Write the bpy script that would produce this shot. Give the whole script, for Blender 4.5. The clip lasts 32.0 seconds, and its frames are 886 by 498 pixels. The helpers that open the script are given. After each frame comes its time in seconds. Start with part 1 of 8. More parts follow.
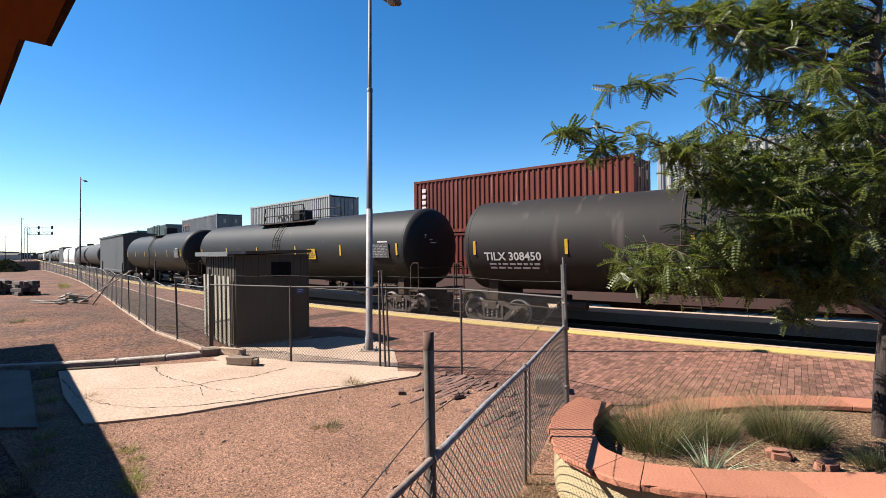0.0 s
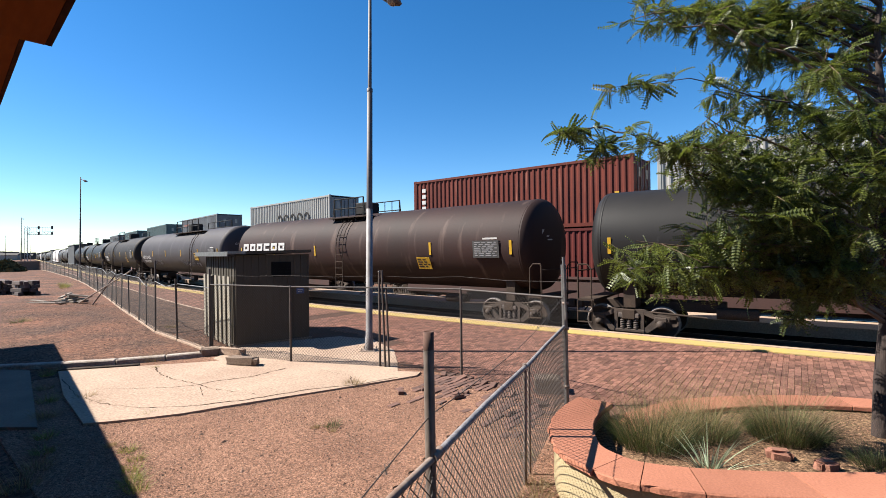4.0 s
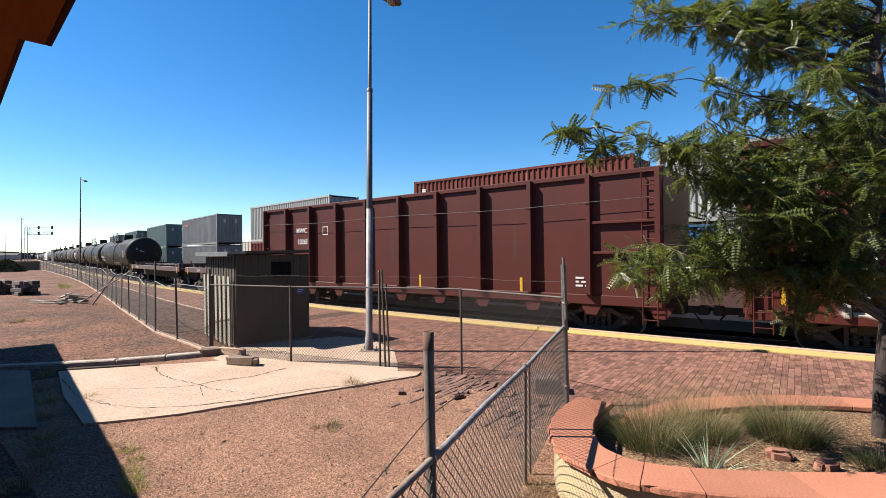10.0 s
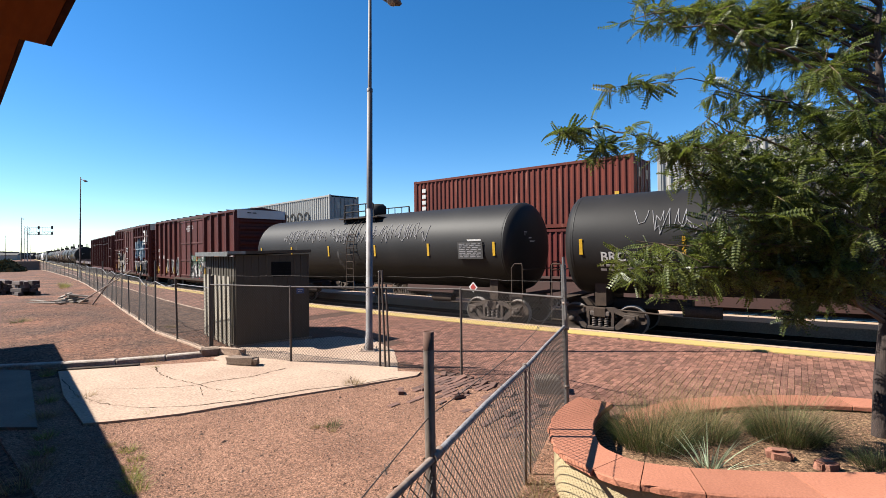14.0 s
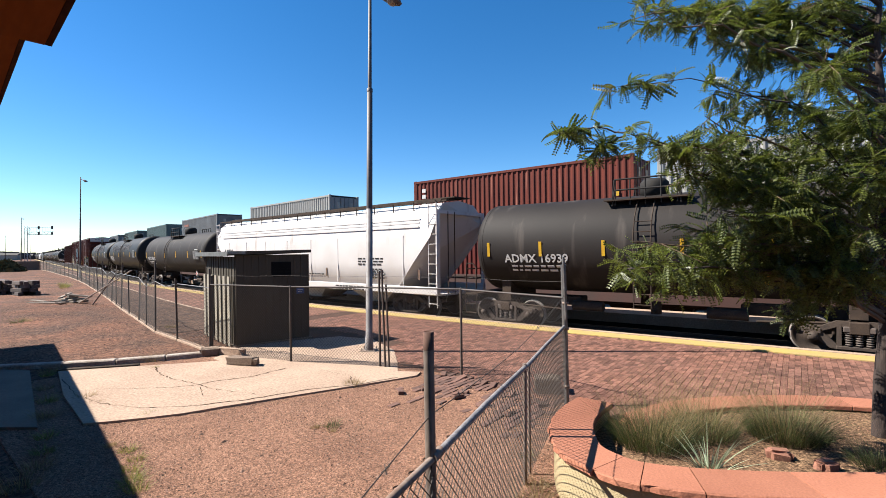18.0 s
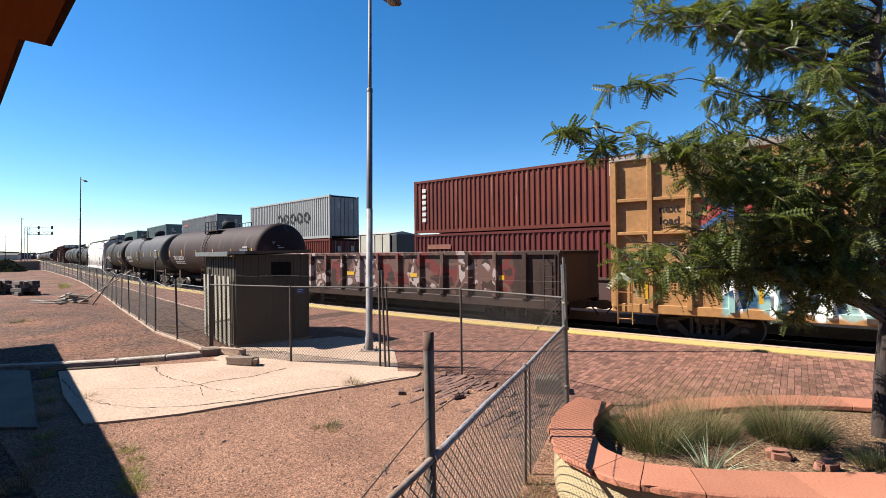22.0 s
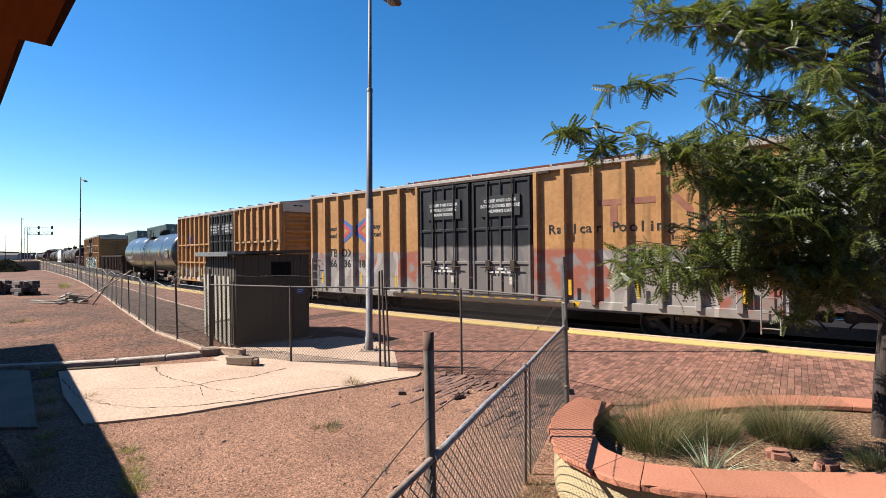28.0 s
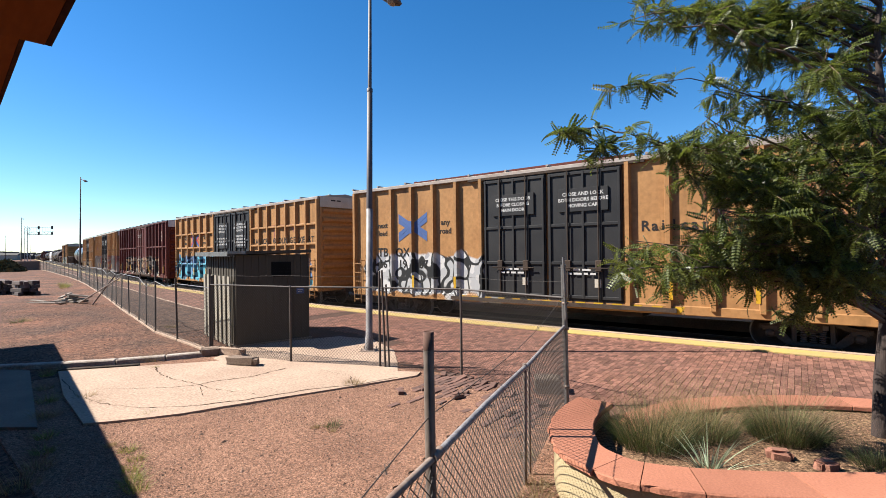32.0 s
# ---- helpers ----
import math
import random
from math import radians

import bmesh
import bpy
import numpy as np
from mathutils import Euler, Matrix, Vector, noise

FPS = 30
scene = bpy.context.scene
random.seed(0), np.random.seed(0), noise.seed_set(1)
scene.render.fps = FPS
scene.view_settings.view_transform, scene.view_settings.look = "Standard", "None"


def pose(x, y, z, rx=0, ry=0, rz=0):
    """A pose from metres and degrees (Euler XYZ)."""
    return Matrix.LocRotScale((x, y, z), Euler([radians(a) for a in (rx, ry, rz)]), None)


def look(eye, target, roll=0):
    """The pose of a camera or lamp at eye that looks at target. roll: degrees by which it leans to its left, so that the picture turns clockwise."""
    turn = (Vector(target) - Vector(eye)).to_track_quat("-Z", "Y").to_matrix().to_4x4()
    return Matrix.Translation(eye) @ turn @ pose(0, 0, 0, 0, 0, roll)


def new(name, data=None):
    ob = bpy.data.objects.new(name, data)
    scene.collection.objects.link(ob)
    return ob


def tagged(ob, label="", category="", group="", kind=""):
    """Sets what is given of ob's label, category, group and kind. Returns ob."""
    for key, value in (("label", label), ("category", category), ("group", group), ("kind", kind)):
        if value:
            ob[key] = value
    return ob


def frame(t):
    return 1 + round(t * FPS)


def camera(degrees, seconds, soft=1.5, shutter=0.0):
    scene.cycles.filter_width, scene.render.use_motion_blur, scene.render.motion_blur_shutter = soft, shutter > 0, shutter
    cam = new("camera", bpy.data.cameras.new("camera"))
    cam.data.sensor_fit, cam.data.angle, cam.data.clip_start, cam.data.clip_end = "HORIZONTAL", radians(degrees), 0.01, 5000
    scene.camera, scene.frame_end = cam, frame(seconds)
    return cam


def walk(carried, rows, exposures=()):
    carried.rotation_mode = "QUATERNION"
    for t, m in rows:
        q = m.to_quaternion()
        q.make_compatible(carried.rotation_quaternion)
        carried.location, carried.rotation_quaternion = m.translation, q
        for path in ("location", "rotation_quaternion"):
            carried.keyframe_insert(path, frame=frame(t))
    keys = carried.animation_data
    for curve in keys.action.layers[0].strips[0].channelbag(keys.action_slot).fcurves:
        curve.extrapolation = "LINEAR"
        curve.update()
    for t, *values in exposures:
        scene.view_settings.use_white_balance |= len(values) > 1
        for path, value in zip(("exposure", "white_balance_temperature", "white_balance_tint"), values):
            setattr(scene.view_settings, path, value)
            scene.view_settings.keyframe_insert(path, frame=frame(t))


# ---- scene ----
# ---------------------------------------------------------------- camera
EYE = Vector((0.0, 0.0, 2.419))
cam = camera(85.37, 32.0, soft=0.5)
CAM_POSE = look(EYE, EYE + Vector((-0.64812, 0.76151, 0.00616)) * 10, -0.65)
walk(cam, [(0.0, CAM_POSE), (32.0, CAM_POSE)])

# ---------------------------------------------------------------- light
SUN_AZ, SUN_EL = radians(37), radians(45)
world = bpy.data.worlds.new("world")
scene.world = world
world.use_nodes = True
wn = world.node_tree.nodes
sky = wn.new("ShaderNodeTexSky")
sky.sky_type, sky.sun_disc = "NISHITA", False
sky.sun_elevation, sky.sun_rotation = SUN_EL, radians(233)
sky.altitude, sky.air_density, sky.dust_density, sky.ozone_density = 1500, 1.0, 0.2, 3.0
wn["Background"].inputs[1].default_value = 0.060
deep = wn.new("ShaderNodeHueSaturation")
deep.inputs["Saturation"].default_value = 1.32
world.node_tree.links.new(sky.outputs[0], deep.inputs["Color"])
world.node_tree.links.new(deep.outputs[0], wn["Background"].inputs[0])
sun = new("sun", bpy.data.lights.new("sun", "SUN"))
sun.data.energy, sun.data.angle, sun.data.color = 4.9, radians(0.5), (1.0, 0.95, 0.87)
LIGHT = Vector((math.cos(SUN_EL) * math.cos(SUN_AZ), math.cos(SUN_EL) * math.sin(SUN_AZ), -math.sin(SUN_EL)))
sun.matrix_world = look((0, 0, 60), Vector((0, 0, 60)) + LIGHT)
scene.view_settings.exposure = 1.60

# ---------------------------------------------------------------- plan
RAIL = -0.21                      # top of rail; the platform lies at 0
NEAR = 14.47                      # side of the passing train at x = 0
BEND, BEND_W, BEND_X = 0.15, 30.0, -20.13


def track_y(x):
    """How far the gently bending line of the tracks lies off its straight course."""
    a, b = (x - BEND_X) / BEND_W, BEND_X / BEND_W
    lc = lambda u: abs(u) + math.log1p(math.exp(-2 * abs(u))) - math.log(2)
    return BEND * BEND_W * (lc(a) - lc(b))


def on_track(x, off, z=0.0):
    """The point off metres beyond the train's near side."""
    return Vector((x, NEAR + off + track_y(x), z))


# ---------------------------------------------------------------- mesh tools
class Mesh:
    """Collects faces of one part."""

    def __init__(self):
        self.v, self.f, self.smooth = [], [], []

    def add(self, verts, faces, smooth=False):
        n = len(self.v)
        self.v.extend(tuple(p) for p in verts)
        for f in faces:
            self.f.append([n + i for i in f])
            self.smooth.append(smooth)
        return self

    def box(self, x0, x1, y0, y1, z0, z1, c=0.0, m=None):
        if c <= 0:
            vs = [(x, y, z) for x in (x0, x1) for y in (y0, y1) for z in (z0, z1)]
            fs = [(0, 1, 3, 2), (4, 6, 7, 5), (0, 4, 5, 1), (2, 3, 7, 6), (0, 2, 6, 4), (1, 5, 7, 3)]
        else:
            vs, idx = [], {}
            lo, hi = (x0, y0, z0), (x1, y1, z1)
            for k in range(8):
                s = ((k >> 2) & 1, (k >> 1) & 1, k & 1)
                for a in range(3):
                    p = [(hi[i] if s[i] else lo[i]) + (0 if i == a else (-c if s[i] else c)) for i in range(3)]
                    idx[k, a] = len(vs)
                    vs.append(p)
            fs = []
            for a in range(3):
                b, d = (a + 1) % 3, (a + 2) % 3
                bit = lambda i: 4 >> i
                for s in (0, 1):
                    q = [s * bit(a), s * bit(a) + bit(b), s * bit(a) + bit(b) + bit(d), s * bit(a) + bit(d)]
                    if not s:
                        q.reverse()
                    fs.append([idx[k, a] for k in q])
                for s in (0, 1):
                    for t in (0, 1):
                        k0 = s * bit(b) + t * bit(d)
                        q = [idx[k0, b], idx[k0 + bit(a), b], idx[k0 + bit(a), d], idx[k0, d]]
                        if s == t:
                            q.reverse()
                        fs.append(q)
            for k in range(8):
                q = [idx[k, 0], idx[k, 1], idx[k, 2]]
                if bin(k).count("1") % 2 == 0:
                    q.reverse()
                fs.append(q)
        if m is not None:
            vs = [m @ Vector(p) for p in vs]
        return self.add(vs, fs)

    def rod(self, p0, p1, r, n=8, r1=None, cap=True, smooth=True):
        p0, p1 = Vector(p0), Vector(p1)
        r1 = r if r1 is None else r1
        w = (p1 - p0).normalized()
        u = w.orthogonal().normalized()
        t = w.cross(u)
        ring = [(math.cos(2 * math.pi * i / n), math.sin(2 * math.pi * i / n)) for i in range(n)]
        vs = [p0 + (u * a + t * b) * r for a, b in ring] + [p1 + (u * a + t * b) * r1 for a, b in ring]
        self.add(vs, [(i, (i + 1) % n, n + (i + 1) % n, n + i) for i in range(n)], smooth)
        if cap:
            self.add(vs, [list(range(n))[::-1], list(range(n, 2 * n))])
        return self

    def path(self, pts, r, n=6):
        for a, b in zip(pts, pts[1:]):
            self.rod(a, b, r, n)
        return self

    def lathe(self, prof, n=32, axis="x", at=(0, 0, 0), smooth=True, a0=0.0, a1=2 * math.pi):
        """prof: (along, radius)."""
        full = abs(a1 - a0 - 2 * math.pi) < 1e-6
        m = n if full else n + 1
        vs = []
        for s, r in prof:
            for i in range(m):
                a = a0 + (a1 - a0) * i / n
                c, d = r * math.cos(a), r * math.sin(a)
                p = (s, c, d) if axis == "x" else ((c, s, d) if axis == "y" else (c, d, s))
                vs.append((p[0] + at[0], p[1] + at[1], p[2] + at[2]))
        fs = []
        for k in range(len(prof) - 1):
            for i in range(n):
                j = (i + 1) % m
                fs.append((k * m + i, k * m + j, (k + 1) * m + j, (k + 1) * m + i))
        return self.add(vs, fs, smooth)

    def slab(self, poly, z0, z1):
        """A flat slab over a polygon (counter-clockwise)."""
        n = len(poly)
        vs = [(x, y, z0) for x, y in poly] + [(x, y, z1) for x, y in poly]
        self.add(vs, [list(range(n))[::-1], list(range(n, 2 * n))])
        self.add(vs, [(i, (i + 1) % n, n + (i + 1) % n, n + i) for i in range(n)])
        return self

    def plate(self, poly, y0, y1):
        """A plate with its outline in x and z, between y0 and y1."""
        n = len(poly)
        vs = [(x, y0, z) for x, z in poly] + [(x, y1, z) for x, z in poly]
        self.add(vs, [list(range(n)), list(range(n, 2 * n))[::-1]])
        self.add(vs, [(i, n + i, n + (i + 1) % n, (i + 1) % n) for i in range(n)])
        return self

    def data(self, name, material):
        me = bpy.data.meshes.new(name)
        me.from_pydata(self.v, [], self.f)
        me.polygons.foreach_set("use_smooth", self.smooth)
        bmx = bmesh.new()
        bmx.from_mesh(me)
        bmesh.ops.recalc_face_normals(bmx, faces=bmx.faces)
        bmx.to_mesh(me)
        bmx.free()
        me.materials.append(material)
        return me


def part(name, mesh, material, parent, label=""):
    """Links a mesh as one part under a thing or under a part."""
    me = mesh.data(name, material) if isinstance(mesh, Mesh) else mesh
    ob = new(name, me)
    ob.parent = parent
    return tagged(ob, label)


def thing(name, mesh, material, label, category, group="", kind="", at=None):
    """A top-level thing: one mesh, or an empty that parents its parts."""
    ob = new(name, mesh.data(name, material) if mesh is not None else None)
    if at is not None:
        ob.matrix_basis = at
    return tagged(ob, label, category, group, kind)


def quads(name, verts, faces, material, smooth=False):
    """A big mesh straight from arrays."""
    me = bpy.data.meshes.new(name)
    me.from_pydata(verts if isinstance(verts, list) else verts.tolist(), [], faces if isinstance(faces, list) else faces.tolist())
    if smooth:
        me.polygons.foreach_set("use_smooth", [True] * len(me.polygons))
    me.materials.append(material)
    return me


TEXTS = {}


def letters(body, size, material, stretch=1.0):
    """The mesh of a line of writing, centred, in x and z, facing -y."""
    key = (body, size, material.name, stretch)
    if key not in TEXTS:
        cu = bpy.data.curves.new("writing", "FONT")
        cu.body, cu.size, cu.align_x, cu.align_y, cu.extrude, cu.resolution_u, cu.offset = body, size, "CENTER", "CENTER", 0.002, 2, 0.018 * size
        ob = new("writing", cu)
        dg = bpy.context.evaluated_depsgraph_get()
        me = bpy.data.meshes.new_from_object(ob.evaluated_get(dg))
        bpy.data.objects.remove(ob)
        me.transform(Matrix(((stretch, 0, 0, 0), (0, 0, -1, 0), (0, 1, 0, 0), (0, 0, 0, 1))))
        me.materials.clear()
        me.materials.append(material)
        TEXTS[key] = me
    return TEXTS[key]


def writing(body, size, at, material, parent, rz=0, stretch=1.0, name="lettering"):
    ob = new(name, letters(body, size, material, stretch))
    ob.parent = parent
    ob.matrix_basis = pose(*at, 0, 0, rz)
    return ob


# ---------------------------------------------------------------- materials
COLOUR_SCALE = 0.57                      # scales every base colour down, so that shade renders deeper under the bright exposure


def material(name, colour, rough=0.6, metal=0.0, second=None, scale=2.0, amount=0.5, grain=0.12, grain_scale=40.0,
             bump=0.0, bump_scale=60.0, spec=0.5, stretch=(1, 1, 1), per_object=0.0, streak=None, per_island=0.0, speck=None):
    """A painted or mineral surface: two colours mixed by large noise, fine grain, optional streaks and relief."""
    second = [c * COLOUR_SCALE for c in (second or [c * 0.7 for c in colour])]
    colour = [c * COLOUR_SCALE for c in colour]
    if streak:
        streak = ([c * COLOUR_SCALE for c in streak[0]], streak[1], streak[2])
    m = bpy.data.materials.new(name)
    m.use_nodes = True
    nt = m.node_tree
    N, L = nt.nodes, nt.links
    b = N["Principled BSDF"]
    b.inputs["Roughness"].default_value, b.inputs["Metallic"].default_value = rough, metal
    b.inputs["Specular IOR Level"].default_value = spec
    tc = N.new("ShaderNodeTexCoord")
    mp = N.new("ShaderNodeMapping")
    mp.inputs["Scale"].default_value = stretch
    L.new(tc.outputs["Object"], mp.inputs[0])

    def noise_at(sc, detail=4, src=mp):
        n = N.new("ShaderNodeTexNoise")
        n.inputs["Scale"].default_value, n.inputs["Detail"].default_value = sc, detail
        L.new(src.outputs[0], n.inputs["Vector"])
        return n

    def ramp(src, lo, hi):
        r = N.new("ShaderNodeMapRange")
        r.inputs[1].default_value, r.inputs[2].default_value = lo, hi
        L.new(src, r.inputs[0])
        return r.outputs[0]

    def mix(fac, a, c, mode="MIX"):
        x = N.new("ShaderNodeMix")
        x.data_type, x.blend_type = "RGBA", mode
        for sock, val in ((x.inputs[0], fac), (x.inputs[6], a), (x.inputs[7], c)):
            if isinstance(val, (int, float)):
                sock.default_value = val
            elif isinstance(val, tuple):
                sock.default_value = (*val, 1)
            else:
                L.new(val, sock)
        return x.outputs[2]

    col = tuple(colour)
    out = mix(ramp(noise_at(scale).outputs[0], 0.5 - 0.22 / max(amount, 0.05) * 0.5, 0.5 + 0.22), col, tuple(second or [c * 0.7 for c in colour]))
    if streak:
        sm = N.new("ShaderNodeMapping")
        sm.inputs["Scale"].default_value = streak[1]
        L.new(tc.outputs["Object"], sm.inputs[0])
        out = mix(ramp(noise_at(1.0, 5, sm).outputs[0], streak[2], streak[2] + 0.12), out, tuple(streak[0]))
    g = noise_at(grain_scale, 3)
    gr = N.new("ShaderNodeMapRange")
    gr.inputs[1].default_value, gr.inputs[2].default_value = 0.25, 0.75
    gr.inputs[3].default_value, gr.inputs[4].default_value = 1 - grain, 1 + grain
    L.new(g.outputs[0], gr.inputs[0])
    hs = N.new("ShaderNodeHueSaturation")
    L.new(out, hs.inputs["Color"])
    val = gr.outputs[0]
    if speck:
        # grains of differing brightness
        sk = N.new("ShaderNodeMapping")
        sk.inputs["Scale"].default_value = speck[2] if len(speck) > 2 else (1, 1, 1)
        L.new(tc.outputs["Object"], sk.inputs[0])
        vo = N.new("ShaderNodeTexVoronoi")
        vo.inputs["Scale"].default_value = speck[0]
        L.new(sk.outputs[0], vo.inputs["Vector"])
        vr = N.new("ShaderNodeMapRange")
        vr.inputs[1].default_value, vr.inputs[2].default_value = 0.15, 0.85
        vr.inputs[3].default_value, vr.inputs[4].default_value = 1 - speck[1], 1 + speck[1]
        L.new(vo.outputs["Color"], vr.inputs[0])
        ml = N.new("ShaderNodeMath")
        ml.operation = "MULTIPLY"
        L.new(val, ml.inputs[0]), L.new(vr.outputs[0], ml.inputs[1])
        val = ml.outputs[0]
    if per_object or per_island:
        oi = N.new("ShaderNodeObjectInfo" if per_object else "ShaderNodeNewGeometry")
        rr = N.new("ShaderNodeMapRange")
        k = per_object or per_island
        rr.inputs[3].default_value, rr.inputs[4].default_value = 1 - k, 1 + k
        L.new(oi.outputs["Random" if per_object else "Random Per Island"], rr.inputs[0])
        mu = N.new("ShaderNodeMath")
        mu.operation = "MULTIPLY"
        L.new(val, mu.inputs[0]), L.new(rr.outputs[0], mu.inputs[1])
        val = mu.outputs[0]
    L.new(val, hs.inputs["Value"])
    L.new(hs.outputs[0], b.inputs["Base Color"])
    if bump:
        bp = N.new("ShaderNodeBump")
        bp.inputs["Strength"].default_value, bp.inputs["Distance"].default_value = bump, 0.02
        L.new(noise_at(bump_scale, 4).outputs[0], bp.inputs["Height"])
        L.new(bp.outputs[0], b.inputs["Normal"])
    return m


M = {}
M["dirt"] = material("red_dirt_and_gravel", (0.41, 0.222, 0.145), 0.95, second=(0.285, 0.152, 0.10), scale=0.9, grain=0.6, grain_scale=70, bump=1.0, bump_scale=70, spec=0.15, speck=(60, 0.45))
M["concrete"] = material("old_concrete", (0.57, 0.415, 0.305), 0.9, second=(0.47, 0.325, 0.235), scale=0.9, grain=0.25, grain_scale=25, bump=0.3, bump_scale=60, spec=0.2, speck=(35, 0.10))
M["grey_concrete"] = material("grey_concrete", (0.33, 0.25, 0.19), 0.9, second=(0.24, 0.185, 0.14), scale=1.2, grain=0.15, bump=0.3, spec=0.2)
M["paver_bed"] = material("paver_joints", (0.14, 0.085, 0.065), 0.95, grain=0.3, spec=0.1)
M["paver"] = material("red_brick_paver", (0.29, 0.135, 0.092), 0.85, second=(0.20, 0.10, 0.075), scale=0.6, grain=0.2, grain_scale=70, bump=0.2, spec=0.2, per_object=0.42, speck=(28, 0.22))
M["paver_far"] = material("red_brick_pavers", (0.29, 0.135, 0.092), 0.85, second=(0.20, 0.10, 0.075), scale=0.6, grain=0.2, grain_scale=70, bump=0.2, spec=0.2, per_island=0.42, speck=(28, 0.22))
M["yellow_line"] = material("yellow_tactile_paint", (0.66, 0.46, 0.13), 0.7, second=(0.52, 0.38, 0.17), scale=1.5, grain=0.15, bump=0.4, bump_scale=25, spec=0.3)
# ballast colour taken nearly to black, standing for the shade under the trains
M["ballast"] = material("shade_darkened_ballast", (0.028, 0.022, 0.019), 0.95, second=(0.018, 0.014, 0.012), scale=1.5, grain=0.5, grain_scale=22, bump=1.0, bump_scale=18, spec=0.1)
M["rail"] = material("rail_steel", (0.16, 0.10, 0.07), 0.5, 0.6, second=(0.09, 0.06, 0.05), scale=5)
M["railtop"] = material("polished_rail_head", (0.55, 0.54, 0.52), 0.25, 1.0, second=(0.45, 0.43, 0.41))
M["tie"] = material("timber_tie", (0.10, 0.075, 0.055), 0.9, grain=0.3, stretch=(6, 1, 6), spec=0.1)
M["car_black"] = material("black_tank_paint", (0.030, 0.026, 0.024), 0.62, second=(0.034, 0.03, 0.028), scale=0.7, grain=0.10, grain_scale=25, spec=0.35, streak=((0.075, 0.066, 0.058), (2.2, 1, 0.25), 0.60))
M["under"] = material("grimy_underframe", (0.05, 0.038, 0.032), 0.85, second=(0.10, 0.07, 0.052), scale=3, grain=0.3, spec=0.1)
M["white_paint"] = material("white_stencil_paint", (0.75, 0.73, 0.70), 0.6, second=(0.6, 0.58, 0.55), scale=6, grain=0.1)
M["dark_paint"] = material("black_stencil_paint", (0.028, 0.027, 0.027), 0.75, second=(0.045, 0.04, 0.036), scale=6, spec=0.12)
M["reflector"] = material("yellow_reflector", (0.75, 0.45, 0.03), 0.35, second=(0.6, 0.33, 0.02), scale=6)
M["galv"] = material("galvanised_steel", (0.36, 0.35, 0.34), 0.45, 0.7, second=(0.22, 0.20, 0.18), scale=8, grain=0.15)
M["rusty"] = material("rusted_pipe", (0.24, 0.145, 0.10), 0.75, 0.0, second=(0.36, 0.29, 0.24), scale=7, grain=0.3)
M["scuffed_rail"] = material("scuffed_dark_rail", (0.12, 0.10, 0.10), 0.55, 0.1, second=(0.42, 0.39, 0.38), scale=14, amount=0.3, grain=0.35, grain_scale=60, bump=0.4, bump_scale=60)
M["pipe_post"] = material("grey_weathered_pipe", (0.30, 0.245, 0.205), 0.6, 0.1, second=(0.13, 0.085, 0.065), scale=9, grain=0.3, stretch=(1, 1, 0.35))
M["rust_band"] = material("dark_rust", (0.17, 0.07, 0.04), 0.85, second=(0.09, 0.045, 0.03), scale=12, grain=0.3)
M["dull_rail"] = material("dull_weathered_rail", (0.08, 0.064, 0.056), 0.8, 0.0, second=(0.14, 0.118, 0.105), scale=9, grain=0.2)
M["wire"] = material("fence_wire", (0.055, 0.038, 0.03), 0.65, 0.0, second=(0.05, 0.036, 0.027), scale=10)
M["dark_post"] = material("dark_fence_post", (0.06, 0.045, 0.037), 0.7, 0.0, second=(0.12, 0.085, 0.065), scale=8)
M["maroon"] = material("oxide_red_car_paint", (0.108, 0.027, 0.021), 0.5, second=(0.082, 0.024, 0.019), scale=0.8, grain=0.1, spec=0.15, streak=((0.09, 0.04, 0.03), (2.5, 1, 0.3), 0.62))


def painted(name, colour, second, z0, z1, x0, x1, tones, seed=0.0, cell=1.3, rough=0.55, edge=(0.02, 0.02, 0.02), fade=0.25, soft=0.12, soft_fill=False):
    """Car paint with a band of spray-painted shapes between z0 and z1, x0 and x1 (metres on the car)."""
    m = material(name, colour, rough, second=second, scale=0.8, grain=0.16, grain_scale=9, spec=0.15, streak=(tuple(c * 0.58 for c in colour), (2.5, 1, 0.22), 0.57))
    return sprayed(m, z0, z1, x0, x1, tones, seed, cell, edge, fade, soft, soft_fill)


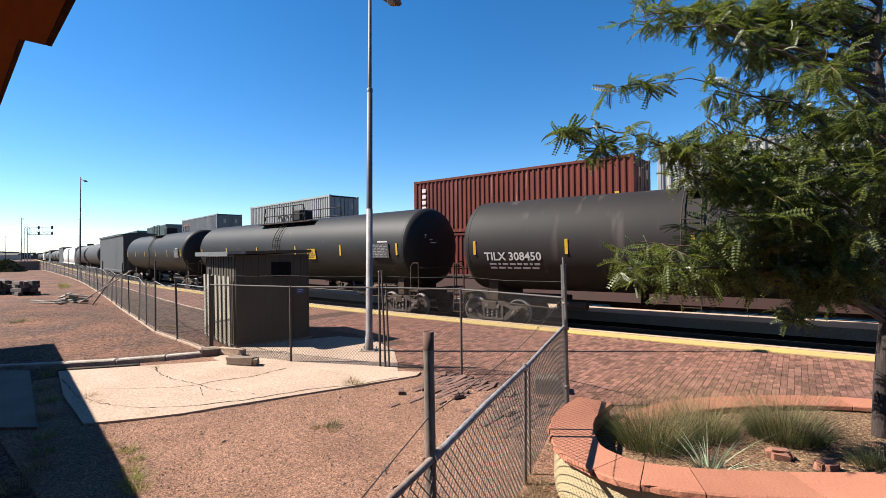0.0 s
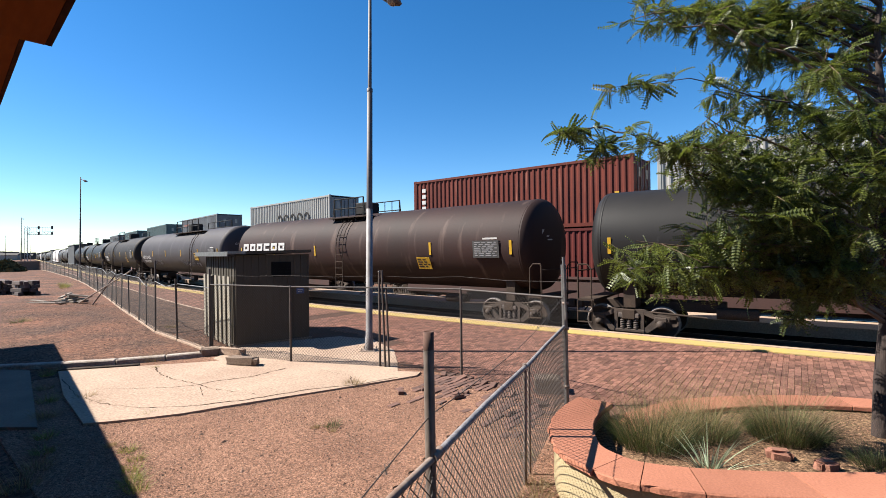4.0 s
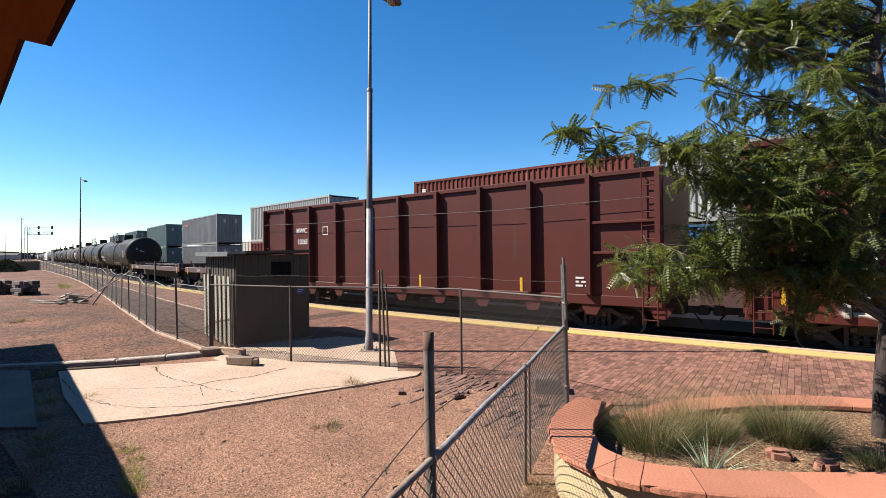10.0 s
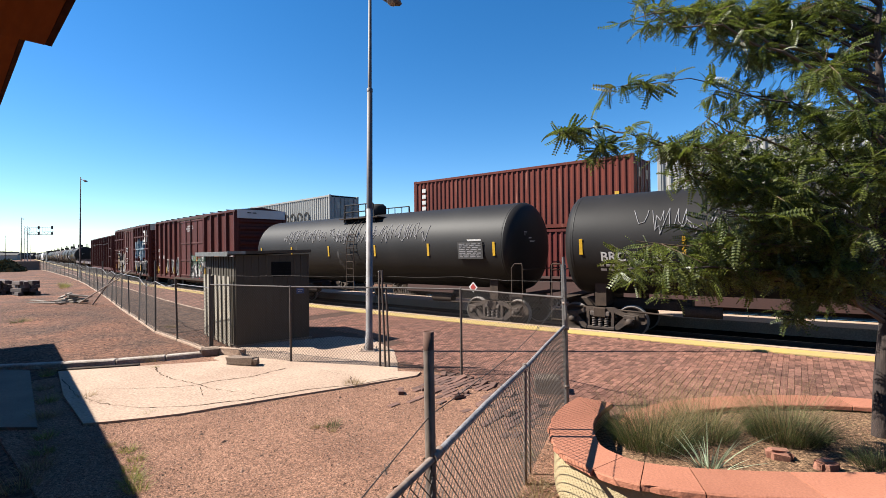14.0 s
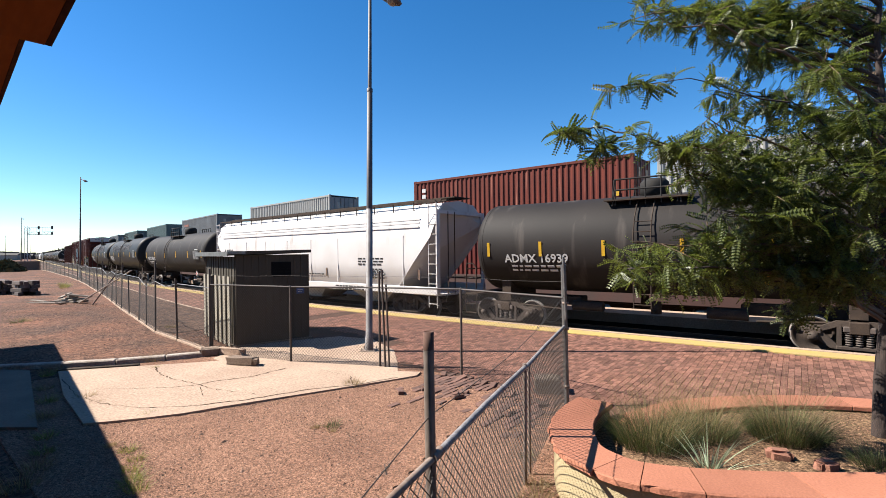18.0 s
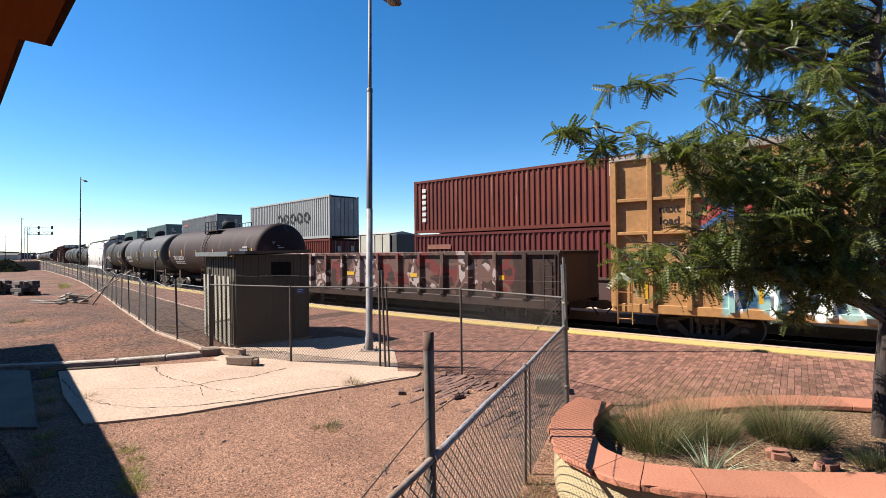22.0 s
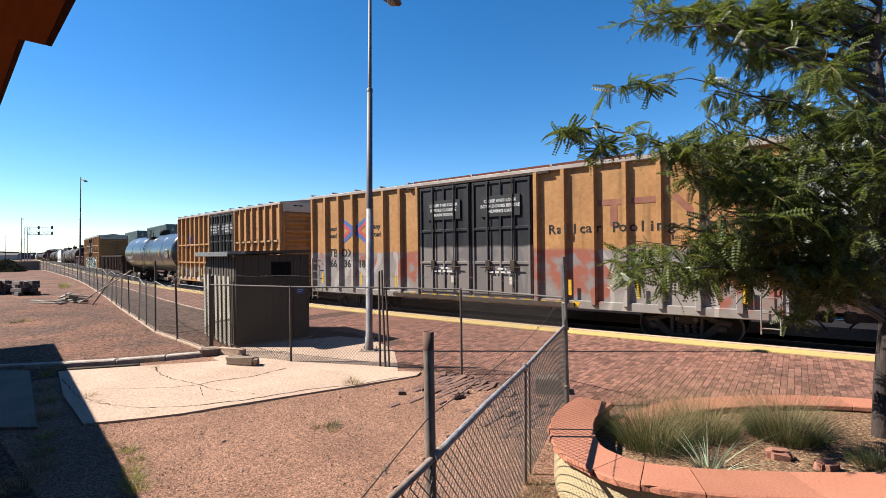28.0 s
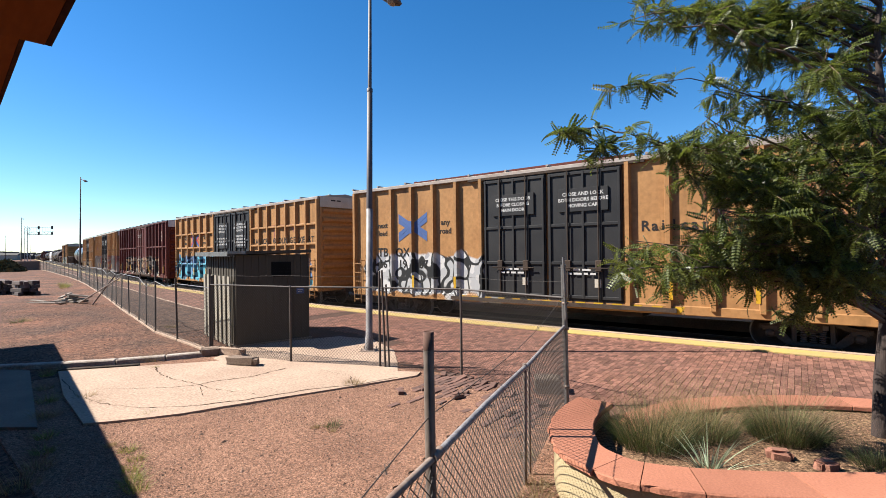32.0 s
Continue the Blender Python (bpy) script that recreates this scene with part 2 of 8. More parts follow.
def sprayed(m, z0, z1, x0, x1, tones, seed=0.0, cell=1.3, edge=(0.02, 0.02, 0.02), fade=0.25, soft=0.12, soft_fill=False):
    """Lays one more band of spray-painted letters over a car's paint."""
    nt = m.node_tree
    N, L = nt.nodes, nt.links
    b = N["Principled BSDF"]
    old = b.inputs["Base Color"].links[0].from_socket
    tc = N.new("ShaderNodeTexCoord")
    sp = N.new("ShaderNodeSeparateXYZ")
    L.new(tc.outputs["Object"], sp.inputs[0])

    def math_node(op, a, c=None, d=None):
        x = N.new("ShaderNodeMath")
        x.operation = op
        for s, val in zip(x.inputs, (a, c, d)):
            if val is None:
                continue
            if isinstance(val, (int, float)):
                s.default_value = val
            else:
                L.new(val, s)
        return x.outputs[0]

    def step(v, lo, hi):
        r = N.new("ShaderNodeMapRange")
        r.interpolation_type = "SMOOTHSTEP"
        r.inputs[1].default_value, r.inputs[2].default_value = lo, hi
        L.new(v, r.inputs[0])
        return r.outputs[0]

    cb = N.new("ShaderNodeCombineXYZ")
    L.new(sp.outputs[0], cb.inputs[0]), L.new(sp.outputs[2], cb.inputs[1])
    cb.inputs[2].default_value = seed

    def cloud(scale, detail=1.0):
        n = N.new("ShaderNodeTexNoise")
        n.inputs["Scale"].default_value, n.inputs["Detail"].default_value = scale, detail
        L.new(cb.outputs[0], n.inputs["Vector"])
        return n.outputs[0]

    # leaning letters one beside another: each has a rounded body, a dark rim and looping inner strokes
    lean = math_node("MULTIPLY_ADD", sp.outputs[2], 0.16, sp.outputs[0])
    along = math_node("MULTIPLY", math_node("MULTIPLY_ADD", cloud(0.8), 1.1, lean), cell)
    letter = math_node("FLOOR", along)
    side = math_node("ABSOLUTE", math_node("SUBTRACT", math_node("FRACT", along), 0.5))
    wn_ = N.new("ShaderNodeTexWhiteNoise")
    wn_.noise_dimensions = "1D"
    L.new(math_node("ADD", letter, seed), wn_.inputs["W"])
    loops = math_node("ABSOLUTE", math_node("SUBTRACT", cloud(cell * 0.85), 0.5))
    rp = N.new("ShaderNodeValToRGB")
    rp.color_ramp.interpolation = "EASE" if soft_fill else "CONSTANT"
    while len(rp.color_ramp.elements) < len(tones):
        rp.color_ramp.elements.new(0.5)
    for i, tone in enumerate(tones):
        e = rp.color_ramp.elements[i]
        e.position, e.color = i / len(tones), (*[c * COLOUR_SCALE for c in tone], 1)
    # the fill shifts in tone from letter to letter and fades upwards
    height = math_node("MULTIPLY", math_node("SUBTRACT", sp.outputs[2], z0), 0.34 / max(z1 - z0, 0.1))
    L.new(math_node("ADD", math_node("MULTIPLY_ADD", wn_.outputs[0], 0.5, height), math_node("MULTIPLY", math_node("SUBTRACT", cloud(1.9, 2.0), 0.42), 1.1)), rp.inputs[0])
    line = math_node("MINIMUM", math_node("SUBTRACT", 0.5, side), math_node("MULTIPLY", loops, 1.5))
    mx = N.new("ShaderNodeMix")
    mx.data_type = "RGBA"
    L.new(step(line, 0.035 * cell ** 0.5, 0.06 * cell ** 0.5), mx.inputs[0])
    mx.inputs[6].default_value = (*edge, 1)
    L.new(rp.outputs[0], mx.inputs[7])
    rag = N.new("ShaderNodeTexNoise")
    rag.inputs["Scale"].default_value = 1.1
    L.new(cb.outputs[0], rag.inputs["Vector"])
    zz = math_node("MULTIPLY_ADD", rag.outputs[0], fade * 4, sp.outputs[2])
    xx = math_node("MULTIPLY_ADD", rag.outputs[0], fade * 4, sp.outputs[0])
    off = fade * 2
    mask = math_node("MULTIPLY", step(zz, z0 + off, z0 + off + soft), math_node("SUBTRACT", 1.0, step(zz, z1 + off, z1 + off + soft)))
    mask = math_node("MULTIPLY", mask, math_node("MULTIPLY", step(xx, x0 + off, x0 + off + soft), math_node("SUBTRACT", 1.0, step(xx, x1 + off, x1 + off + soft))))
    mo = N.new("ShaderNodeMix")
    mo.data_type = "RGBA"
    L.new(mask, mo.inputs[0]), L.new(old, mo.inputs[6]), L.new(mx.outputs[2], mo.inputs[7])
    L.new(mo.outputs[2], b.inputs["Base Color"])
    return m


def wheel_steel():
    """Grimy wheel plate with a bright worn rim."""
    m = material("grimy_wheel_with_bright_rim", (0.05, 0.038, 0.032), 0.7, second=(0.085, 0.06, 0.046), scale=5, grain=0.25, spec=0.15)
    N, L = m.node_tree.nodes, m.node_tree.links
    b = N["Principled BSDF"]
    old = b.inputs["Base Color"].links[0].from_socket
    tc, sp = N.new("ShaderNodeTexCoord"), N.new("ShaderNodeSeparateXYZ")
    cb, ln, st, mx = N.new("ShaderNodeCombineXYZ"), N.new("ShaderNodeVectorMath"), N.new("ShaderNodeMapRange"), N.new("ShaderNodeMix")
    L.new(tc.outputs["Object"], sp.inputs[0])
    L.new(sp.outputs[0], cb.inputs[0]), L.new(sp.outputs[2], cb.inputs[2])
    ln.operation = "LENGTH"
    L.new(cb.outputs[0], ln.inputs[0])
    st.inputs[1].default_value, st.inputs[2].default_value = 0.437, 0.444
    L.new(ln.outputs["Value"], st.inputs[0])
    mx.data_type = "RGBA"
    L.new(st.outputs[0], mx.inputs[0]), L.new(old, mx.inputs[6])
    mx.inputs[7].default_value = (0.17, 0.15, 0.135, 1)
    L.new(mx.outputs[2], b.inputs["Base Color"])
    return m


M["wheel"] = wheel_steel()
M["truck_steel"] = material("grimy_cast_steel", (0.06, 0.046, 0.039), 0.7, second=(0.11, 0.08, 0.062), scale=4, grain=0.3, spec=0.2)
M["spring_steel"] = material("dusty_spring_steel", (0.15, 0.11, 0.09), 0.7, second=(0.08, 0.06, 0.05), scale=6, grain=0.3)


# ---------------------------------------------------------------- running gear shared by all rail cars
def make_truck():
    """The meshes of a two-axle freight truck, centred on its pivot, wheels on z = 0."""
    d = {}
    sf = Mesh()
    # top and bottom members of the cast frame, open in between
    sf.plate([(-1.12, 0.66), (-0.70, 0.72), (-0.42, 0.86), (0.42, 0.86), (0.70, 0.72), (1.12, 0.66), (1.10, 0.56), (0.70, 0.60), (0.40, 0.72), (-0.40, 0.72), (-0.70, 0.60), (-1.10, 0.56)], -0.07, 0.07)
    for s in (-1, 1):
        sf.plate([(s * 1.05, 0.58), (s * 0.70, 0.58), (s * 0.42, 0.30), (s * 0.42, 0.18), (s * 0.55, 0.20)], -0.06, 0.06)
        sf.plate([(s * 0.42, 0.18), (s * 0.42, 0.80), (s * 0.33, 0.80), (s * 0.33, 0.18)], -0.075, 0.075)
        sf.box(s * 0.88 - 0.17, s * 0.88 + 0.17, -0.10, 0.10, 0.52, 0.66, 0.02)
        sf.box(s * 0.88 - 0.11, s * 0.88 + 0.11, -0.13, 0.05, 0.36, 0.54, 0.03)
        sf.lathe([(-0.17, 0.0), (-0.17, 0.09), (-0.12, 0.10), (-0.10, 0.115), (0.02, 0.115)], 14, "y", (s * 0.88, 0, 0.46))
    sf.box(-0.44, 0.44, -0.09, 0.09, 0.17, 0.27, 0.02)
    d["side_frame"] = sf.data("side_frame", M["truck_steel"])
    sp_ = Mesh().box(-0.30, 0.30, -0.12, 0.10, 0.60, 0.74, 0.02)
    for i in range(3):
        for k in range(6):
            z = 0.285 + k * 0.054
            sp_.lathe([(z, 0.055), (z + 0.012, 0.08), (z + 0.026, 0.08), (z + 0.038, 0.055)], 8, "z", (-0.19 + i * 0.19, -0.03, 0))
    d["spring_nest"] = sp_.data("spring_nest", M["spring_steel"])
    d["bolster"] = Mesh().box(-0.2, 0.2, -1.15, 1.15, 0.55, 0.86, 0.03).box(-0.28, 0.28, -0.3, 0.3, 0.86, 0.95).data("truck", M["under"])
    ws = Mesh().rod((0, -1.0, 0), (0, 1.0, 0), 0.08, 10)
    for s in (-1, 1):
        ws.lathe([(s * 0.68, 0.0), (s * 0.68, 0.17), (s * 0.72, 0.20), (s * 0.72, 0.38), (s * 0.69, 0.40), (s * 0.69, 0.485), (s * 0.72, 0.485),
                  (s * 0.73, 0.46), (s * 0.82, 0.455), (s * 0.82, 0.40), (s * 0.78, 0.38), (s * 0.77, 0.2), (s * 0.84, 0.16), (s * 0.84, 0.0)], 28, "y")
    d["wheelset"] = ws.data("wheelset", M["wheel"])
    return d


TRUCK = make_truck()
COUPLER = Mesh().box(-0.55, 0.25, -0.09, 0.09, 0.74, 0.92, 0.02).box(0.20, 0.48, -0.16, 0.14, 0.70, 0.98, 0.04).rod((0.05, -0.35, 0.9), (0.35, -0.30, 0.52), 0.025).data("coupler", M["under"])


def running_gear(car, half, inset=2.2, sill=True):
    """Trucks, couplers and centre sill under a car whose body reaches half metres each way."""
    for s in (-1, 1):
        tr = part("truck", TRUCK["bolster"], None, car, "grimy cast steel two-axle truck")
        tr.location = (s * (half - inset), 0, 0)
        for y in (-1, 1):
            sf = part("side_frame", TRUCK["side_frame"], None, tr)
            sf.location = (0, y * 1.02, 0)
            sf.rotation_euler = (0, 0, 0 if y < 0 else math.pi)
            sg = part("spring_nest", TRUCK["spring_nest"], None, tr)
            sg.location, sg.rotation_euler = sf.location, sf.rotation_euler
        for x in (-0.88, 0.88):
            ws = part("wheelset", TRUCK["wheelset"], None, tr)
            ws.location = (x, 0, 0.46)
        cp = part("coupler", COUPLER, None, car)
        cp.location, cp.rotation_euler = (s * (half + 0.35), 0, 0), (0, 0, 0 if s > 0 else math.pi)


def bars(car, x, z, rows, width, material_, y, rx=0.0, height=0.06, gap=0.12, name="stencil"):
    """Small unreadable writing: rows of short bars."""
    rnd = random.Random(round(x * 100 + z * 10))
    mb = Mesh()
    for r in range(rows):
        u = 0.0
        while u < width - 0.1:
            w = rnd.uniform(0.10, 0.28)
            mb.box(u, min(u + w, width), -0.003, 0.003, -r * gap, -r * gap + height)
            u += w + 0.07
    ob = part(name, mb, material_, car)
    ob.matrix_basis = pose(x, y, z, rx)
    return ob


M["brown_strip"] = material("faded_brown_strip", (0.20, 0.11, 0.06), 0.6)
BROWN_REFLECT = Mesh().box(-0.04, 0.04, -0.008, 0.008, -0.2, 0.2).data("reflector", M["brown_strip"])
REFLECT = Mesh().box(-0.05, 0.05, -0.008, 0.008, -0.24, 0.24).data("reflector", M["reflector"])


def reflector(car, x, y, z, rx=0.0):
    ob = part("reflector", REFLECT, None, car, "yellow reflective strip")
    ob.matrix_basis = pose(x, y, z, rx)


def ladder(car, x, y, z0, z1, width=0.42, name="ladder", mat=None, step=0.38, out=0.1):
    mb = Mesh()
    for s in (-0.5, 0.5):
        mb.rod((x + s * width, y, z0), (x + s * width, y, z1), 0.018, 6)
    z = z0 + 0.15
    while z < z1:
        mb.rod((x - width / 2, y, z), (x + width / 2, y, z), 0.014, 6)
        z += step
    for z in (z0 + 0.1, z1 - 0.1):
        for s in (-0.5, 0.5):
            mb.rod((x + s * width, y, z), (x + s * width, y + (out if y < 0 else -out), z), 0.014, 5)
    return part(name, mb, mat or M["under"], car)


TRAIN = []


def rail_car(name, label, category, left, right):
    car = thing(name, None, None, label, category, "cars of the passing freight train")
    TRAIN.append((car, (left + right) / 2, (right - left) / 2))
    return car, (right - left) / 2


# ---------------------------------------------------------------- tank cars
def tank_car(left, right, label, paint, mark="", radius=1.52, deck=1.9, marks=(), dome="box", logo=None, mark_x=2.2, data=True, far=False,
             rack=3.2, bands=0, walk_side=0.0, mark_paint=None, shift=0.0, scrawl=()):
    car, half = rail_car("tank_car", label, "tank car", left, right)
    radius += 0.10
    zc = 1.24 + radius
    white = mark_paint or M["white_paint"]
    rim = half - 0.40
    part("tank", Mesh().lathe([(-rim, radius), (0.0, radius), (rim, radius)], 24 if far else 64, "x", (0, 0, zc)), paint, car)
    bowl = [(0.0, 1.0), (0.09, 0.975), (0.18, 0.915), (0.26, 0.81), (0.33, 0.64), (0.38, 0.40), (0.40, 0.18), (0.405, 0.001)]
    for s in (-1, 1):
        part("tank_head", Mesh().lathe([(s * (rim + u), radius * k) for u, k in bowl], 24 if far else 64, "x", (0, 0, zc)), paint, car)
        if not far:
            part("head_seam", Mesh().lathe([(s * (rim - 0.10), radius + 0.001), (s * (rim - 0.09), radius + 0.007), (s * (rim - 0.06), radius + 0.007), (s * (rim - 0.05), radius + 0.001)], 48, "x", (0, 0, zc)), paint, car)
    running_gear(car, half, 1.15)
    for s in (-1, 1):
        sill = Mesh().box(min(s * (half + 0.3), s * (half - 3.6)), max(s * (half + 0.3), s * (half - 3.6)), -0.3, 0.3, 0.78, 1.08, 0.03)
        a, b = sorted((s * (half - 0.98), s * (half - 1.32)))
        sill.plate([(a, 0.9), (b, 0.9), (b, 1.7), (a, 1.7)], -1.0, 1.0)
        part("stub_sill", sill, M["under"], car)
    if far:
        part("dome", Mesh().rod((0, 0, zc + radius - 0.1), (0, 0, zc + radius + 0.35), 0.5, 10), paint, car)
        return car
    for s in (-1, 1):
        e = s * (half + 0.28)
        part("end_platform", Mesh().box(min(e, e - s * 0.5), max(e, e - s * 0.5), -1.45, 1.45, 1.08, 1.14), M["under"], car)
        rl = Mesh()
        for y in (-1.42, 1.42):
            rl.path([(e - s * 0.42, y, 1.12), (e - s * 0.42, y, 2.05), (e - s * 0.30, y, 2.2), (e - s * 0.02, y, 2.2), (e, y, 2.1), (e, y, 1.12)], 0.022)
        rl.path([(e, -1.42, 2.0), (e, 1.42, 2.0)], 0.02)
        part("end_railing", rl, M["under"], car)
        for y in (-1.45, 1.45):
            st = Mesh()
            for x in (e - s * 0.45, e):
                st.rod((x, y, 1.1), (x, y, 0.42), 0.018, 6)
            for z in (0.44, 0.76):
                st.box(min(e - s * 0.45, e), max(e - s * 0.45, e), y - 0.06, y + 0.06, z - 0.012, z + 0.012)
            part("sill_step", st, M["under"], car)
        part("brake_gear", Mesh().rod((s * (half - 3.4), -0.5, 0.8), (s * (half - 4.4), -0.5, 0.8), 0.16, 12).rod((s * (half - 0.3), -0.9, 0.85), (s * (half - 3.2), -0.9, 0.7), 0.03), M["under"], car)
    top = zc + radius
    # manway, its platform and rails
    if dome == "box":
        part("manway_housing", Mesh().box(-0.42, 0.42, -0.42, 0.42, top - 0.05, top + 0.55, 0.06), M["dark_paint"], car)
    else:
        part("manway_housing", Mesh().lathe([(top - 0.05, 0.0), (top - 0.05, 0.42), (top + 0.38, 0.42), (top + 0.5, 0.30), (top + 0.52, 0.0)], 20, "z"), M["dark_paint"], car)
    n = int(rack * 2 / 0.4)
    for y in (-0.95, 0.95):
        pl = Mesh()
        pl.box(shift - rack, shift + rack, y - 0.28, y + 0.28, top - 0.22, top - 0.18)
        for i in range(n + 1):
            x = shift - rack + 2 * rack * i / n
            pl.rod((x, y * 0.9, top - 0.2), (x, y * 0.6, top - 0.3), 0.02, 5)
        part("top_walkway", pl, M["under"], car)
    for y in (-1.15, 1.15):
        rl = Mesh()
        for z in ((0.42, 0.88) if dome == "box" else (0.3, 0.62)):
            rl.path([(shift - rack * 0.8, y, top - 0.55 + z * 0.6), (shift - rack * 0.74, y, top - 0.2 + z), (shift + rack * 0.74, y, top - 0.2 + z), (shift + rack * 0.8, y, top - 0.55 + z * 0.6)], 0.026, 6)
        for i in range(5):
            x = shift + rack * 0.72 * (i / 2 - 1)
            rl.rod((x, y, top - 0.35), (x, y, top + (0.68 if dome == "box" else 0.42)), 0.022, 5)
        part("top_railing", rl, M["dark_paint"], car, "black walkway handrail")
    for y in (-1, 1):
        ld = Mesh()
        for s in (-0.24, 0.24):
            pts = [(walk_side + s, y * (radius + 0.1) * math.cos(a), zc + (radius + 0.1) * math.sin(a)) for a in (1.0, 0.75, 0.5, 0.25, 0.0)]
            ld.path(pts + [(walk_side + s, y * (radius + 0.1), 0.95)], 0.02, 5)
        for i in range(9):
            z = 1.05 + 0.3 * i
            yy = radius + 0.1 if z < zc else math.sqrt(max((radius + 0.1) ** 2 - (z - zc) ** 2, 0.05))
            ld.rod((walk_side - 0.24, y * yy, z), (walk_side + 0.24, y * yy, z), 0.016, 5)
        part("ladder", ld, M["under"], car, "steel ladder over the flank of the tank")
    if bands:
        for i in range(bands):
            x = -half + 2 * half * (i + 1) / (bands + 1)
            part("weld_band", Mesh().lathe([(x - 0.06, radius + 0.002), (x - 0.05, radius + 0.012), (x + 0.05, radius + 0.012), (x + 0.06, radius + 0.002)], 48, "x", (0, 0, zc)), paint, car)
    part("bottom_outlet", Mesh().rod((0, 0, 1.0), (0, 0, 0.62), 0.16, 12).rod((0, 0, 0.75), (0, -0.5, 0.7), 0.03), M["under"], car)
    # reflectors and stencils
    yw = lambda z: -math.sqrt(max(radius ** 2 - (z - zc) ** 2, 0.1)) - 0.006
    for k in (-1, -0.62, -0.22, 0.2, 0.6, 1):
        reflector(car, k * (half - 0.75), yw(zc - 0.1), zc - 0.1, 4)
    if mark:
        z = zc - 0.42
        ob = writing(mark, 0.40, (-half + mark_x, yw(z) - 0.004, z), white, car)
        ob.rotation_euler[0] = math.asin(0.42 / radius)
        z = zc - 0.78
        bars(car, -half + mark_x - 0.9, z + 0.08, 2, 1.9, white, yw(z + 0.08) - 0.008, 28, 0.07, 0.15)
    if logo:
        logo(car, half, zc, yw)
    if data:
        z = zc - 0.15
        p = part("data_panel", Mesh().box(-0.55, 0.55, -0.004, 0.004, -0.3, 0.3), M["data_plate"], car, "grey stencilled data panel")
        p.matrix_basis = pose(half - 1.75, yw(z) - 0.026, z, 6)
        bars(p, -0.48, 0.22, 8, 0.96, M["chalk"], -0.008, 0, 0.03, 0.066)
        part("panel_heading", Mesh().box(-0.1, 0.5, -0.004, 0.004, 0.34, 0.40), M["white_paint"], p)
        writing(mark or "000 000", 0.2, (half - 0.035, -0.25, zc + 0.42), white, car, 90, 0.9, "end_number") if mark else None
        part("end_stencil", Mesh().box(half - 0.012, half - 0.006, -0.45, 0.05, zc + 0.26, zc + 0.30), white, car)
        part("end_stencil", Mesh().box(half - 0.004, half + 0.002, -0.4, 0.0, zc + 0.14, zc + 0.18), white, car)
        part("end_stencil", Mesh().box(half - 0.04, half - 0.034, -0.5, 0.1, zc - 0.5, zc - 0.46), white, car)
    for x0, x1, z, size in scrawl:
        # chalk and spray lines, too loose to read
        rnd = random.Random(round(x0 * 10 + x1))
        sm, x = Mesh(), x0
        while x < x1:
            pts = [(x + size * u, z + size * rnd.uniform(-0.8, 0.8)) for u in (0, 0.25, 0.3, 0.6, 0.75, 0.8)]
            fine = [(u0 + (u1 - u0) * j / 6, v0 + (v1 - v0) * j / 6) for (u0, v0), (u1, v1) in zip(pts, pts[1:]) for j in range(6)]
            sm.path([(u, yw(v) - 0.002, v) for u, v in fine], 0.007 + 0.014 * size, 4)
            x += size * rnd.uniform(0.9, 1.5)
        tagged(part("chalk_scrawl", sm, M["chalk"], car, "loose pale chalk scrawl"), kind="stuff")
    for kind, x, z in marks:
        if kind == "placard":
            p = part("placard", Mesh().plate([(-0.19, 0), (0, -0.19), (0.19, 0), (0, 0.19)], -0.006, 0.006), M["white_paint"], car, "white and red hazard placard")
            p.matrix_basis = pose(x, -1.5, 1.35)
            q = part("placard_centre", Mesh().plate([(-0.13, 0), (0, -0.13), (0.13, 0), (0, 0.13)], -0.009, 0.009), M["red_paint"], p)
        elif kind == "yellow":
            p = part("yellow_panel", Mesh().box(-0.34, 0.34, -0.005, 0.005, -0.25, 0.25), M["reflector"], car, "yellow warning panel")
            p.matrix_basis = pose(x, yw(z) - 0.022, z, math.degrees(math.asin(max(min((zc - z) / radius, 1), -1))))
            bars(p, -0.30, 0.13, 4, 0.60, M["dark_paint"], -0.008, 0, 0.045, 0.10)
        else:
            ob = writing(kind, 0.2, (x, yw(z) - 0.004, z), white, car)
            ob.rotation_euler[0] = math.asin(max(min((zc - z) / radius, 1), -1))
    return car


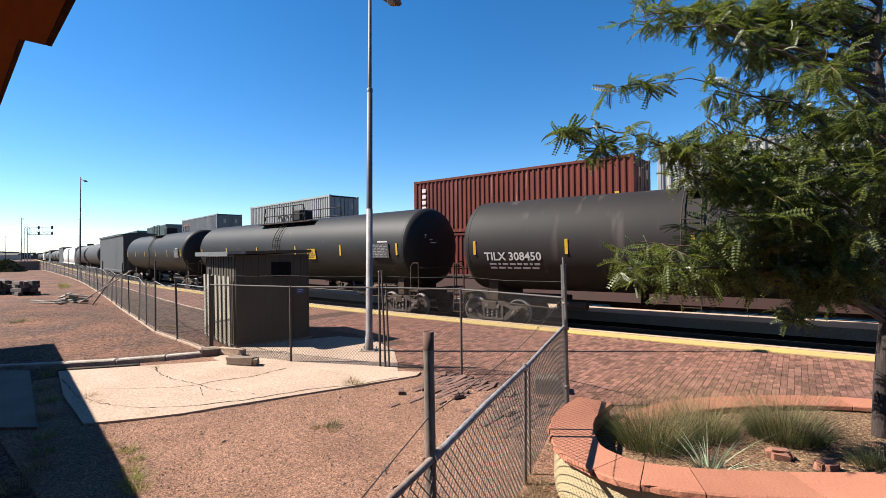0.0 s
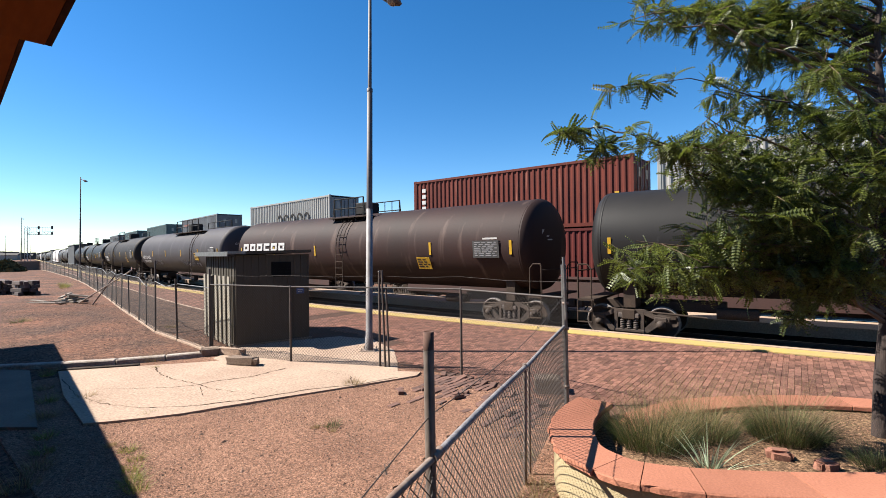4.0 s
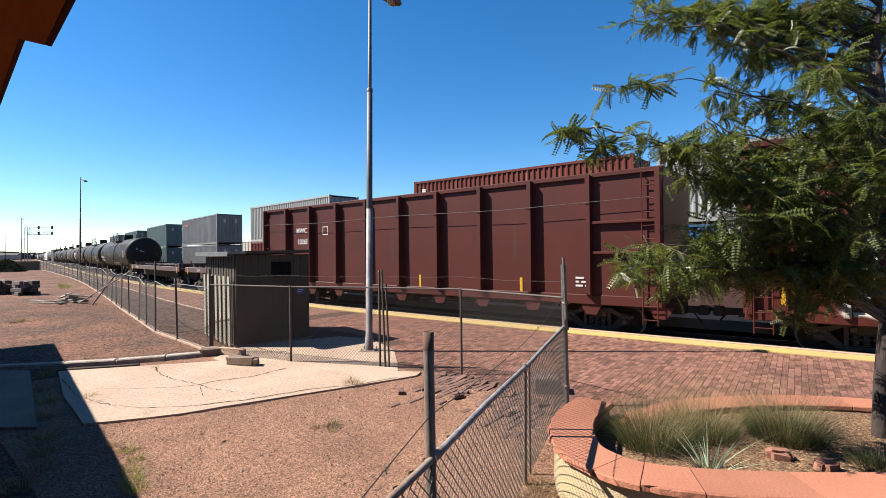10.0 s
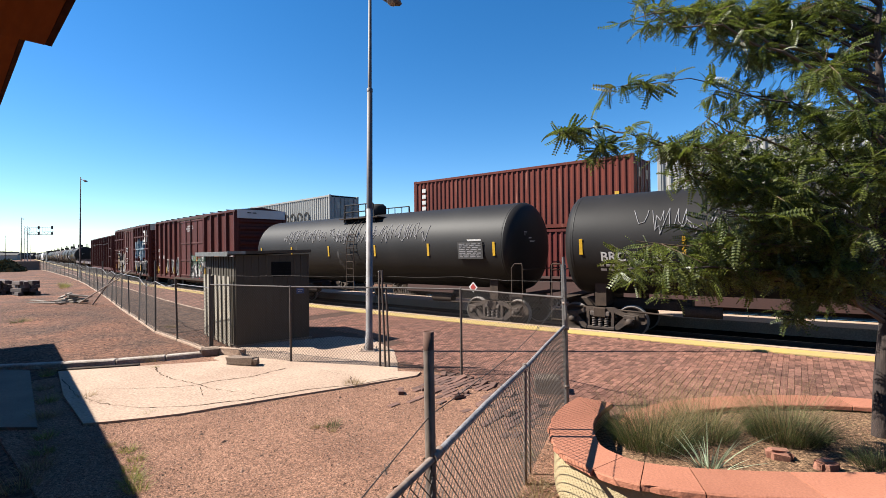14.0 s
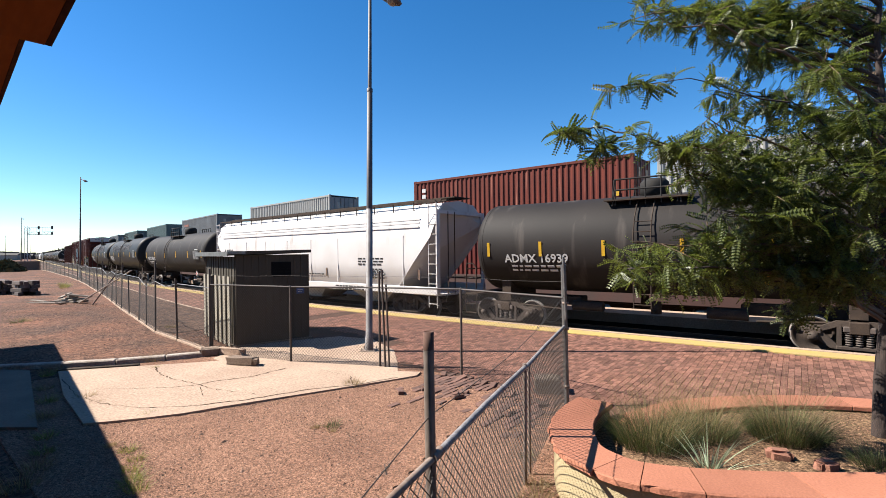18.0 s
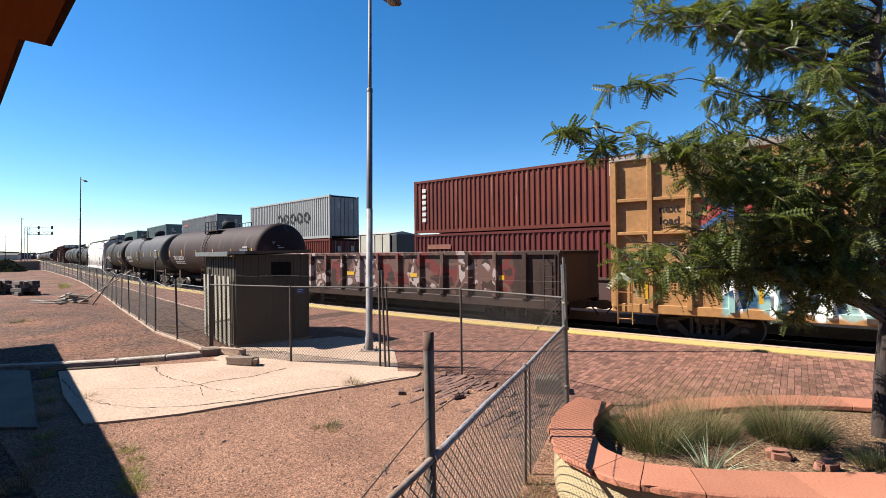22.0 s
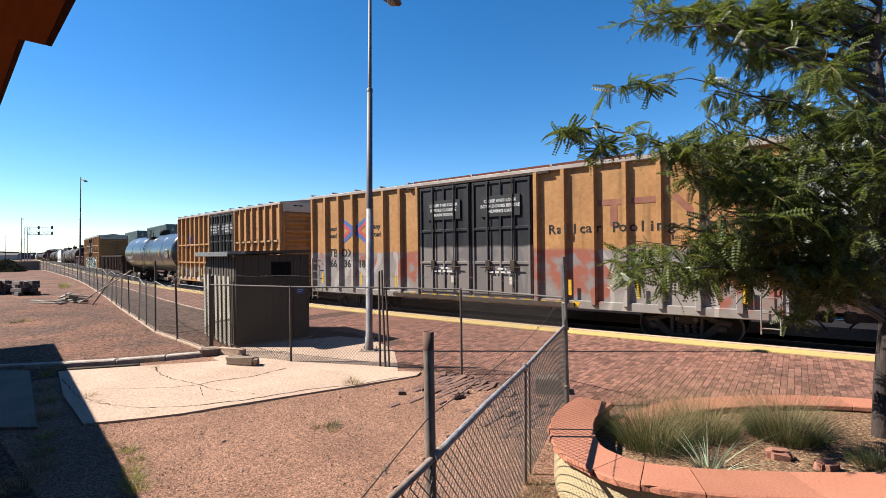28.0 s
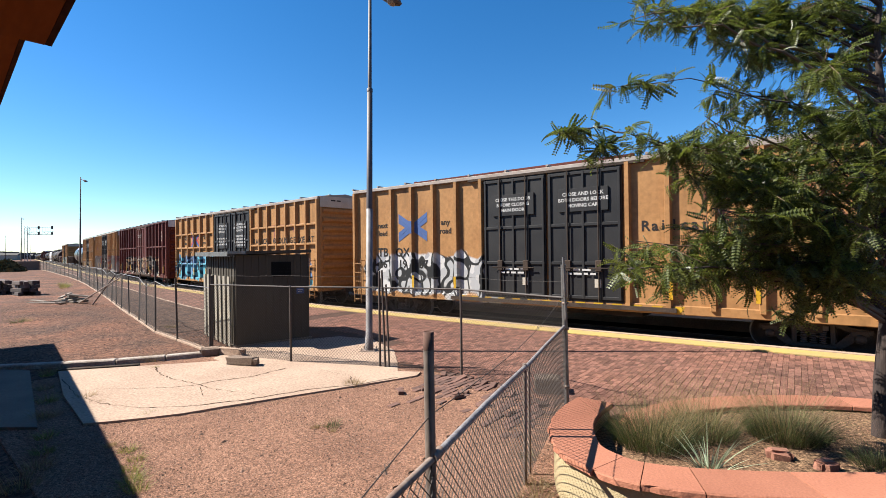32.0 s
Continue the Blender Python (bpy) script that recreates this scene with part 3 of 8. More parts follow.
# ---------------------------------------------------------------- box cars
def box_car(left, right, label, paint, roof, door_paint, height=5.0, rib=0.95, rails=(), door=(-0.14, 0.20), two_doors=True, sill_stripe=None, far=False, end_top=None):
    """A box car; door: the span of the doorway as fractions of the length."""
    car, half = rail_car("box_car", label, "box car", left, right)
    z0, z1, w = 0.98, height - 0.12, 1.5
    part("body", Mesh().box(-half + 0.04, half - 0.04, -w, w, z0, z1), paint, car)
    rf = Mesh()
    n = 12
    for i in range(n):
        a, b = -half + 2 * half * i / n, -half + 2 * half * (i + 1) / n
        rf.add([(a, -w - 0.1, z1), (b, -w - 0.1, z1), (b, 0, z1 + 0.2), (a, 0, z1 + 0.2), (b, w + 0.1, z1), (a, w + 0.1, z1)], [(0, 1, 2, 3), (3, 2, 4, 5)])
        rf.box(a - 0.04, a + 0.04, -w - 0.1, w + 0.1, z1 + 0.02, z1 + 0.08)
    rf.add([(x, y, z) for x in (-half, half) for y, z in ((-w - 0.1, z1), (0, z1 + 0.2), (w + 0.1, z1))], [(0, 1, 2), (3, 5, 4), (0, 2, 5, 3)])
    part("roof", rf, roof, car)
    part("top_rail", Mesh().box(-half, half, -w - 0.11, -w + 0.02, z1 - 0.14, z1, 0.02), roof if sill_stripe is None else paint, car)
    part("top_rail", Mesh().box(-half, half, w - 0.02, w + 0.11, z1 - 0.14, z1, 0.02), paint, car)
    part("side_sill", Mesh().box(-half, half, -w - 0.08, w + 0.08, z0 - 0.16, z0 + 0.10, 0.02), paint, car)
    running_gear(car, half, 2.4)
    part("centre_sill", Mesh().box(-half - 0.2, half + 0.2, -0.3, 0.3, 0.72, z0 - 0.1).box(-half * 0.3, half * 0.3, -1.1, 1.1, 0.62, z0 - 0.12), M["under"], car)
    if far:
        return car
    d0, d1 = door[0] * 2 * half, door[1] * 2 * half
    zt = z1 - 0.14
    spans = ((-half + 0.1, d0 - 0.1), (d1 + 0.1, half - 0.1))
    for a, b in spans:
        k = max(int((b - a) / rib), 1)
        for i in range(k + 1):
            for y, r in ((-w, 0), (w, math.pi)):
                x, q = a + (b - a) * i / k, (0.15 if y > 0 else -0.15)
                part("side_post", Mesh().add([(x - 0.10, y, z0), (x - 0.06, y + q, z0), (x + 0.06, y + q, z0), (x + 0.10, y, z0), (x - 0.10, y, zt), (x - 0.06, y + q, zt), (x + 0.06, y + q, zt), (x + 0.10, y, zt)],
                                             [(0, 1, 5, 4), (1, 2, 6, 5), (2, 3, 7, 6), (0, 3, 2, 1), (4, 5, 6, 7)]), paint, car)
        for z in rails:
            part("side_rail", Mesh().box(a, b, -w - 0.13, -w, z - 0.05, z + 0.05, 0.015), paint, car)
    for i, (a, b) in enumerate(((d0, (d0 + d1) / 2), ((d0 + d1) / 2, d1)) if two_doors else ((d0, d1),)):
        dm = Mesh().box(a + 0.04, b - 0.04, -w - 0.09, -w, z0 + 0.06, z1 - 0.16, 0.02)
        dr = part("plug_door", dm, door_paint, car, "plug door with locking bars")
        rr = Mesh()
        for k in range(5):
            x = a + 0.12 + (b - a - 0.24) * k / 4
            rr.box(x - 0.04, x + 0.04, -w - 0.14, -w - 0.09, z0 + 0.15, z1 - 0.25, 0.012)
        for z in (z0 + 0.2, z0 + 1.25, z0 + 2.45, z1 - 0.3):
            rr.box(a + 0.06, b - 0.06, -w - 0.13, -w - 0.09, z - 0.05, z + 0.05, 0.012)
        part("door_rib", rr, door_paint, dr)
        lk = Mesh()
        for k in ((0.3, 0.7) if two_doors else (0.5,)):
            x = a + (b - a) * k
            lk.rod((x, -w - 0.17, z0 + 0.1), (x, -w - 0.17, z1 - 0.2), 0.022, 6)
            lk.box(x - 0.1, x + 0.1, -w - 0.2, -w - 0.14, z0 + 1.0, z0 + 1.35, 0.02)
            lk.rod((x - 0.3, -w - 0.19, z0 + 1.1), (x + 0.3, -w - 0.19, z0 + 1.1), 0.02, 6)
        part("lock_bar", lk, M["under"], dr)
    part("door_track", Mesh().box(d0 - 1.4, d1 + 1.4, -w - 0.16, -w - 0.08, z0 - 0.10, z0 + 0.02), M["under"], car)
    part("door_track", Mesh().box(d0 - 0.6, d1 + 0.6, -w - 0.14, -w - 0.06, z1 - 0.2, z1 - 0.12), M["under"], car)
    for s in (-1, 1):
        k = 9
        for i in range(k):
            e = Mesh()
            z = z0 + 0.15 + (z1 - z0 - 0.8) * i / (k - 1)
            e.add([(s * (half - 0.04), -w + 0.1, z - 0.16), (s * (half + 0.05), -w + 0.2, z - 0.06), (s * (half + 0.05), -w + 0.2, z + 0.06), (s * (half - 0.04), -w + 0.1, z + 0.16),
                   (s * (half - 0.04), w - 0.1, z - 0.16), (s * (half + 0.05), w - 0.2, z - 0.06), (s * (half + 0.05), w - 0.2, z + 0.06), (s * (half - 0.04), w - 0.1, z + 0.16)],
                  [(0, 1, 5, 4), (1, 2, 6, 5), (2, 3, 7, 6), (0, 3, 2, 1), (4, 5, 6, 7)])
            part("end_rib", e, paint, car)
        for y in (-w, w - 0.12):
            part("corner_post", Mesh().box(min(s * (half - 0.05), s * (half + 0.04)), max(s * (half - 0.05), s * (half + 0.04)), y, y + 0.12, z0, z1), paint, car)
        if end_top:
            part("end_board", Mesh().box(min(s * half, s * (half + 0.06)), max(s * half, s * (half + 0.06)), -w, w, z1 - 0.5, z1 + 0.02), end_top, car, "pale band across the top of the end")
            bars(car, 0, 0, 1, 0.6, M["dark_paint"], 0).matrix_basis = pose(s * (half + 0.065), -0.9, z1 - 0.2, 0, 0, 90)
        ladder(car, s * (half - 0.4), -w - 0.20, 0.5, 2.4, 0.4, mat=paint, out=0.20)
        ladder(car, s * (half - 0.4), w + 0.15, 0.5, 2.4, 0.4, mat=paint, out=0.15)
        for k in (0.9, 0.62, 0.4):
            reflector(car, s * half * k, -w - 0.16, z0 + 0.5)
    return car


def gondola(left, right, label, paint, height, ribs, deep=0.15, base=0.95):
    car, half = rail_car("gondola_car", label, "gondola", left, right)
    z0, z1, w = base, height, 1.5
    side = Mesh().box(-half, half, -w, -w + 0.05, z0, z1).data("side_wall", paint)
    for y, r in ((0, 0), (0, math.pi)):
        ob = part("side_wall", side, None, car)
        ob.rotation_euler = (0, 0, r)
    for s in (-1, 1):
        part("end_wall", Mesh().box(min(s * half, s * (half - 0.06)), max(s * half, s * (half - 0.06)), -w + 0.05, w - 0.05, z0, z1), paint, car)
    part("floor_plate", Mesh().box(-half + 0.06, half - 0.06, -w + 0.05, w - 0.05, z0, z0 + 0.12), M["under"], car)
    for y in (-w, w):
        part("top_chord", Mesh().box(-half, half, y - 0.09, y + 0.09, z1 - 0.13, z1 + 0.02, 0.02), paint, car)
        part("bottom_sill", Mesh().box(-half, half, y - 0.08, y + 0.08, z0 - 0.22, z0 + 0.08, 0.02), paint, car)
    for s in (-1, 1):
        part("top_chord", Mesh().box(min(s * half, s * (half - 0.14)), max(s * half, s * (half - 0.14)), -w + 0.09, w - 0.09, z1 - 0.12, z1 + 0.01), paint, car)
    hh = z1 - z0 - 0.05
    for i in range(ribs + 1):
        x = (-half + 0.12) + (2 * half - 0.24) * i / ribs
        if base > 1.0:
            part("gusset", Mesh().plate([(x - 0.34, z0 - 0.20), (x + 0.34, z0 - 0.20), (x + 0.16, z0 - 0.52), (x - 0.16, z0 - 0.52)], -w - 0.03, -w + 0.03), paint, car)
        for y, q in ((-w, -1), (w, 1)):
            part("side_post", Mesh().add([(x - 0.11, y, z0), (x - 0.07, y + q * deep, z0 + 0.1), (x + 0.07, y + q * deep, z0 + 0.1), (x + 0.11, y, z0), (x - 0.11, y, z0 + hh), (x - 0.07, y + q * (deep - 0.02), z0 + hh), (x + 0.07, y + q * (deep - 0.02), z0 + hh), (x + 0.11, y, z0 + hh)],
                                         [(0, 1, 5, 4), (1, 2, 6, 5), (2, 3, 7, 6), (0, 3, 2, 1), (4, 5, 6, 7)]), paint, car)
    running_gear(car, half, 2.1)
    part("centre_sill", Mesh().box(-half - 0.2, half + 0.2, -0.3, 0.3, 0.7, z0), M["under"], car)
    ladder(car, -half + 0.35, -w - 0.16, 0.5, min(z1, 3.0), 0.4, mat=paint, out=0.16)
    ladder(car, half - 0.35, -w - 0.16, 0.5, z1 - 0.1, 0.4, mat=paint, out=0.16)
    part("brake_gear", Mesh().rod((-1.0, -0.8, 0.75), (0.2, -0.8, 0.75), 0.18, 12).rod((0.2, -0.8, 0.7), (3.0, -0.7, 0.7), 0.03), M["under"], car)
    return car, half


def hopper_car(left, right, label, paint, far=False):
    car, half = rail_car("hopper_car", label, "hopper car", left, right)
    sec = [(-1.05, 0.95), (-1.50, 1.25), (-1.58, 2.2), (-1.58, 3.2), (-1.50, 3.75), (-1.30, 4.25), (-0.95, 4.55), (0, 4.68)]
    sec = sec + [(-y, z) for y, z in reversed(sec[:-1])]
    body = Mesh()
    n = len(sec)
    rows = [(-half + 0.15, 1), (-half + 0.9, 1), (half - 0.9, 1), (half - 0.15, 1)]
    vs = []
    for x, k in rows:
        for y, z in sec:
            zz = z
            vs.append((x, y, zz))
    # the ends slope in below
    lo = []
    for i, (x, k) in enumerate(rows):
        for y, z in sec:
            if i in (0, 3):
                t = max(0.0, (3.4 - z) / 2.4)
                lo.append((x + (1 if i == 0 else -1) * t * 2.2, y, z))
            elif i in (1, 2):
                t = max(0.0, (3.4 - z) / 2.4)
                lo.append((x + (1 if i == 1 else -1) * t * 1.6, y, z))
    fs = [(k * n + i, k * n + i + 1, (k + 1) * n + i + 1, (k + 1) * n + i) for k in range(3) for i in range(n - 1)]
    body.add(lo, fs, True)
    body.add(lo, [list(range(n)), list(range(3 * n, 4 * n)), (0, n, 2 * n, 3 * n, 4 * n - 1, 3 * n - 1, 2 * n - 1, n - 1)])
    part("body", body, paint, car)
    running_gear(car, half, 1.9)
    part("side_sill", Mesh().box(-half, half, -1.56, -1.40, 0.98, 1.28, 0.02).box(-half, half, 1.40, 1.56, 0.98, 1.28, 0.02), paint, car)
    for s in (-1, 1):
        part("end_frame", Mesh().box(min(s * half, s * (half - 0.12)), max(s * half, s * (half - 0.12)), -1.5, -1.38, 1.0, 4.1).box(min(s * half, s * (half - 0.12)), max(s * half, s * (half - 0.12)), 1.38, 1.5, 1.0, 4.1)
             .box(min(s * half, s * (half - 0.12)), max(s * half, s * (half - 0.12)), -1.5, 1.5, 4.1, 4.25).box(min(s * half, s * (half - 1.4)), max(s * half, s * (half - 1.4)), -1.4, 1.4, 0.95, 1.02), paint, car)
    if far:
        return car
    for i in range(3):
        x = (i - 1) * half * 0.52
        ch = Mesh()
        ch.add([(x - 1.7, -1.1, 1.1), (x + 1.7, -1.1, 1.1), (x + 1.7, 1.1, 1.1), (x - 1.7, 1.1, 1.1), (x - 0.5, -0.6, 0.42), (x + 0.5, -0.6, 0.42), (x + 0.5, 0.6, 0.42), (x - 0.5, 0.6, 0.42)],
               [(0, 1, 5, 4), (1, 2, 6, 5), (2, 3, 7, 6), (3, 0, 4, 7), (4, 5, 6, 7)])
        p = part("discharge_chute", ch, paint, car)
        part("outlet_gate", Mesh().box(x - 0.65, x + 0.65, -0.9, 0.9, 0.34, 0.44).rod((x - 0.3, -0.95, 0.39), (x - 0.3, -1.1, 0.39), 0.07).rod((x + 0.3, -0.95, 0.39), (x + 0.3, -1.1, 0.39), 0.07), M["under"], p)
    wk = Mesh().box(-half, half, -0.5, 0.5, 4.78, 4.82)
    for y in (-1.25, -0.95):
        wk.box(-half, half, y - 0.03, y + 0.03, 4.60, 4.66)
    for i in range(16):
        x = -half + 0.3 + (2 * half - 0.6) * i / 15
        wk.rod((x, -1.25, 4.25), (x, -1.25, 4.64), 0.025, 5).rod((x, -1.3, 4.62), (x, 0.5, 4.80), 0.02, 5)
    part("running_board", wk, M["under"], car)
    for z in (3.62, 3.78, 3.92):
        y = -1.535 + (z - 3.62) * 0.32
        part("roof_crease", Mesh().box(-half + 0.95, half - 0.95, y - 0.03, y + 0.02, z - 0.025, z + 0.025), paint, car)
    for i in range(8):
        x = -half + 1.8 + (2 * half - 3.6) * i / 7
        part("panel_seam", Mesh().box(x - 0.02, x + 0.02, -1.592, -1.57, 1.3, 3.3), paint, car)
    for s in (-1, 1):
        ladder(car, s * (half - 0.25), -1.52, 0.5, 4.5, 0.42, mat=paint)
        part("end_ladder", Mesh().path([(s * half, -0.9, 1.0), (s * half, -0.9, 4.2)], 0.02).path([(s * half, -0.5, 1.0), (s * half, -0.5, 4.2)], 0.02), M["under"], car)
    writing("ACFX", 0.42, (-half + 1.75, -1.588, 2.75), M["dark_paint"], car)
    writing("458112", 0.38, (-half + 1.95, -1.588, 2.2), M["dark_paint"], car)
    bars(car, -half + 1.3, 1.85, 2, 1.3, M["dark_paint"], -1.588)
    for x, z, r, wd in ((half - 4.6, 2.35, 3, 1.6), (half - 4.0, 1.9, 4, 1.1), (0.5, 1.62, 1, 1.8), (3.0, 1.12, 2, 2.0)):
        bars(car, x, z, r, wd, M["dark_paint"], -1.59 if z > 1.3 else -1.566)
    for k in (-0.83, -0.45, -0.1, 0.25, 0.6, 0.9):
        ob = part("reflector", BROWN_REFLECT, None, car, "faded brown reflective strip")
        ob.matrix_basis = pose(half * k, -1.572, 1.75)
    return car


def coil_car(left, right, label, mark):
    car, half = rail_car("coil_car", label, "flat car", left, right)
    part("deck", Mesh().box(-half, half, -1.4, 1.4, 1.50, 1.62, 0.02), M["brown_steel"], car)
    for y in (-1.45, 1.45):
        part("side_sill", Mesh().box(-half, half, y - 0.07, y + 0.07, 1.40, 1.75, 0.02), M["brown_steel"], car)
    tr = Mesh()
    for y in (-0.9, -0.2, 0.5):
        tr.add([(-half + 1.2, y - 0.3, 1.84), (half - 1.2, y - 0.3, 1.84), (half - 1.2, y, 1.64), (-half + 1.2, y, 1.64), (half - 1.2, y + 0.3, 1.84), (-half + 1.2, y + 0.3, 1.84)], [(0, 1, 2, 3), (3, 2, 4, 5)])
    part("coil_trough", tr, M["brown_steel"], car)
    for i in range(9):
        x = -half + 1.4 + (2 * half - 2.8) * i / 8
        part("cross_bearer", Mesh().box(x - 0.06, x + 0.06, -1.38, 1.38, 1.62, 1.84, 0.01), M["brown_steel"], car)
    for s in (-1, 1):
        part("bulkhead", Mesh().box(min(s * (half - 0.9), s * (half - 1.05)), max(s * (half - 0.9), s * (half - 1.05)), -1.3, 1.3, 1.62, 1.98, 0.02).rod((s * (half - 0.3), -1.2, 1.6), (s * (half - 0.3), -1.2, 2.2), 0.03).rod((s * (half - 0.3), 1.2, 1.6), (s * (half - 0.3), 1.2, 2.2), 0.03), M["brown_steel"], car)
        reflector(car, s * (half - 0.6), -1.525, 1.52)
    part("centre_sill", Mesh().box(-half - 0.2, half + 0.2, -0.4, 0.4, 0.75, 1.5).box(-half * 0.6, half * 0.6, -0.75, 0.75, 0.85, 1.48, 0.03), M["under"], car)
    running_gear(car, half, 1.75)
    if mark:
        writing(mark, 0.26, (-half + 2.6, -1.524, 1.57), M["white_paint"], car)
        writing("COIL", 0.26, (half * 0.12, -1.524, 1.57), M["white_paint"], car)
    return car


# ---------------------------------------------------------------- more materials
M["yard_dirt"] = material("trodden_yard_dirt", (0.125, 0.072, 0.051), 0.95, second=(0.26, 0.12, 0.073), scale=0.45, amount=0.8, grain=0.75, grain_scale=30, bump=1.0, bump_scale=25, spec=0.15, speck=(16, 0.55))
M["data_plate"] = material("grey_data_plate", (0.045, 0.042, 0.04), 0.6, second=(0.06, 0.056, 0.05), scale=5)
M["red_paint"] = material("red_placard_paint", (0.5, 0.05, 0.04), 0.5)
M["brown_steel"] = material("brown_oxide_steel", (0.085, 0.030, 0.024), 0.65, second=(0.06, 0.03, 0.025), scale=1.5, grain=0.2)
M["tank_grey"] = material("grey_tank_paint", (0.085, 0.08, 0.08), 0.62, second=(0.065, 0.06, 0.058), scale=0.6, spec=0.16, streak=((0.16, 0.145, 0.13), (2.2, 1, 0.25), 0.62))
M["tank_brown"] = material("rust_brown_tank_paint", (0.050, 0.022, 0.018), 0.66, second=(0.032, 0.019, 0.016), scale=0.5, spec=0.16, streak=((0.12, 0.075, 0.06), (2.2, 1, 0.25), 0.60))
M["chalk"] = material("pale_chalk", (0.42, 0.40, 0.40), 0.9, second=(0.25, 0.24, 0.24), scale=4, spec=0.1)
M["tank_dusty"] = material("dusty_grey_black_tank_paint", (0.085, 0.074, 0.076), 0.6, second=(0.064, 0.055, 0.056), scale=0.6, spec=0.15, streak=((0.11, 0.096, 0.095), (2.2, 1, 0.25), 0.6))
M["tank_new"] = material("glossy_black_tank_paint", (0.040, 0.042, 0.048), 0.28, second=(0.03, 0.032, 0.036), scale=0.6, grain=0.05)
M["tank_chipped"] = material("chipped_black_tank_paint", (0.018, 0.0165, 0.0155), 0.55, second=(0.028, 0.025, 0.023), scale=0.7, spec=0.16, streak=((0.20, 0.19, 0.18), (1.5, 1.2, 0.55), 0.68))
M["tank_faded"] = material("faded_brown_black_paint", (0.034, 0.027, 0.024), 0.66, second=(0.024, 0.020, 0.018), scale=0.6, spec=0.16, streak=((0.08, 0.066, 0.057), (2.2, 1, 0.25), 0.6))
M["hopper_white"] = material("dusty_white_hopper_paint", (0.80, 0.755, 0.725), 0.55, second=(0.68, 0.625, 0.585), scale=0.7, grain=0.06, streak=((0.42, 0.34, 0.28), (2.0, 1, 0.22), 0.64))
M["box_roof"] = material("galvanised_car_roof", (0.50, 0.42, 0.36), 0.5, 0.2, second=(0.36, 0.28, 0.22), scale=1.5)
M["box_black"] = material("black_box_car_paint", (0.035, 0.032, 0.032), 0.6, second=(0.055, 0.05, 0.046), scale=0.8)
M["door_black"] = material("black_door_paint", (0.020, 0.020, 0.022), 0.55, second=(0.04, 0.038, 0.037), scale=1.2, spec=0.2)
YEL, YEL2 = (0.52, 0.272, 0.108), (0.41, 0.205, 0.08)

# ---------------------------------------------------------------- ground, platform and tracks
def strip(name, x_list, offs, zs, mat=None, close=True):
    """A long body that follows the tracks; offs and zs give its section."""
    mb = Mesh()
    n = len(offs)
    for x in x_list:
        mb.v.extend(tuple(on_track(x, o, z)) for o, z in zip(offs, zs))
    for k in range(len(x_list) - 1):
        for i in range(n if close else n - 1):
            j = (i + 1) % n
            mb.f.append([k * n + i, k * n + j, (k + 1) * n + j, (k + 1) * n + i])
            mb.smooth.append(False)
    if close:
        mb.f += [list(range(n))[::-1], list(range((len(x_list) - 1) * n, len(x_list) * n))]
        mb.smooth += [False, False]
    return mb


LONG = [-900, -700, -500, -400, -320, -260, -210, -170, -140, -115, -95] + [-80 + 4 * i for i in range(29)] + [45, 60, 85, 120, 170, 240, 330, 450, 600]
EDGE = -0.146                     # platform edge, beyond the train's near side
g_off = [-2500, -1200, -600, -300, -150, -80, -50, -38, -30, -25, -21, -18, -16, -14, -12, -10, -8, -6, -4, -2, EDGE - 0.35, EDGE - 0.3, 2, 4.6, 6, 9, 15, 30, 80, 200, 600, 1500, 3500]
g_z = [-0.012] * 21 + [-0.5] * 12
gx = [-4200, -2500, -1600] + LONG + [900, 1500, 3000]
ground = thing("ground", strip("ground", gx, g_off, g_z, M["dirt"], False), M["yard_dirt"], "bare red dirt and fine gravel reaching to the horizon", "ground", kind="structure")

platform = thing("platform", strip("platform", [x for x in LONG if x < -13], [-2.7, EDGE, EDGE, -2.7], [-0.006, -0.006, -0.6, -0.6]).add(
    [(*on_track(x, o, z),) for x in (-16, -12, -8, -4, 0, 4, 8, 12) for o, z in ((-8.6 + (4.0 if x < -12 else (2.6 if x < -8 else 0)), -0.006), (EDGE, -0.006), (EDGE, -0.6), (-8.6, -0.6))],
    [(4 * k + i, 4 * k + (i + 1) % 4, 4 * k + 4 + (i + 1) % 4, 4 * k + 4 + i) for k in range(7) for i in range(4)]), M["paver_bed"], "station platform paved with worn red bricks", "platform", kind="structure")
part("edge_coping", strip("edge_coping", LONG, [EDGE - 0.18, EDGE + 0.05, EDGE + 0.05, EDGE - 0.18], [0.03, 0.03, -0.25, -0.25], M["concrete"]), M["concrete"], platform)
part("yellow_strip", strip("yellow_strip", LONG, [EDGE - 0.80, EDGE - 0.19, EDGE - 0.19, EDGE - 0.80], [0.022, 0.022, -0.1, -0.1], M["yellow_line"]), M["yellow_line"], platform, "yellow tactile warning strip")

M["far_bricks"] = material("distant_red_brick_paving", (0.20, 0.105, 0.076), 0.9, second=(0.27, 0.135, 0.095), scale=0.8, grain=0.3, grain_scale=20, spec=0.15, speck=(5, 0.3, (1, 2, 1)))
bf, ek = Mesh(), Mesh()
run = [x for x in LONG if -120 < x < -14]
for x in run:
    # the paving narrows away down the line; a pale edging bounds it
    o = min(max(-4.46 - (x + 21) * 0.096, -4.7), -2.75)
    for mb, row in ((bf, ((o + 0.1, 0.004), (EDGE - 0.82, 0.004), (EDGE - 0.82, -0.05), (o + 0.1, -0.05))), (ek, ((o, 0.02), (o + 0.1, 0.02), (o + 0.1, -0.05), (o, -0.05)))):
        mb.v.extend(tuple(on_track(x, u, z)) for u, z in row)
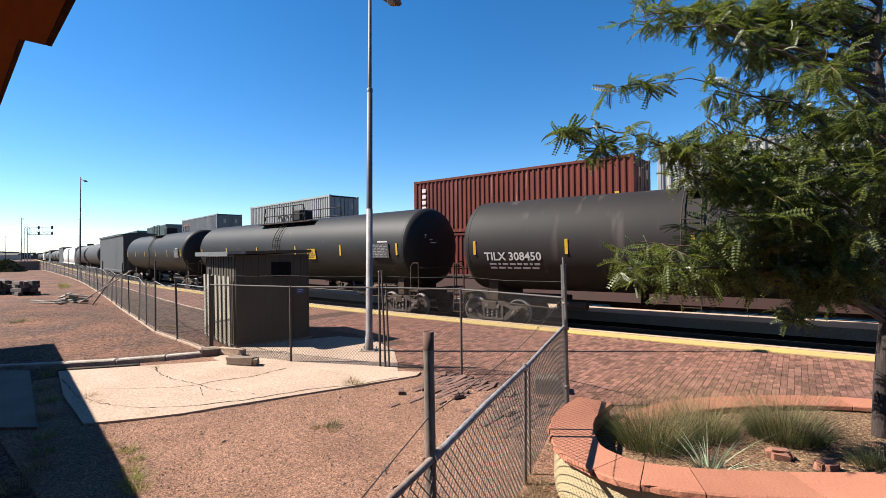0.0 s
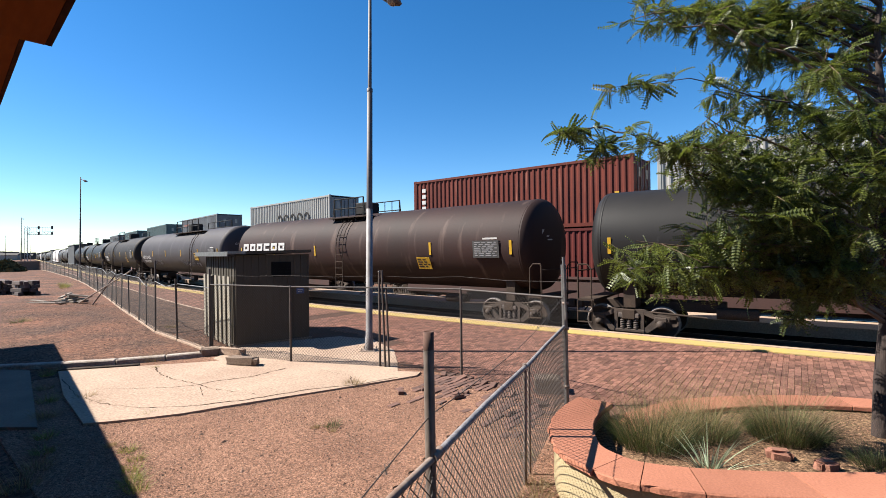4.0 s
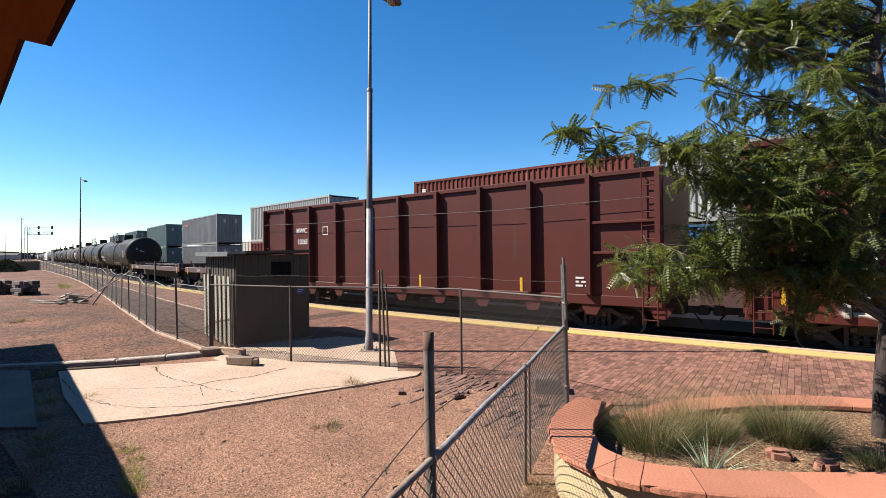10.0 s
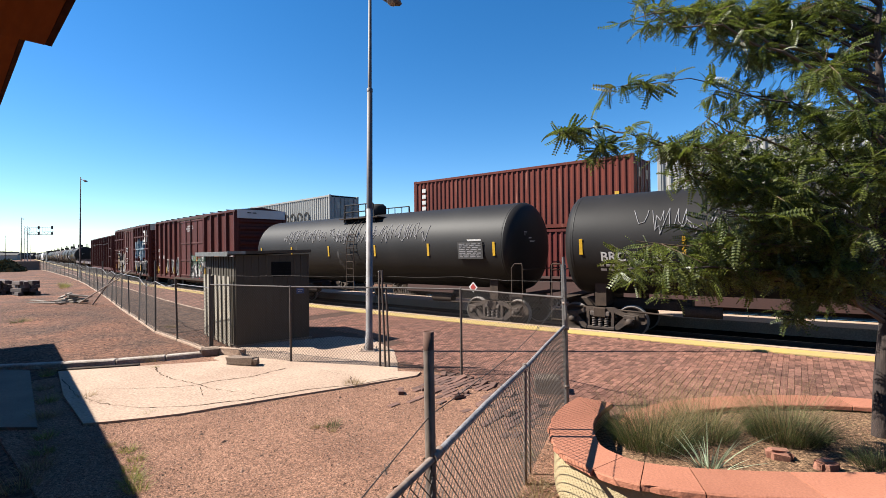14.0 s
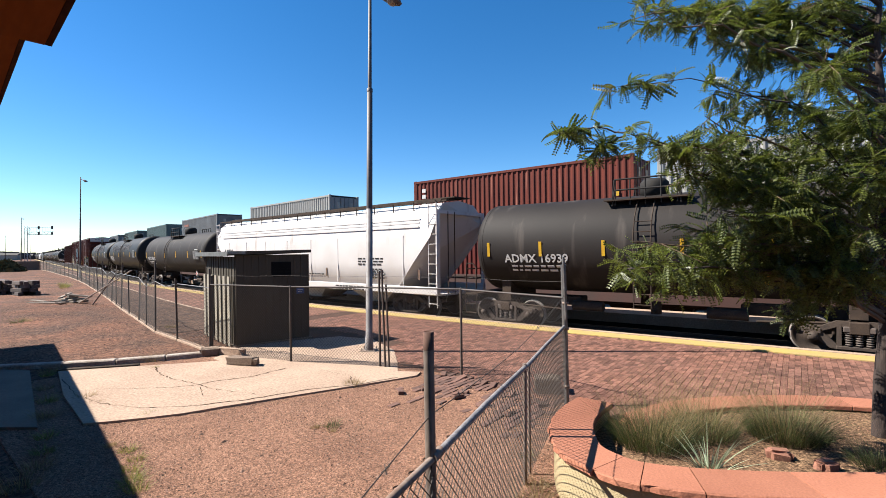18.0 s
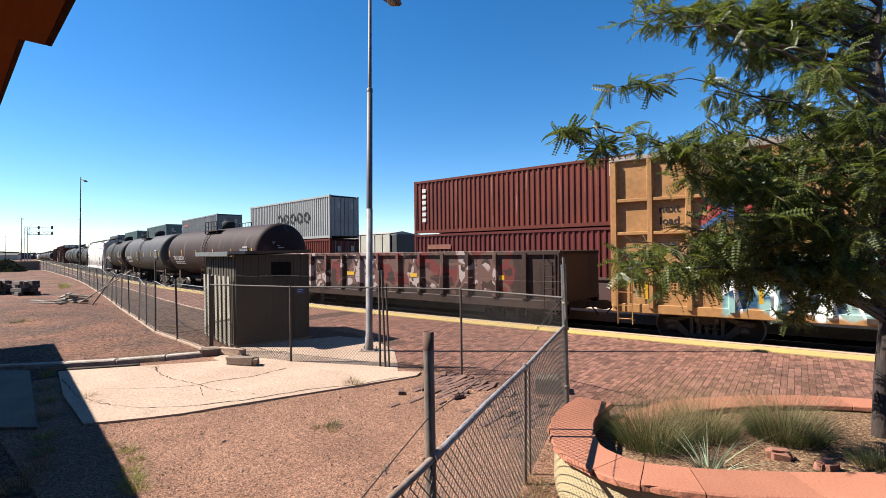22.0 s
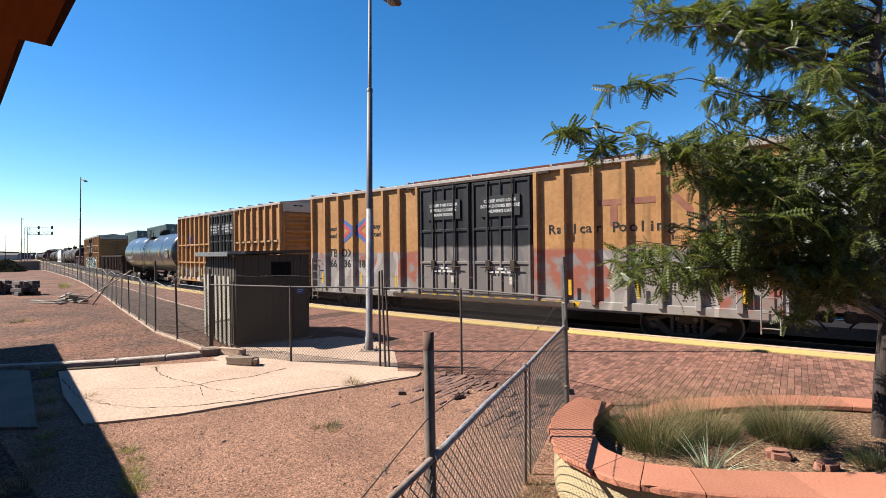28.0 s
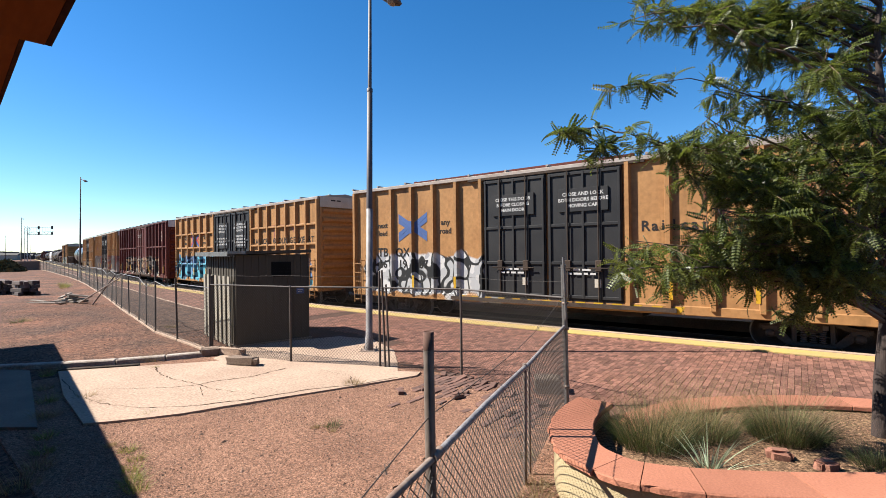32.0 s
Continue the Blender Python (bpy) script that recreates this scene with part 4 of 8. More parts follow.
for mb in (bf, ek):
    for k in range(len(run) - 1):
        for i in range(4):
            mb.f.append([4 * k + i, 4 * k + (i + 1) % 4, 4 * k + 4 + (i + 1) % 4, 4 * k + 4 + i])
            mb.smooth.append(False)
part("brick_field", bf, M["far_bricks"], platform, "long strip of worn red bricks")
part("edging", ek, M["concrete"], platform, "pale concrete edging of the paving")

BALL = [(0.25, -0.52), (0.25, -0.36), (3.0, -0.36), (3.2, -0.52)]


def railway(off, name):
    """Ballast, ties and two rails; off: the near side of the cars on it."""
    bed = thing(name, strip("ballast", LONG, [off + a for a, _ in BALL], [z for _, z in BALL], M["ballast"]), M["ballast"], "railway track of steel rails on ballast coloured dark for shade", "railway track", kind="structure")
    for r in (-0.7525, 0.7525):
        c = off + 1.6 + r
        part("rail", strip("rail", LONG, [c - 0.035, c + 0.035, c + 0.035, c + 0.012, c + 0.012, c + 0.07, c + 0.07, c - 0.07, c - 0.07, c - 0.012, c - 0.012, c - 0.035],
                           [RAIL - 0.004, RAIL - 0.004, RAIL - 0.04, RAIL - 0.05, RAIL - 0.14, RAIL - 0.15, RAIL - 0.17, RAIL - 0.17, RAIL - 0.15, RAIL - 0.14, RAIL - 0.05, RAIL - 0.04], M["rail"]), M["rail"], bed)
        part("rail_head", strip("rail_head", LONG, [c - 0.03, c + 0.03, c + 0.03, c - 0.03], [RAIL, RAIL, RAIL - 0.01, RAIL - 0.01], M["railtop"]), M["railtop"], bed)
    tie = Mesh().box(-0.115, 0.115, -1.3, 1.3, -0.18, 0.0, 0.015).data("tie", M["tie"])
    for i in range(130):
        x = -62 + 0.55 * i
        ob = part("tie", tie, None, bed)
        p = on_track(x, off + 1.6, -0.335)
        ob.matrix_basis = Matrix.Translation(p) @ pose(0, 0, 0, 0, 0, math.degrees(math.atan((track_y(x + 1) - track_y(x - 1)) / 2)))
    return bed


BACK = 5.9
railway(0.0, "railway_track")
railway(BACK, "railway_track")
middle_platform = thing("middle_platform", strip("middle_platform", LONG, [3.6, 5.3, 5.3, 3.6], [0.10, 0.10, -0.24, -0.24], M["concrete"]), M["concrete"], "narrow pale concrete platform between the tracks", "platform", kind="structure")
# set-back base in the same near-black, painting the shade below the slab
part("base", strip("base", LONG, [3.75, 5.15, 5.15, 3.75], [-0.24, -0.24, -0.6, -0.6]), M["ballast"], middle_platform, "base coloured dark as shade")


def car_pose(s, half, off=0.0):
    a, b = on_track(s - half * 0.75, off + 1.6), on_track(s + half * 0.75, off + 1.6)
    m = (a + b) / 2
    return pose(m.x, m.y, RAIL, 0, 0, math.degrees(math.atan2(b.y - a.y, b.x - a.x)))


# ---------------------------------------------------------------- the passing train, head to tail
def lead_cars():
    """The cars that have already gone far down the line when the clip starts."""
    x = -57.2
    kinds = ["box", "tank_g", "tank", "hopper", "hopper", "box", "tank", "tank", "tank", "box", "tank", "tank", "box", "hopper", "tank", "tank", "tank", "box", "tank", "tank", "box"]
    for k in kinds:
        if k == "box":
            box_car(x - 17.6, x, "black steel box car far down the line", M["box_black"], M["box_black"], M["box_black"], far=True)
            x -= 19.6
        elif k == "hopper":
            hopper_car(x - 17.2, x, "white covered hopper car far down the line", M["hopper_white"], far=True)
            x -= 19.2
        else:
            tank_car(x - 16.5, x, "dark tank car far down the line", M["tank_grey" if k == "tank_g" else "car_black"], far=True)
            x -= 18.6


lead_cars()
P_GREY = painted("grey_overpainted_yellow_car", YEL, YEL2, -0.5, 2.6, -30, 30, [(0.28, 0.25, 0.23), (0.30, 0.27, 0.25), (0.33, 0.29, 0.26), (0.27, 0.23, 0.21), (0.34, 0.12, 0.08)], 3.1, 0.35, edge=(0.24, 0.21, 0.19), fade=0.06, soft_fill=True)
P_TEAL = painted("yellow_car_with_teal_lettering", YEL, YEL2, 0.9, 2.35, -6.8, 7.2, [(0.05, 0.16, 0.17), (0.35, 0.55, 0.50), (0.03, 0.10, 0.20), (0.45, 0.62, 0.55), (0.08, 0.25, 0.22)], 1.7, 1.2, edge=(0.62, 0.62, 0.58), soft_fill=True)
P_TEAL_DOOR = painted("black_door_with_teal_lettering", (0.02, 0.02, 0.022), (0.04, 0.038, 0.037), 0.9, 2.35, -6.8, 7.2, [(0.05, 0.16, 0.17), (0.35, 0.55, 0.50), (0.03, 0.10, 0.20), (0.45, 0.62, 0.55), (0.08, 0.25, 0.22)], 1.7, 1.2, edge=(0.62, 0.62, 0.58), soft_fill=True)
P_BLUE = painted("yellow_car_with_sky_blue_lettering", YEL, YEL2, 0.9, 2.5, -9.2, 8.6, [(0.10, 0.42, 0.55), (0.16, 0.52, 0.62), (0.12, 0.45, 0.58), (0.20, 0.30, 0.50)], 5.2, 1.25, edge=(0.02, 0.03, 0.05), soft_fill=True)
P_CHROME = painted("yellow_car_with_silver_lettering", YEL, YEL2, 0.9, 2.45, -8.6, -0.6, [(0.62, 0.60, 0.58), (0.50, 0.50, 0.50), (0.70, 0.68, 0.66), (0.42, 0.42, 0.44)], 7.7, 1.3)
P_FADED = painted("faded_yellow_car_with_white_wash", YEL, YEL2, 0.9, 1.75, -7.5, 7.0, [(0.45, 0.36, 0.28), (0.55, 0.48, 0.42), (0.40, 0.30, 0.2), (0.5, 0.42, 0.36)], 2.3, 0.9, edge=(0.2, 0.13, 0.08))
P_GREY_DOOR = painted("grey_overpainted_black_door", (0.022, 0.022, 0.026), (0.035, 0.034, 0.036), -0.5, 2.75, -30, 30, [(0.20, 0.18, 0.17), (0.27, 0.24, 0.22), (0.23, 0.20, 0.18)], 3.1, 0.35, edge=(0.10, 0.09, 0.085), fade=0.06, soft_fill=True)
MAR, MAR2 = (0.118, 0.025, 0.018), (0.085, 0.022, 0.0165)
P_CN = painted("oxide_red_car_with_pale_lettering", MAR, MAR2, 0.9, 2.75, -6.2, -2.6, [(0.60, 0.55, 0.48), (0.66, 0.62, 0.56), (0.5, 0.45, 0.40), (0.58, 0.42, 0.28)], 9.4, 1.0)
sprayed(P_CN, 2.35, 3.9, 2.6, 6.3, [(0.30, 0.42, 0.48), (0.40, 0.48, 0.52), (0.18, 0.30, 0.38), (0.46, 0.50, 0.50)], 2.9, 0.9, edge=(0.05, 0.10, 0.14))
sprayed(P_CN, 0.9, 2.1, 2.4, 7.6, [(0.62, 0.60, 0.57), (0.03, 0.03, 0.03), (0.55, 0.52, 0.50)], 6.6, 1.5)
P_ATW = painted("oxide_red_car_with_red_lettering", MAR, MAR2, 0.9, 2.45, 0.2, 7.4, [(0.50, 0.07, 0.05), (0.06, 0.05, 0.05), (0.50, 0.47, 0.44), (0.10, 0.16, 0.10), (0.55, 0.22, 0.04)], 4.6, 1.7)
P_BN = painted("oxide_red_car_with_cream_lettering", (0.15, 0.034, 0.026), (0.11, 0.029, 0.022), 0.9, 2.4, -6.3, 7.0, [(0.50, 0.38, 0.25), (0.55, 0.47, 0.38), (0.12, 0.03, 0.022), (0.48, 0.30, 0.17), (0.45, 0.40, 0.34)], 6.1, 1.9)
P_GON = painted("rusty_gondola_with_pale_patches", (0.065, 0.037, 0.03), (0.048, 0.032, 0.026), 1.1, 2.7, -6.5, 6.5, [(0.065, 0.037, 0.03), (0.42, 0.33, 0.31), (0.06, 0.034, 0.028), (0.17, 0.04, 0.035), (0.10, 0.065, 0.05)], 8.2, 1.2, edge=(0.09, 0.05, 0.04))
M["rusty_steel"] = material("rusty_dark_gondola_steel", (0.050, 0.028, 0.021), 0.8, second=(0.075, 0.042, 0.031), scale=1.2, grain=0.3, spec=0.15)


def crossing_logo(car, x, z, size=1.0, red=True):
    """A crossed-rails sign painted on the car: four bent strokes, drawn plain."""
    chevron, border = M["sign_red"] if red else M["sign_blue"], M["sign_blue"]
    for q in (-1, 1):
        for k in (1, -1):
            for m, p in ((border, [(0.78, 0.60), (0.09, 0.20), (0.09, 0.0), (0.15, 0.0), (0.78, 0.43)]), (chevron, [(0.78, 0.42), (0.16, 0.0), (0.42, 0.0), (0.78, 0.20)])):
                part("painted_sign", Mesh().plate([(q * u * size, k * w * size) for u, w in p], -0.004, 0.004), m, car).location = (x, -1.506, z)
    part("painted_sign", Mesh().plate([(-0.065, 0.26 * size), (0.065, 0.26 * size), (0.065, -0.26 * size), (-0.065, -0.26 * size)], -0.003, 0.003), M["sign_blue"], car).location = (x, -1.654, z)


M["sign_red"] = material("faded_red_sign_paint", (0.55, 0.055, 0.05), 0.6)
M["sign_blue"] = material("faded_blue_sign_paint", (0.045, 0.12, 0.36), 0.6)


def pool_car(left, right, label, paint, mark, number, words="Railcar Pooling Experts", rails=(2.0, 3.1, 4.05), rib=0.95, spanish=True, door=(-0.134, 0.131), logo_red=True, door_paint=None):
    """A yellow pooled box car with two black plug doors."""
    car = box_car(left, right, label, paint, M["box_roof"], door_paint or M["door_black"], 5.46, rib, rails, door, end_top=M["cream_paint"])
    half = (right - left) / 2
    y = -1.508
    lo, hi = -half + 0.1, door[0] * 2 * half - 0.1
    bays = max(int((hi - lo) / rib), 1)
    bay = lambda i: lo + (hi - lo) / bays * (i + 0.5)
    crossing_logo(car, (bay(2) + bay(3)) / 2, 3.62, 0.95, logo_red)
    if mark:
        writing("next", 0.30, (bay(1), y, 3.75), M["dark_paint"], car)
        writing("load", 0.30, (bay(1), y, 3.42), M["dark_paint"], car)
        writing("any", 0.30, (bay(4), y, 3.75), M["dark_paint"], car)
        writing("road", 0.30, (bay(4), y, 3.42), M["dark_paint"], car)
        for k in range(2):
            writing(mark[2 * k:2 * k + 2], 0.50, (bay(1 + k), y, 2.62), M["dark_paint"], car)
        for k in range(3):
            writing(number[2 * k:2 * k + 2], 0.46, (bay(1 + k), y, 2.14), M["dark_paint"], car)
    x1 = half * 0.62
    r0, r1 = door[1] * 2 * half + 0.1, half - 0.1
    pitch = (r1 - r0) / max(int((r1 - r0) / rib), 1)
    step_ = 0.285 if words.isupper() else 0.255
    for k, ch in enumerate(words):
        # a letter that meets a post is painted on the post's face
        xl = (r0 + r1) / 2 + (k - (len(words) - 1) / 2) * step_
        u = (xl - r0) / pitch
        if ch != " ":
            writing(ch, 0.42, (xl, -1.655 if abs(u - round(u)) * pitch < 0.15 else y, 3.30), M["dark_paint"], car)
    # large red mark of the pool: plain bars and strokes
    lm = Mesh().box(-1.5, -0.6, -0.004, 0.004, 0.12, 0.3).box(-1.12, -0.92, -0.003, 0.003, -0.5, 0.12)
    lm.box(-0.5, 0.4, -0.004, 0.004, 0.12, 0.3).plate([(0.5, 0.3), (0.75, 0.3), (1.5, -0.5), (1.25, -0.5)], -0.004, 0.004).box(0.95, 1.5, -0.003, 0.003, 0.12, 0.3)
    ob = part("painted_sign", lm, M["sign_faded"], car)
    ob.location = (x1 + 0.3, -1.506, 3.85)
    d0, d1 = door[0] * 2 * half, door[1] * 2 * half
    c0, c1 = d0 + (d1 - d0) * 0.25, d0 + (d1 - d0) * 0.75
    yd = -1.6465
    # added door-black backing plates keep the letters' shadows tight behind them
    for cx in (c0, c1):
        for zp, hp in (((4.2, 0.36), (3.42, 0.42)) if spanish else ((4.2, 0.36),)):
            part("text_panel", Mesh().box(cx - 0.78, cx + 0.78, -1.643, -1.592, zp - hp, zp + hp, 0.004), M["door_black"], car, "black backing added behind the white words to catch their shadows")
    for k, line in enumerate(("CLOSE THIS DOOR", "BEFORE CLOSING", "MAIN DOOR")):
        writing(line, 0.155, (c0, yd, 4.38 - 0.18 * k), M["white_paint"], car)
    for k, line in enumerate(("CLOSE AND LOCK", "BOTH DOORS BEFORE", "MOVING CAR")):
        writing(line, 0.155, (c1, yd, 4.38 - 0.18 * k), M["white_paint"], car)
    if spanish:
        for k, line in enumerate(("CIERRE Y PONGA", "SEGURO EN AMBAS", "PUERTAS ANTES DE", "MOVER EL CARRO")):
            writing(line, 0.155, (c1, yd, 3.69 - 0.18 * k), M["white_paint"], car)
        for k, line in enumerate(("CIERRE ESTA PUERTA", "ANTES DE CERRAR", "LA PUERTA PRINCIPAL")):
            writing(line, 0.145, (c0, yd, 3.6 - 0.18 * k), M["white_paint"], car)
    for x in (c0, c1):
        bars(car, x - 0.5, 2.0, 2, 0.9, M["white_paint"], yd - 0.002)
        part("warning_label", Mesh().box(x + 0.35, x + 0.55, yd - 0.004, yd + 0.004, 1.5, 1.75), M["cream_paint"], car)
    st = Mesh()
    for i in range(14):
        x = d0 - 1.2 + (d1 - d0 + 2.4) * i / 13
        st.add([(x, -1.585, 0.86), (x + 0.28, -1.585, 0.86), (x + 0.4, -1.585, 1.04), (x + 0.12, -1.585, 1.04)], [(0, 1, 2, 3)])
    part("hazard_stripes", st, M["reflector"], car, "yellow slanted stripes along the sill")
    return car


M["sign_faded"] = material("faded_dark_red_paint", (0.22, 0.05, 0.03), 0.6, second=(0.32, 0.12, 0.05), scale=3)
M["faded_cream"] = material("faded_cream_paint", (0.34, 0.20, 0.16), 0.6, second=(0.42, 0.30, 0.25), scale=4)
M["cream_paint"] = material("cream_paint", (0.66, 0.60, 0.50), 0.6, second=(0.55, 0.48, 0.38), scale=2)

tank_car(-55.0, -36.0, "weathered black tank car in a passing train", M["tank_chipped"], "", rack=1.4)
tank_car(-33.3, -13.2, "black tank car with chipped paint in a passing train", M["tank_chipped"], "TILX 308453", rack=2.6, marks=(("yellow", 3.3, 2.6),))
tank_car(-11.1, 8.2, "dark grey tank car with white stencilled number", M["tank_faded"], "TILX 308450", rack=2.2, walk_side=-2.0, marks=(("yellow", 5.2, 2.2), ("placard", 7.4, 1.4)))
tank_car(10.45, 29.95, "dusty grey-black tank car with chalk scrawls", M["tank_dusty"], "GATX 214352", rack=3.2, walk_side=4.3, shift=1.8, scrawl=((-6.2, -3.6, 2.0, 0.3), (1.5, 5.4, 2.0, 0.34)), marks=(("yellow", 5.1, 2.5), ("placard", 8.6, 1.5)))


def big_letters(car, half, zc, yw):
    """Large white maker's name, drawn as plain blocks."""
    mb = Mesh()
    for i in range(6):
        x = -half + 1.0 + i * 0.72
        mb.box(x, x + 0.56, -0.004, 0.004, -0.05, 0.09).box(x, x + 0.56, -0.004, 0.004, -0.35, -0.21).box(x, x + 0.16, -0.004, 0.004, -0.22, -0.04)
        if i != 3:
            mb.box(x + 0.40, x + 0.56, -0.004, 0.004, -0.22, -0.04)
    p = part("painted_name", mb, M["white_paint"], car, "large white block lettering")
    p.matrix_basis = pose(0, yw(zc + 0.1) - 0.006, zc + 0.25, -3)


tank_car(31.7, 51.2, "brown-black rust-streaked tank car with big white lettering", M["tank_brown"], "PROX 92853", rack=1.4, logo=big_letters, marks=(("yellow", 5.0, 2.2),), mark_x=2.6)
tank_car(52.8, 72.0, "black pressure tank car with yellow panel", M["tank_chipped"], "", rack=2.8, walk_side=2.6, marks=(("yellow", 3.6, 2.35), ("LIQUEFIED", 6.0, 2.45), ("PETROLEUM GAS", 6.0, 2.2), ("NON-ODORIZED", 6.0, 1.95), ("placard", 7.6, 1.4)))
tank_car(74.2, 93.1, "black pressure tank car with white streaks", M["tank_chipped"], "SHPX 224369", scrawl=((3.6, 7.6, 3.6, 0.42), (-7.5, -5.5, 2.9, 0.4), (-3.0, 0.5, 3.6, 0.45)), rack=2.6, walk_side=2.2, marks=(("yellow", -0.6, 1.75), ("LIQUEFIED PETROLEUM GAS", 1.6, 1.8), ("NON-ODORIZED", 1.4, 1.6), ("placard", 6.8, 1.4)))
coil_car(94.8, 110.6, "low brown coil flat car without a load", "53604")
coil_car(111.7, 122.8, "low brown coil flat car without a load", "53611")
mw, hm = gondola(123.9, 144.0, "tall oxide-red ribbed gondola with white number", M["maroon"], 4.95, 10, 0.26, 1.2)
writing("MWCX", 0.35, (-hm + 3.35, -1.512, 3.75), M["white_paint"], mw)
writing("102650", 0.35, (-hm + 3.4, -1.512, 3.2), M["white_paint"], mw)
part("painted_box", Mesh().box(-hm + 4.9, -hm + 5.3, -1.512, -1.502, 3.5, 3.9), M["white_paint"], mw)
part("painted_box_centre", Mesh().box(-hm + 4.94, -hm + 5.26, -1.515, -1.505, 3.54, 3.86), M["maroon"], mw)
part("cable", Mesh().path([(-hm + 0.3, -1.77, 4.15), (-hm / 2, -1.78, 4.05), (0, -1.78, 4.1), (hm / 2, -1.78, 4.02), (hm - 0.3, -1.77, 4.1)], 0.009), M["wire"], mw, "sagging steel cable")
for z in (2.55, 3.45):
    part("end_bar", Mesh().box(hm - 2.15, hm - 0.1, -1.70, -1.565, z - 0.04, z + 0.04, 0.012), M["maroon"], mw)
for k in (-0.95, 0.1, 0.55, 0.85):
    reflector(mw, hm * k, -1.51, 1.5)
for x in (-hm + 1.3, hm - 2.6):
    bars(mw, x, 1.75, 3, 0.9, M["white_paint"], -1.512)
for a in (-hm, hm - 2.2):
    part("corner_panel", Mesh().box(a, a + 2.2, -1.56, -1.505, 1.2, 4.55), M["maroon"], mw)

cn = box_car(145.7, 161.8, "oxide-red ribbed box car with pale spray-painted lettering", P_CN, M["maroon"], P_CN, 5.42, 0.95, (2.05, 3.2, 4.3), (-0.19, 0.10), False, end_top=M["cream_paint"])
ribbon = Mesh()
for x0, z0_, x1_, z1_ in ((0.0, 0.55, 0.75, 0.75), (0.0, -0.1, 0.2, 0.55), (0.0, -0.25, 0.95, -0.05), (0.75, -0.05, 0.95, 0.75), (0.95, 0.55, 1.2, 0.75), (1.3, -0.25, 1.5, 0.75)):
    ribbon.box(x0, x1_, -0.004, 0.004, z0_, z1_)
ribbon.plate([(1.0, 0.75), (1.2, 0.75), (1.5, -0.25), (1.3, -0.25)], -0.003, 0.003)
part("painted_sign", ribbon, M["white_paint"], cn, "large white painted ribbon sign").location = (5.6, -1.606, 4.05)
bars(cn, 5.5, 3.6, 1, 1.7, M["white_paint"], -1.606, 0, 0.13, 0.2)
for x, z, r, w in ((-6.5, 3.0, 2, 1.2), (-2.0, 3.3, 3, 0.9), (4.2, 2.9, 4, 0.7), (-2.0, 2.3, 4, 1.0), (6.4, 2.2, 3, 0.7)):
    bars(cn, x, z, r, w, M["white_paint"], -1.615, 0, 0.07, 0.16)

at = box_car(164.0, 179.7, "oxide-red box car with red and black spray paint", P_ATW, M["maroon"], P_ATW, 5.40, 1.1, (), (-0.12, 0.18), False, end_top=M["hopper_white"])
writing("ATW", 0.34, (-7.15, -1.508, 3.0), M["white_paint"], at)
writing("473", 0.34, (-7.15, -1.508, 2.45), M["white_paint"], at)
writing("724", 0.34, (-6.05, -1.508, 2.45), M["white_paint"], at)
bars(at, -7.4, 1.9, 2, 0.5, M["white_paint"], -1.508, 0, 0.05, 0.12)
part("warning_label", Mesh().box(-7.5, -6.75, -1.512, -1.502, 1.38, 1.5), M["reflector"], at)
for k, line in enumerate(("CLOSE AND LOCK", "BOTH DOORS BEFORE", "MOVING CAR")):
    writing(line, 0.14, (0.1, -1.596, 4.62 - 0.16 * k), M["white_paint"], at)
sc, sf = Mesh(), Mesh()
rs_ = random.Random(91)
for i in range(6):
    # bulging letters: a dark fill with a white outline and an inner stroke
    x, z, w2, h2 = -5.35 + i * 0.52, 1.85 - 0.02 * i, 0.31, 0.52 + rs_.uniform(-0.06, 0.08)
    loop = []
    for k in range(16):
        a_ = k / 16 * 2 * math.pi
        bulge = 1 + 0.16 * math.sin(2 * a_ + i) + 0.10 * math.sin(3 * a_ + 2.1 * i)
        loop.append((x + w2 * bulge * math.cos(a_), z + h2 * bulge * math.sin(a_)))
    sf.plate(loop, -1.5095 - 0.0012 * i, -1.5085 - 0.0012 * i)
    sc.path([(u, -1.517, v_) for u, v_ in loop + loop[:1]], 0.021, 4)
    sc.path([(x - 0.12, -1.517, z + 0.25 * (-1) ** i), (x + 0.05, -1.517, z), (x + 0.10, -1.517, z - 0.28 * (-1) ** i)], 0.018, 4)
part("sprayed_fill", sf, M["dark_paint"], at, "black spray-painted fill")
part("sprayed_scrawl", sc, M["white_paint"], at, "white looping spray-painted scrawl")

tank_car(181.9, 198.5, "black tank car with white scrawl along its side", M["tank_chipped"], "TILX 250418", scrawl=((-5.5, 4.5, 3.45, 0.5), (-5.0, 4.0, 3.5, 0.42)), radius=1.48, rack=1.3, dome="round", marks=(("placard", 6.6, 1.4),))
tank_car(199.95, 216.5, "black tank car with white scrawl along its side", M["tank_chipped"], "BRCX 250", scrawl=((-6.0, 4.0, 3.4, 0.5), (-5.5, 3.5, 3.45, 0.4)), radius=1.5, rack=1.3, dome="round")
tank_car(218.8, 234.1, "brown-grey tank car with worn paint", M["tank_faded"], "GATX 58843", radius=1.42, rack=1.3, dome="round", walk_side=-1.0, marks=(("placard", 6.0, 1.4),))
hopper_car(236.0, 254.5, "white covered hopper car with dusty streaks", M["hopper_white"])
tank_car(255.85, 267.6, "dark grey tank car with white stencilled number", M["tank_faded"], "ADMX 16939", radius=1.45, rack=1.2, dome="round", mark_x=2.5, marks=(("yellow", 3.2, 1.9),))
tank_car(269.2, 283.8, "slate grey tank car with white stencilled number", M["tank_grey"], "ACFX 79501", radius=1.48, rack=1.4, dome="round", mark_x=2.3, marks=(("yellow", -1.5, 2.1),))
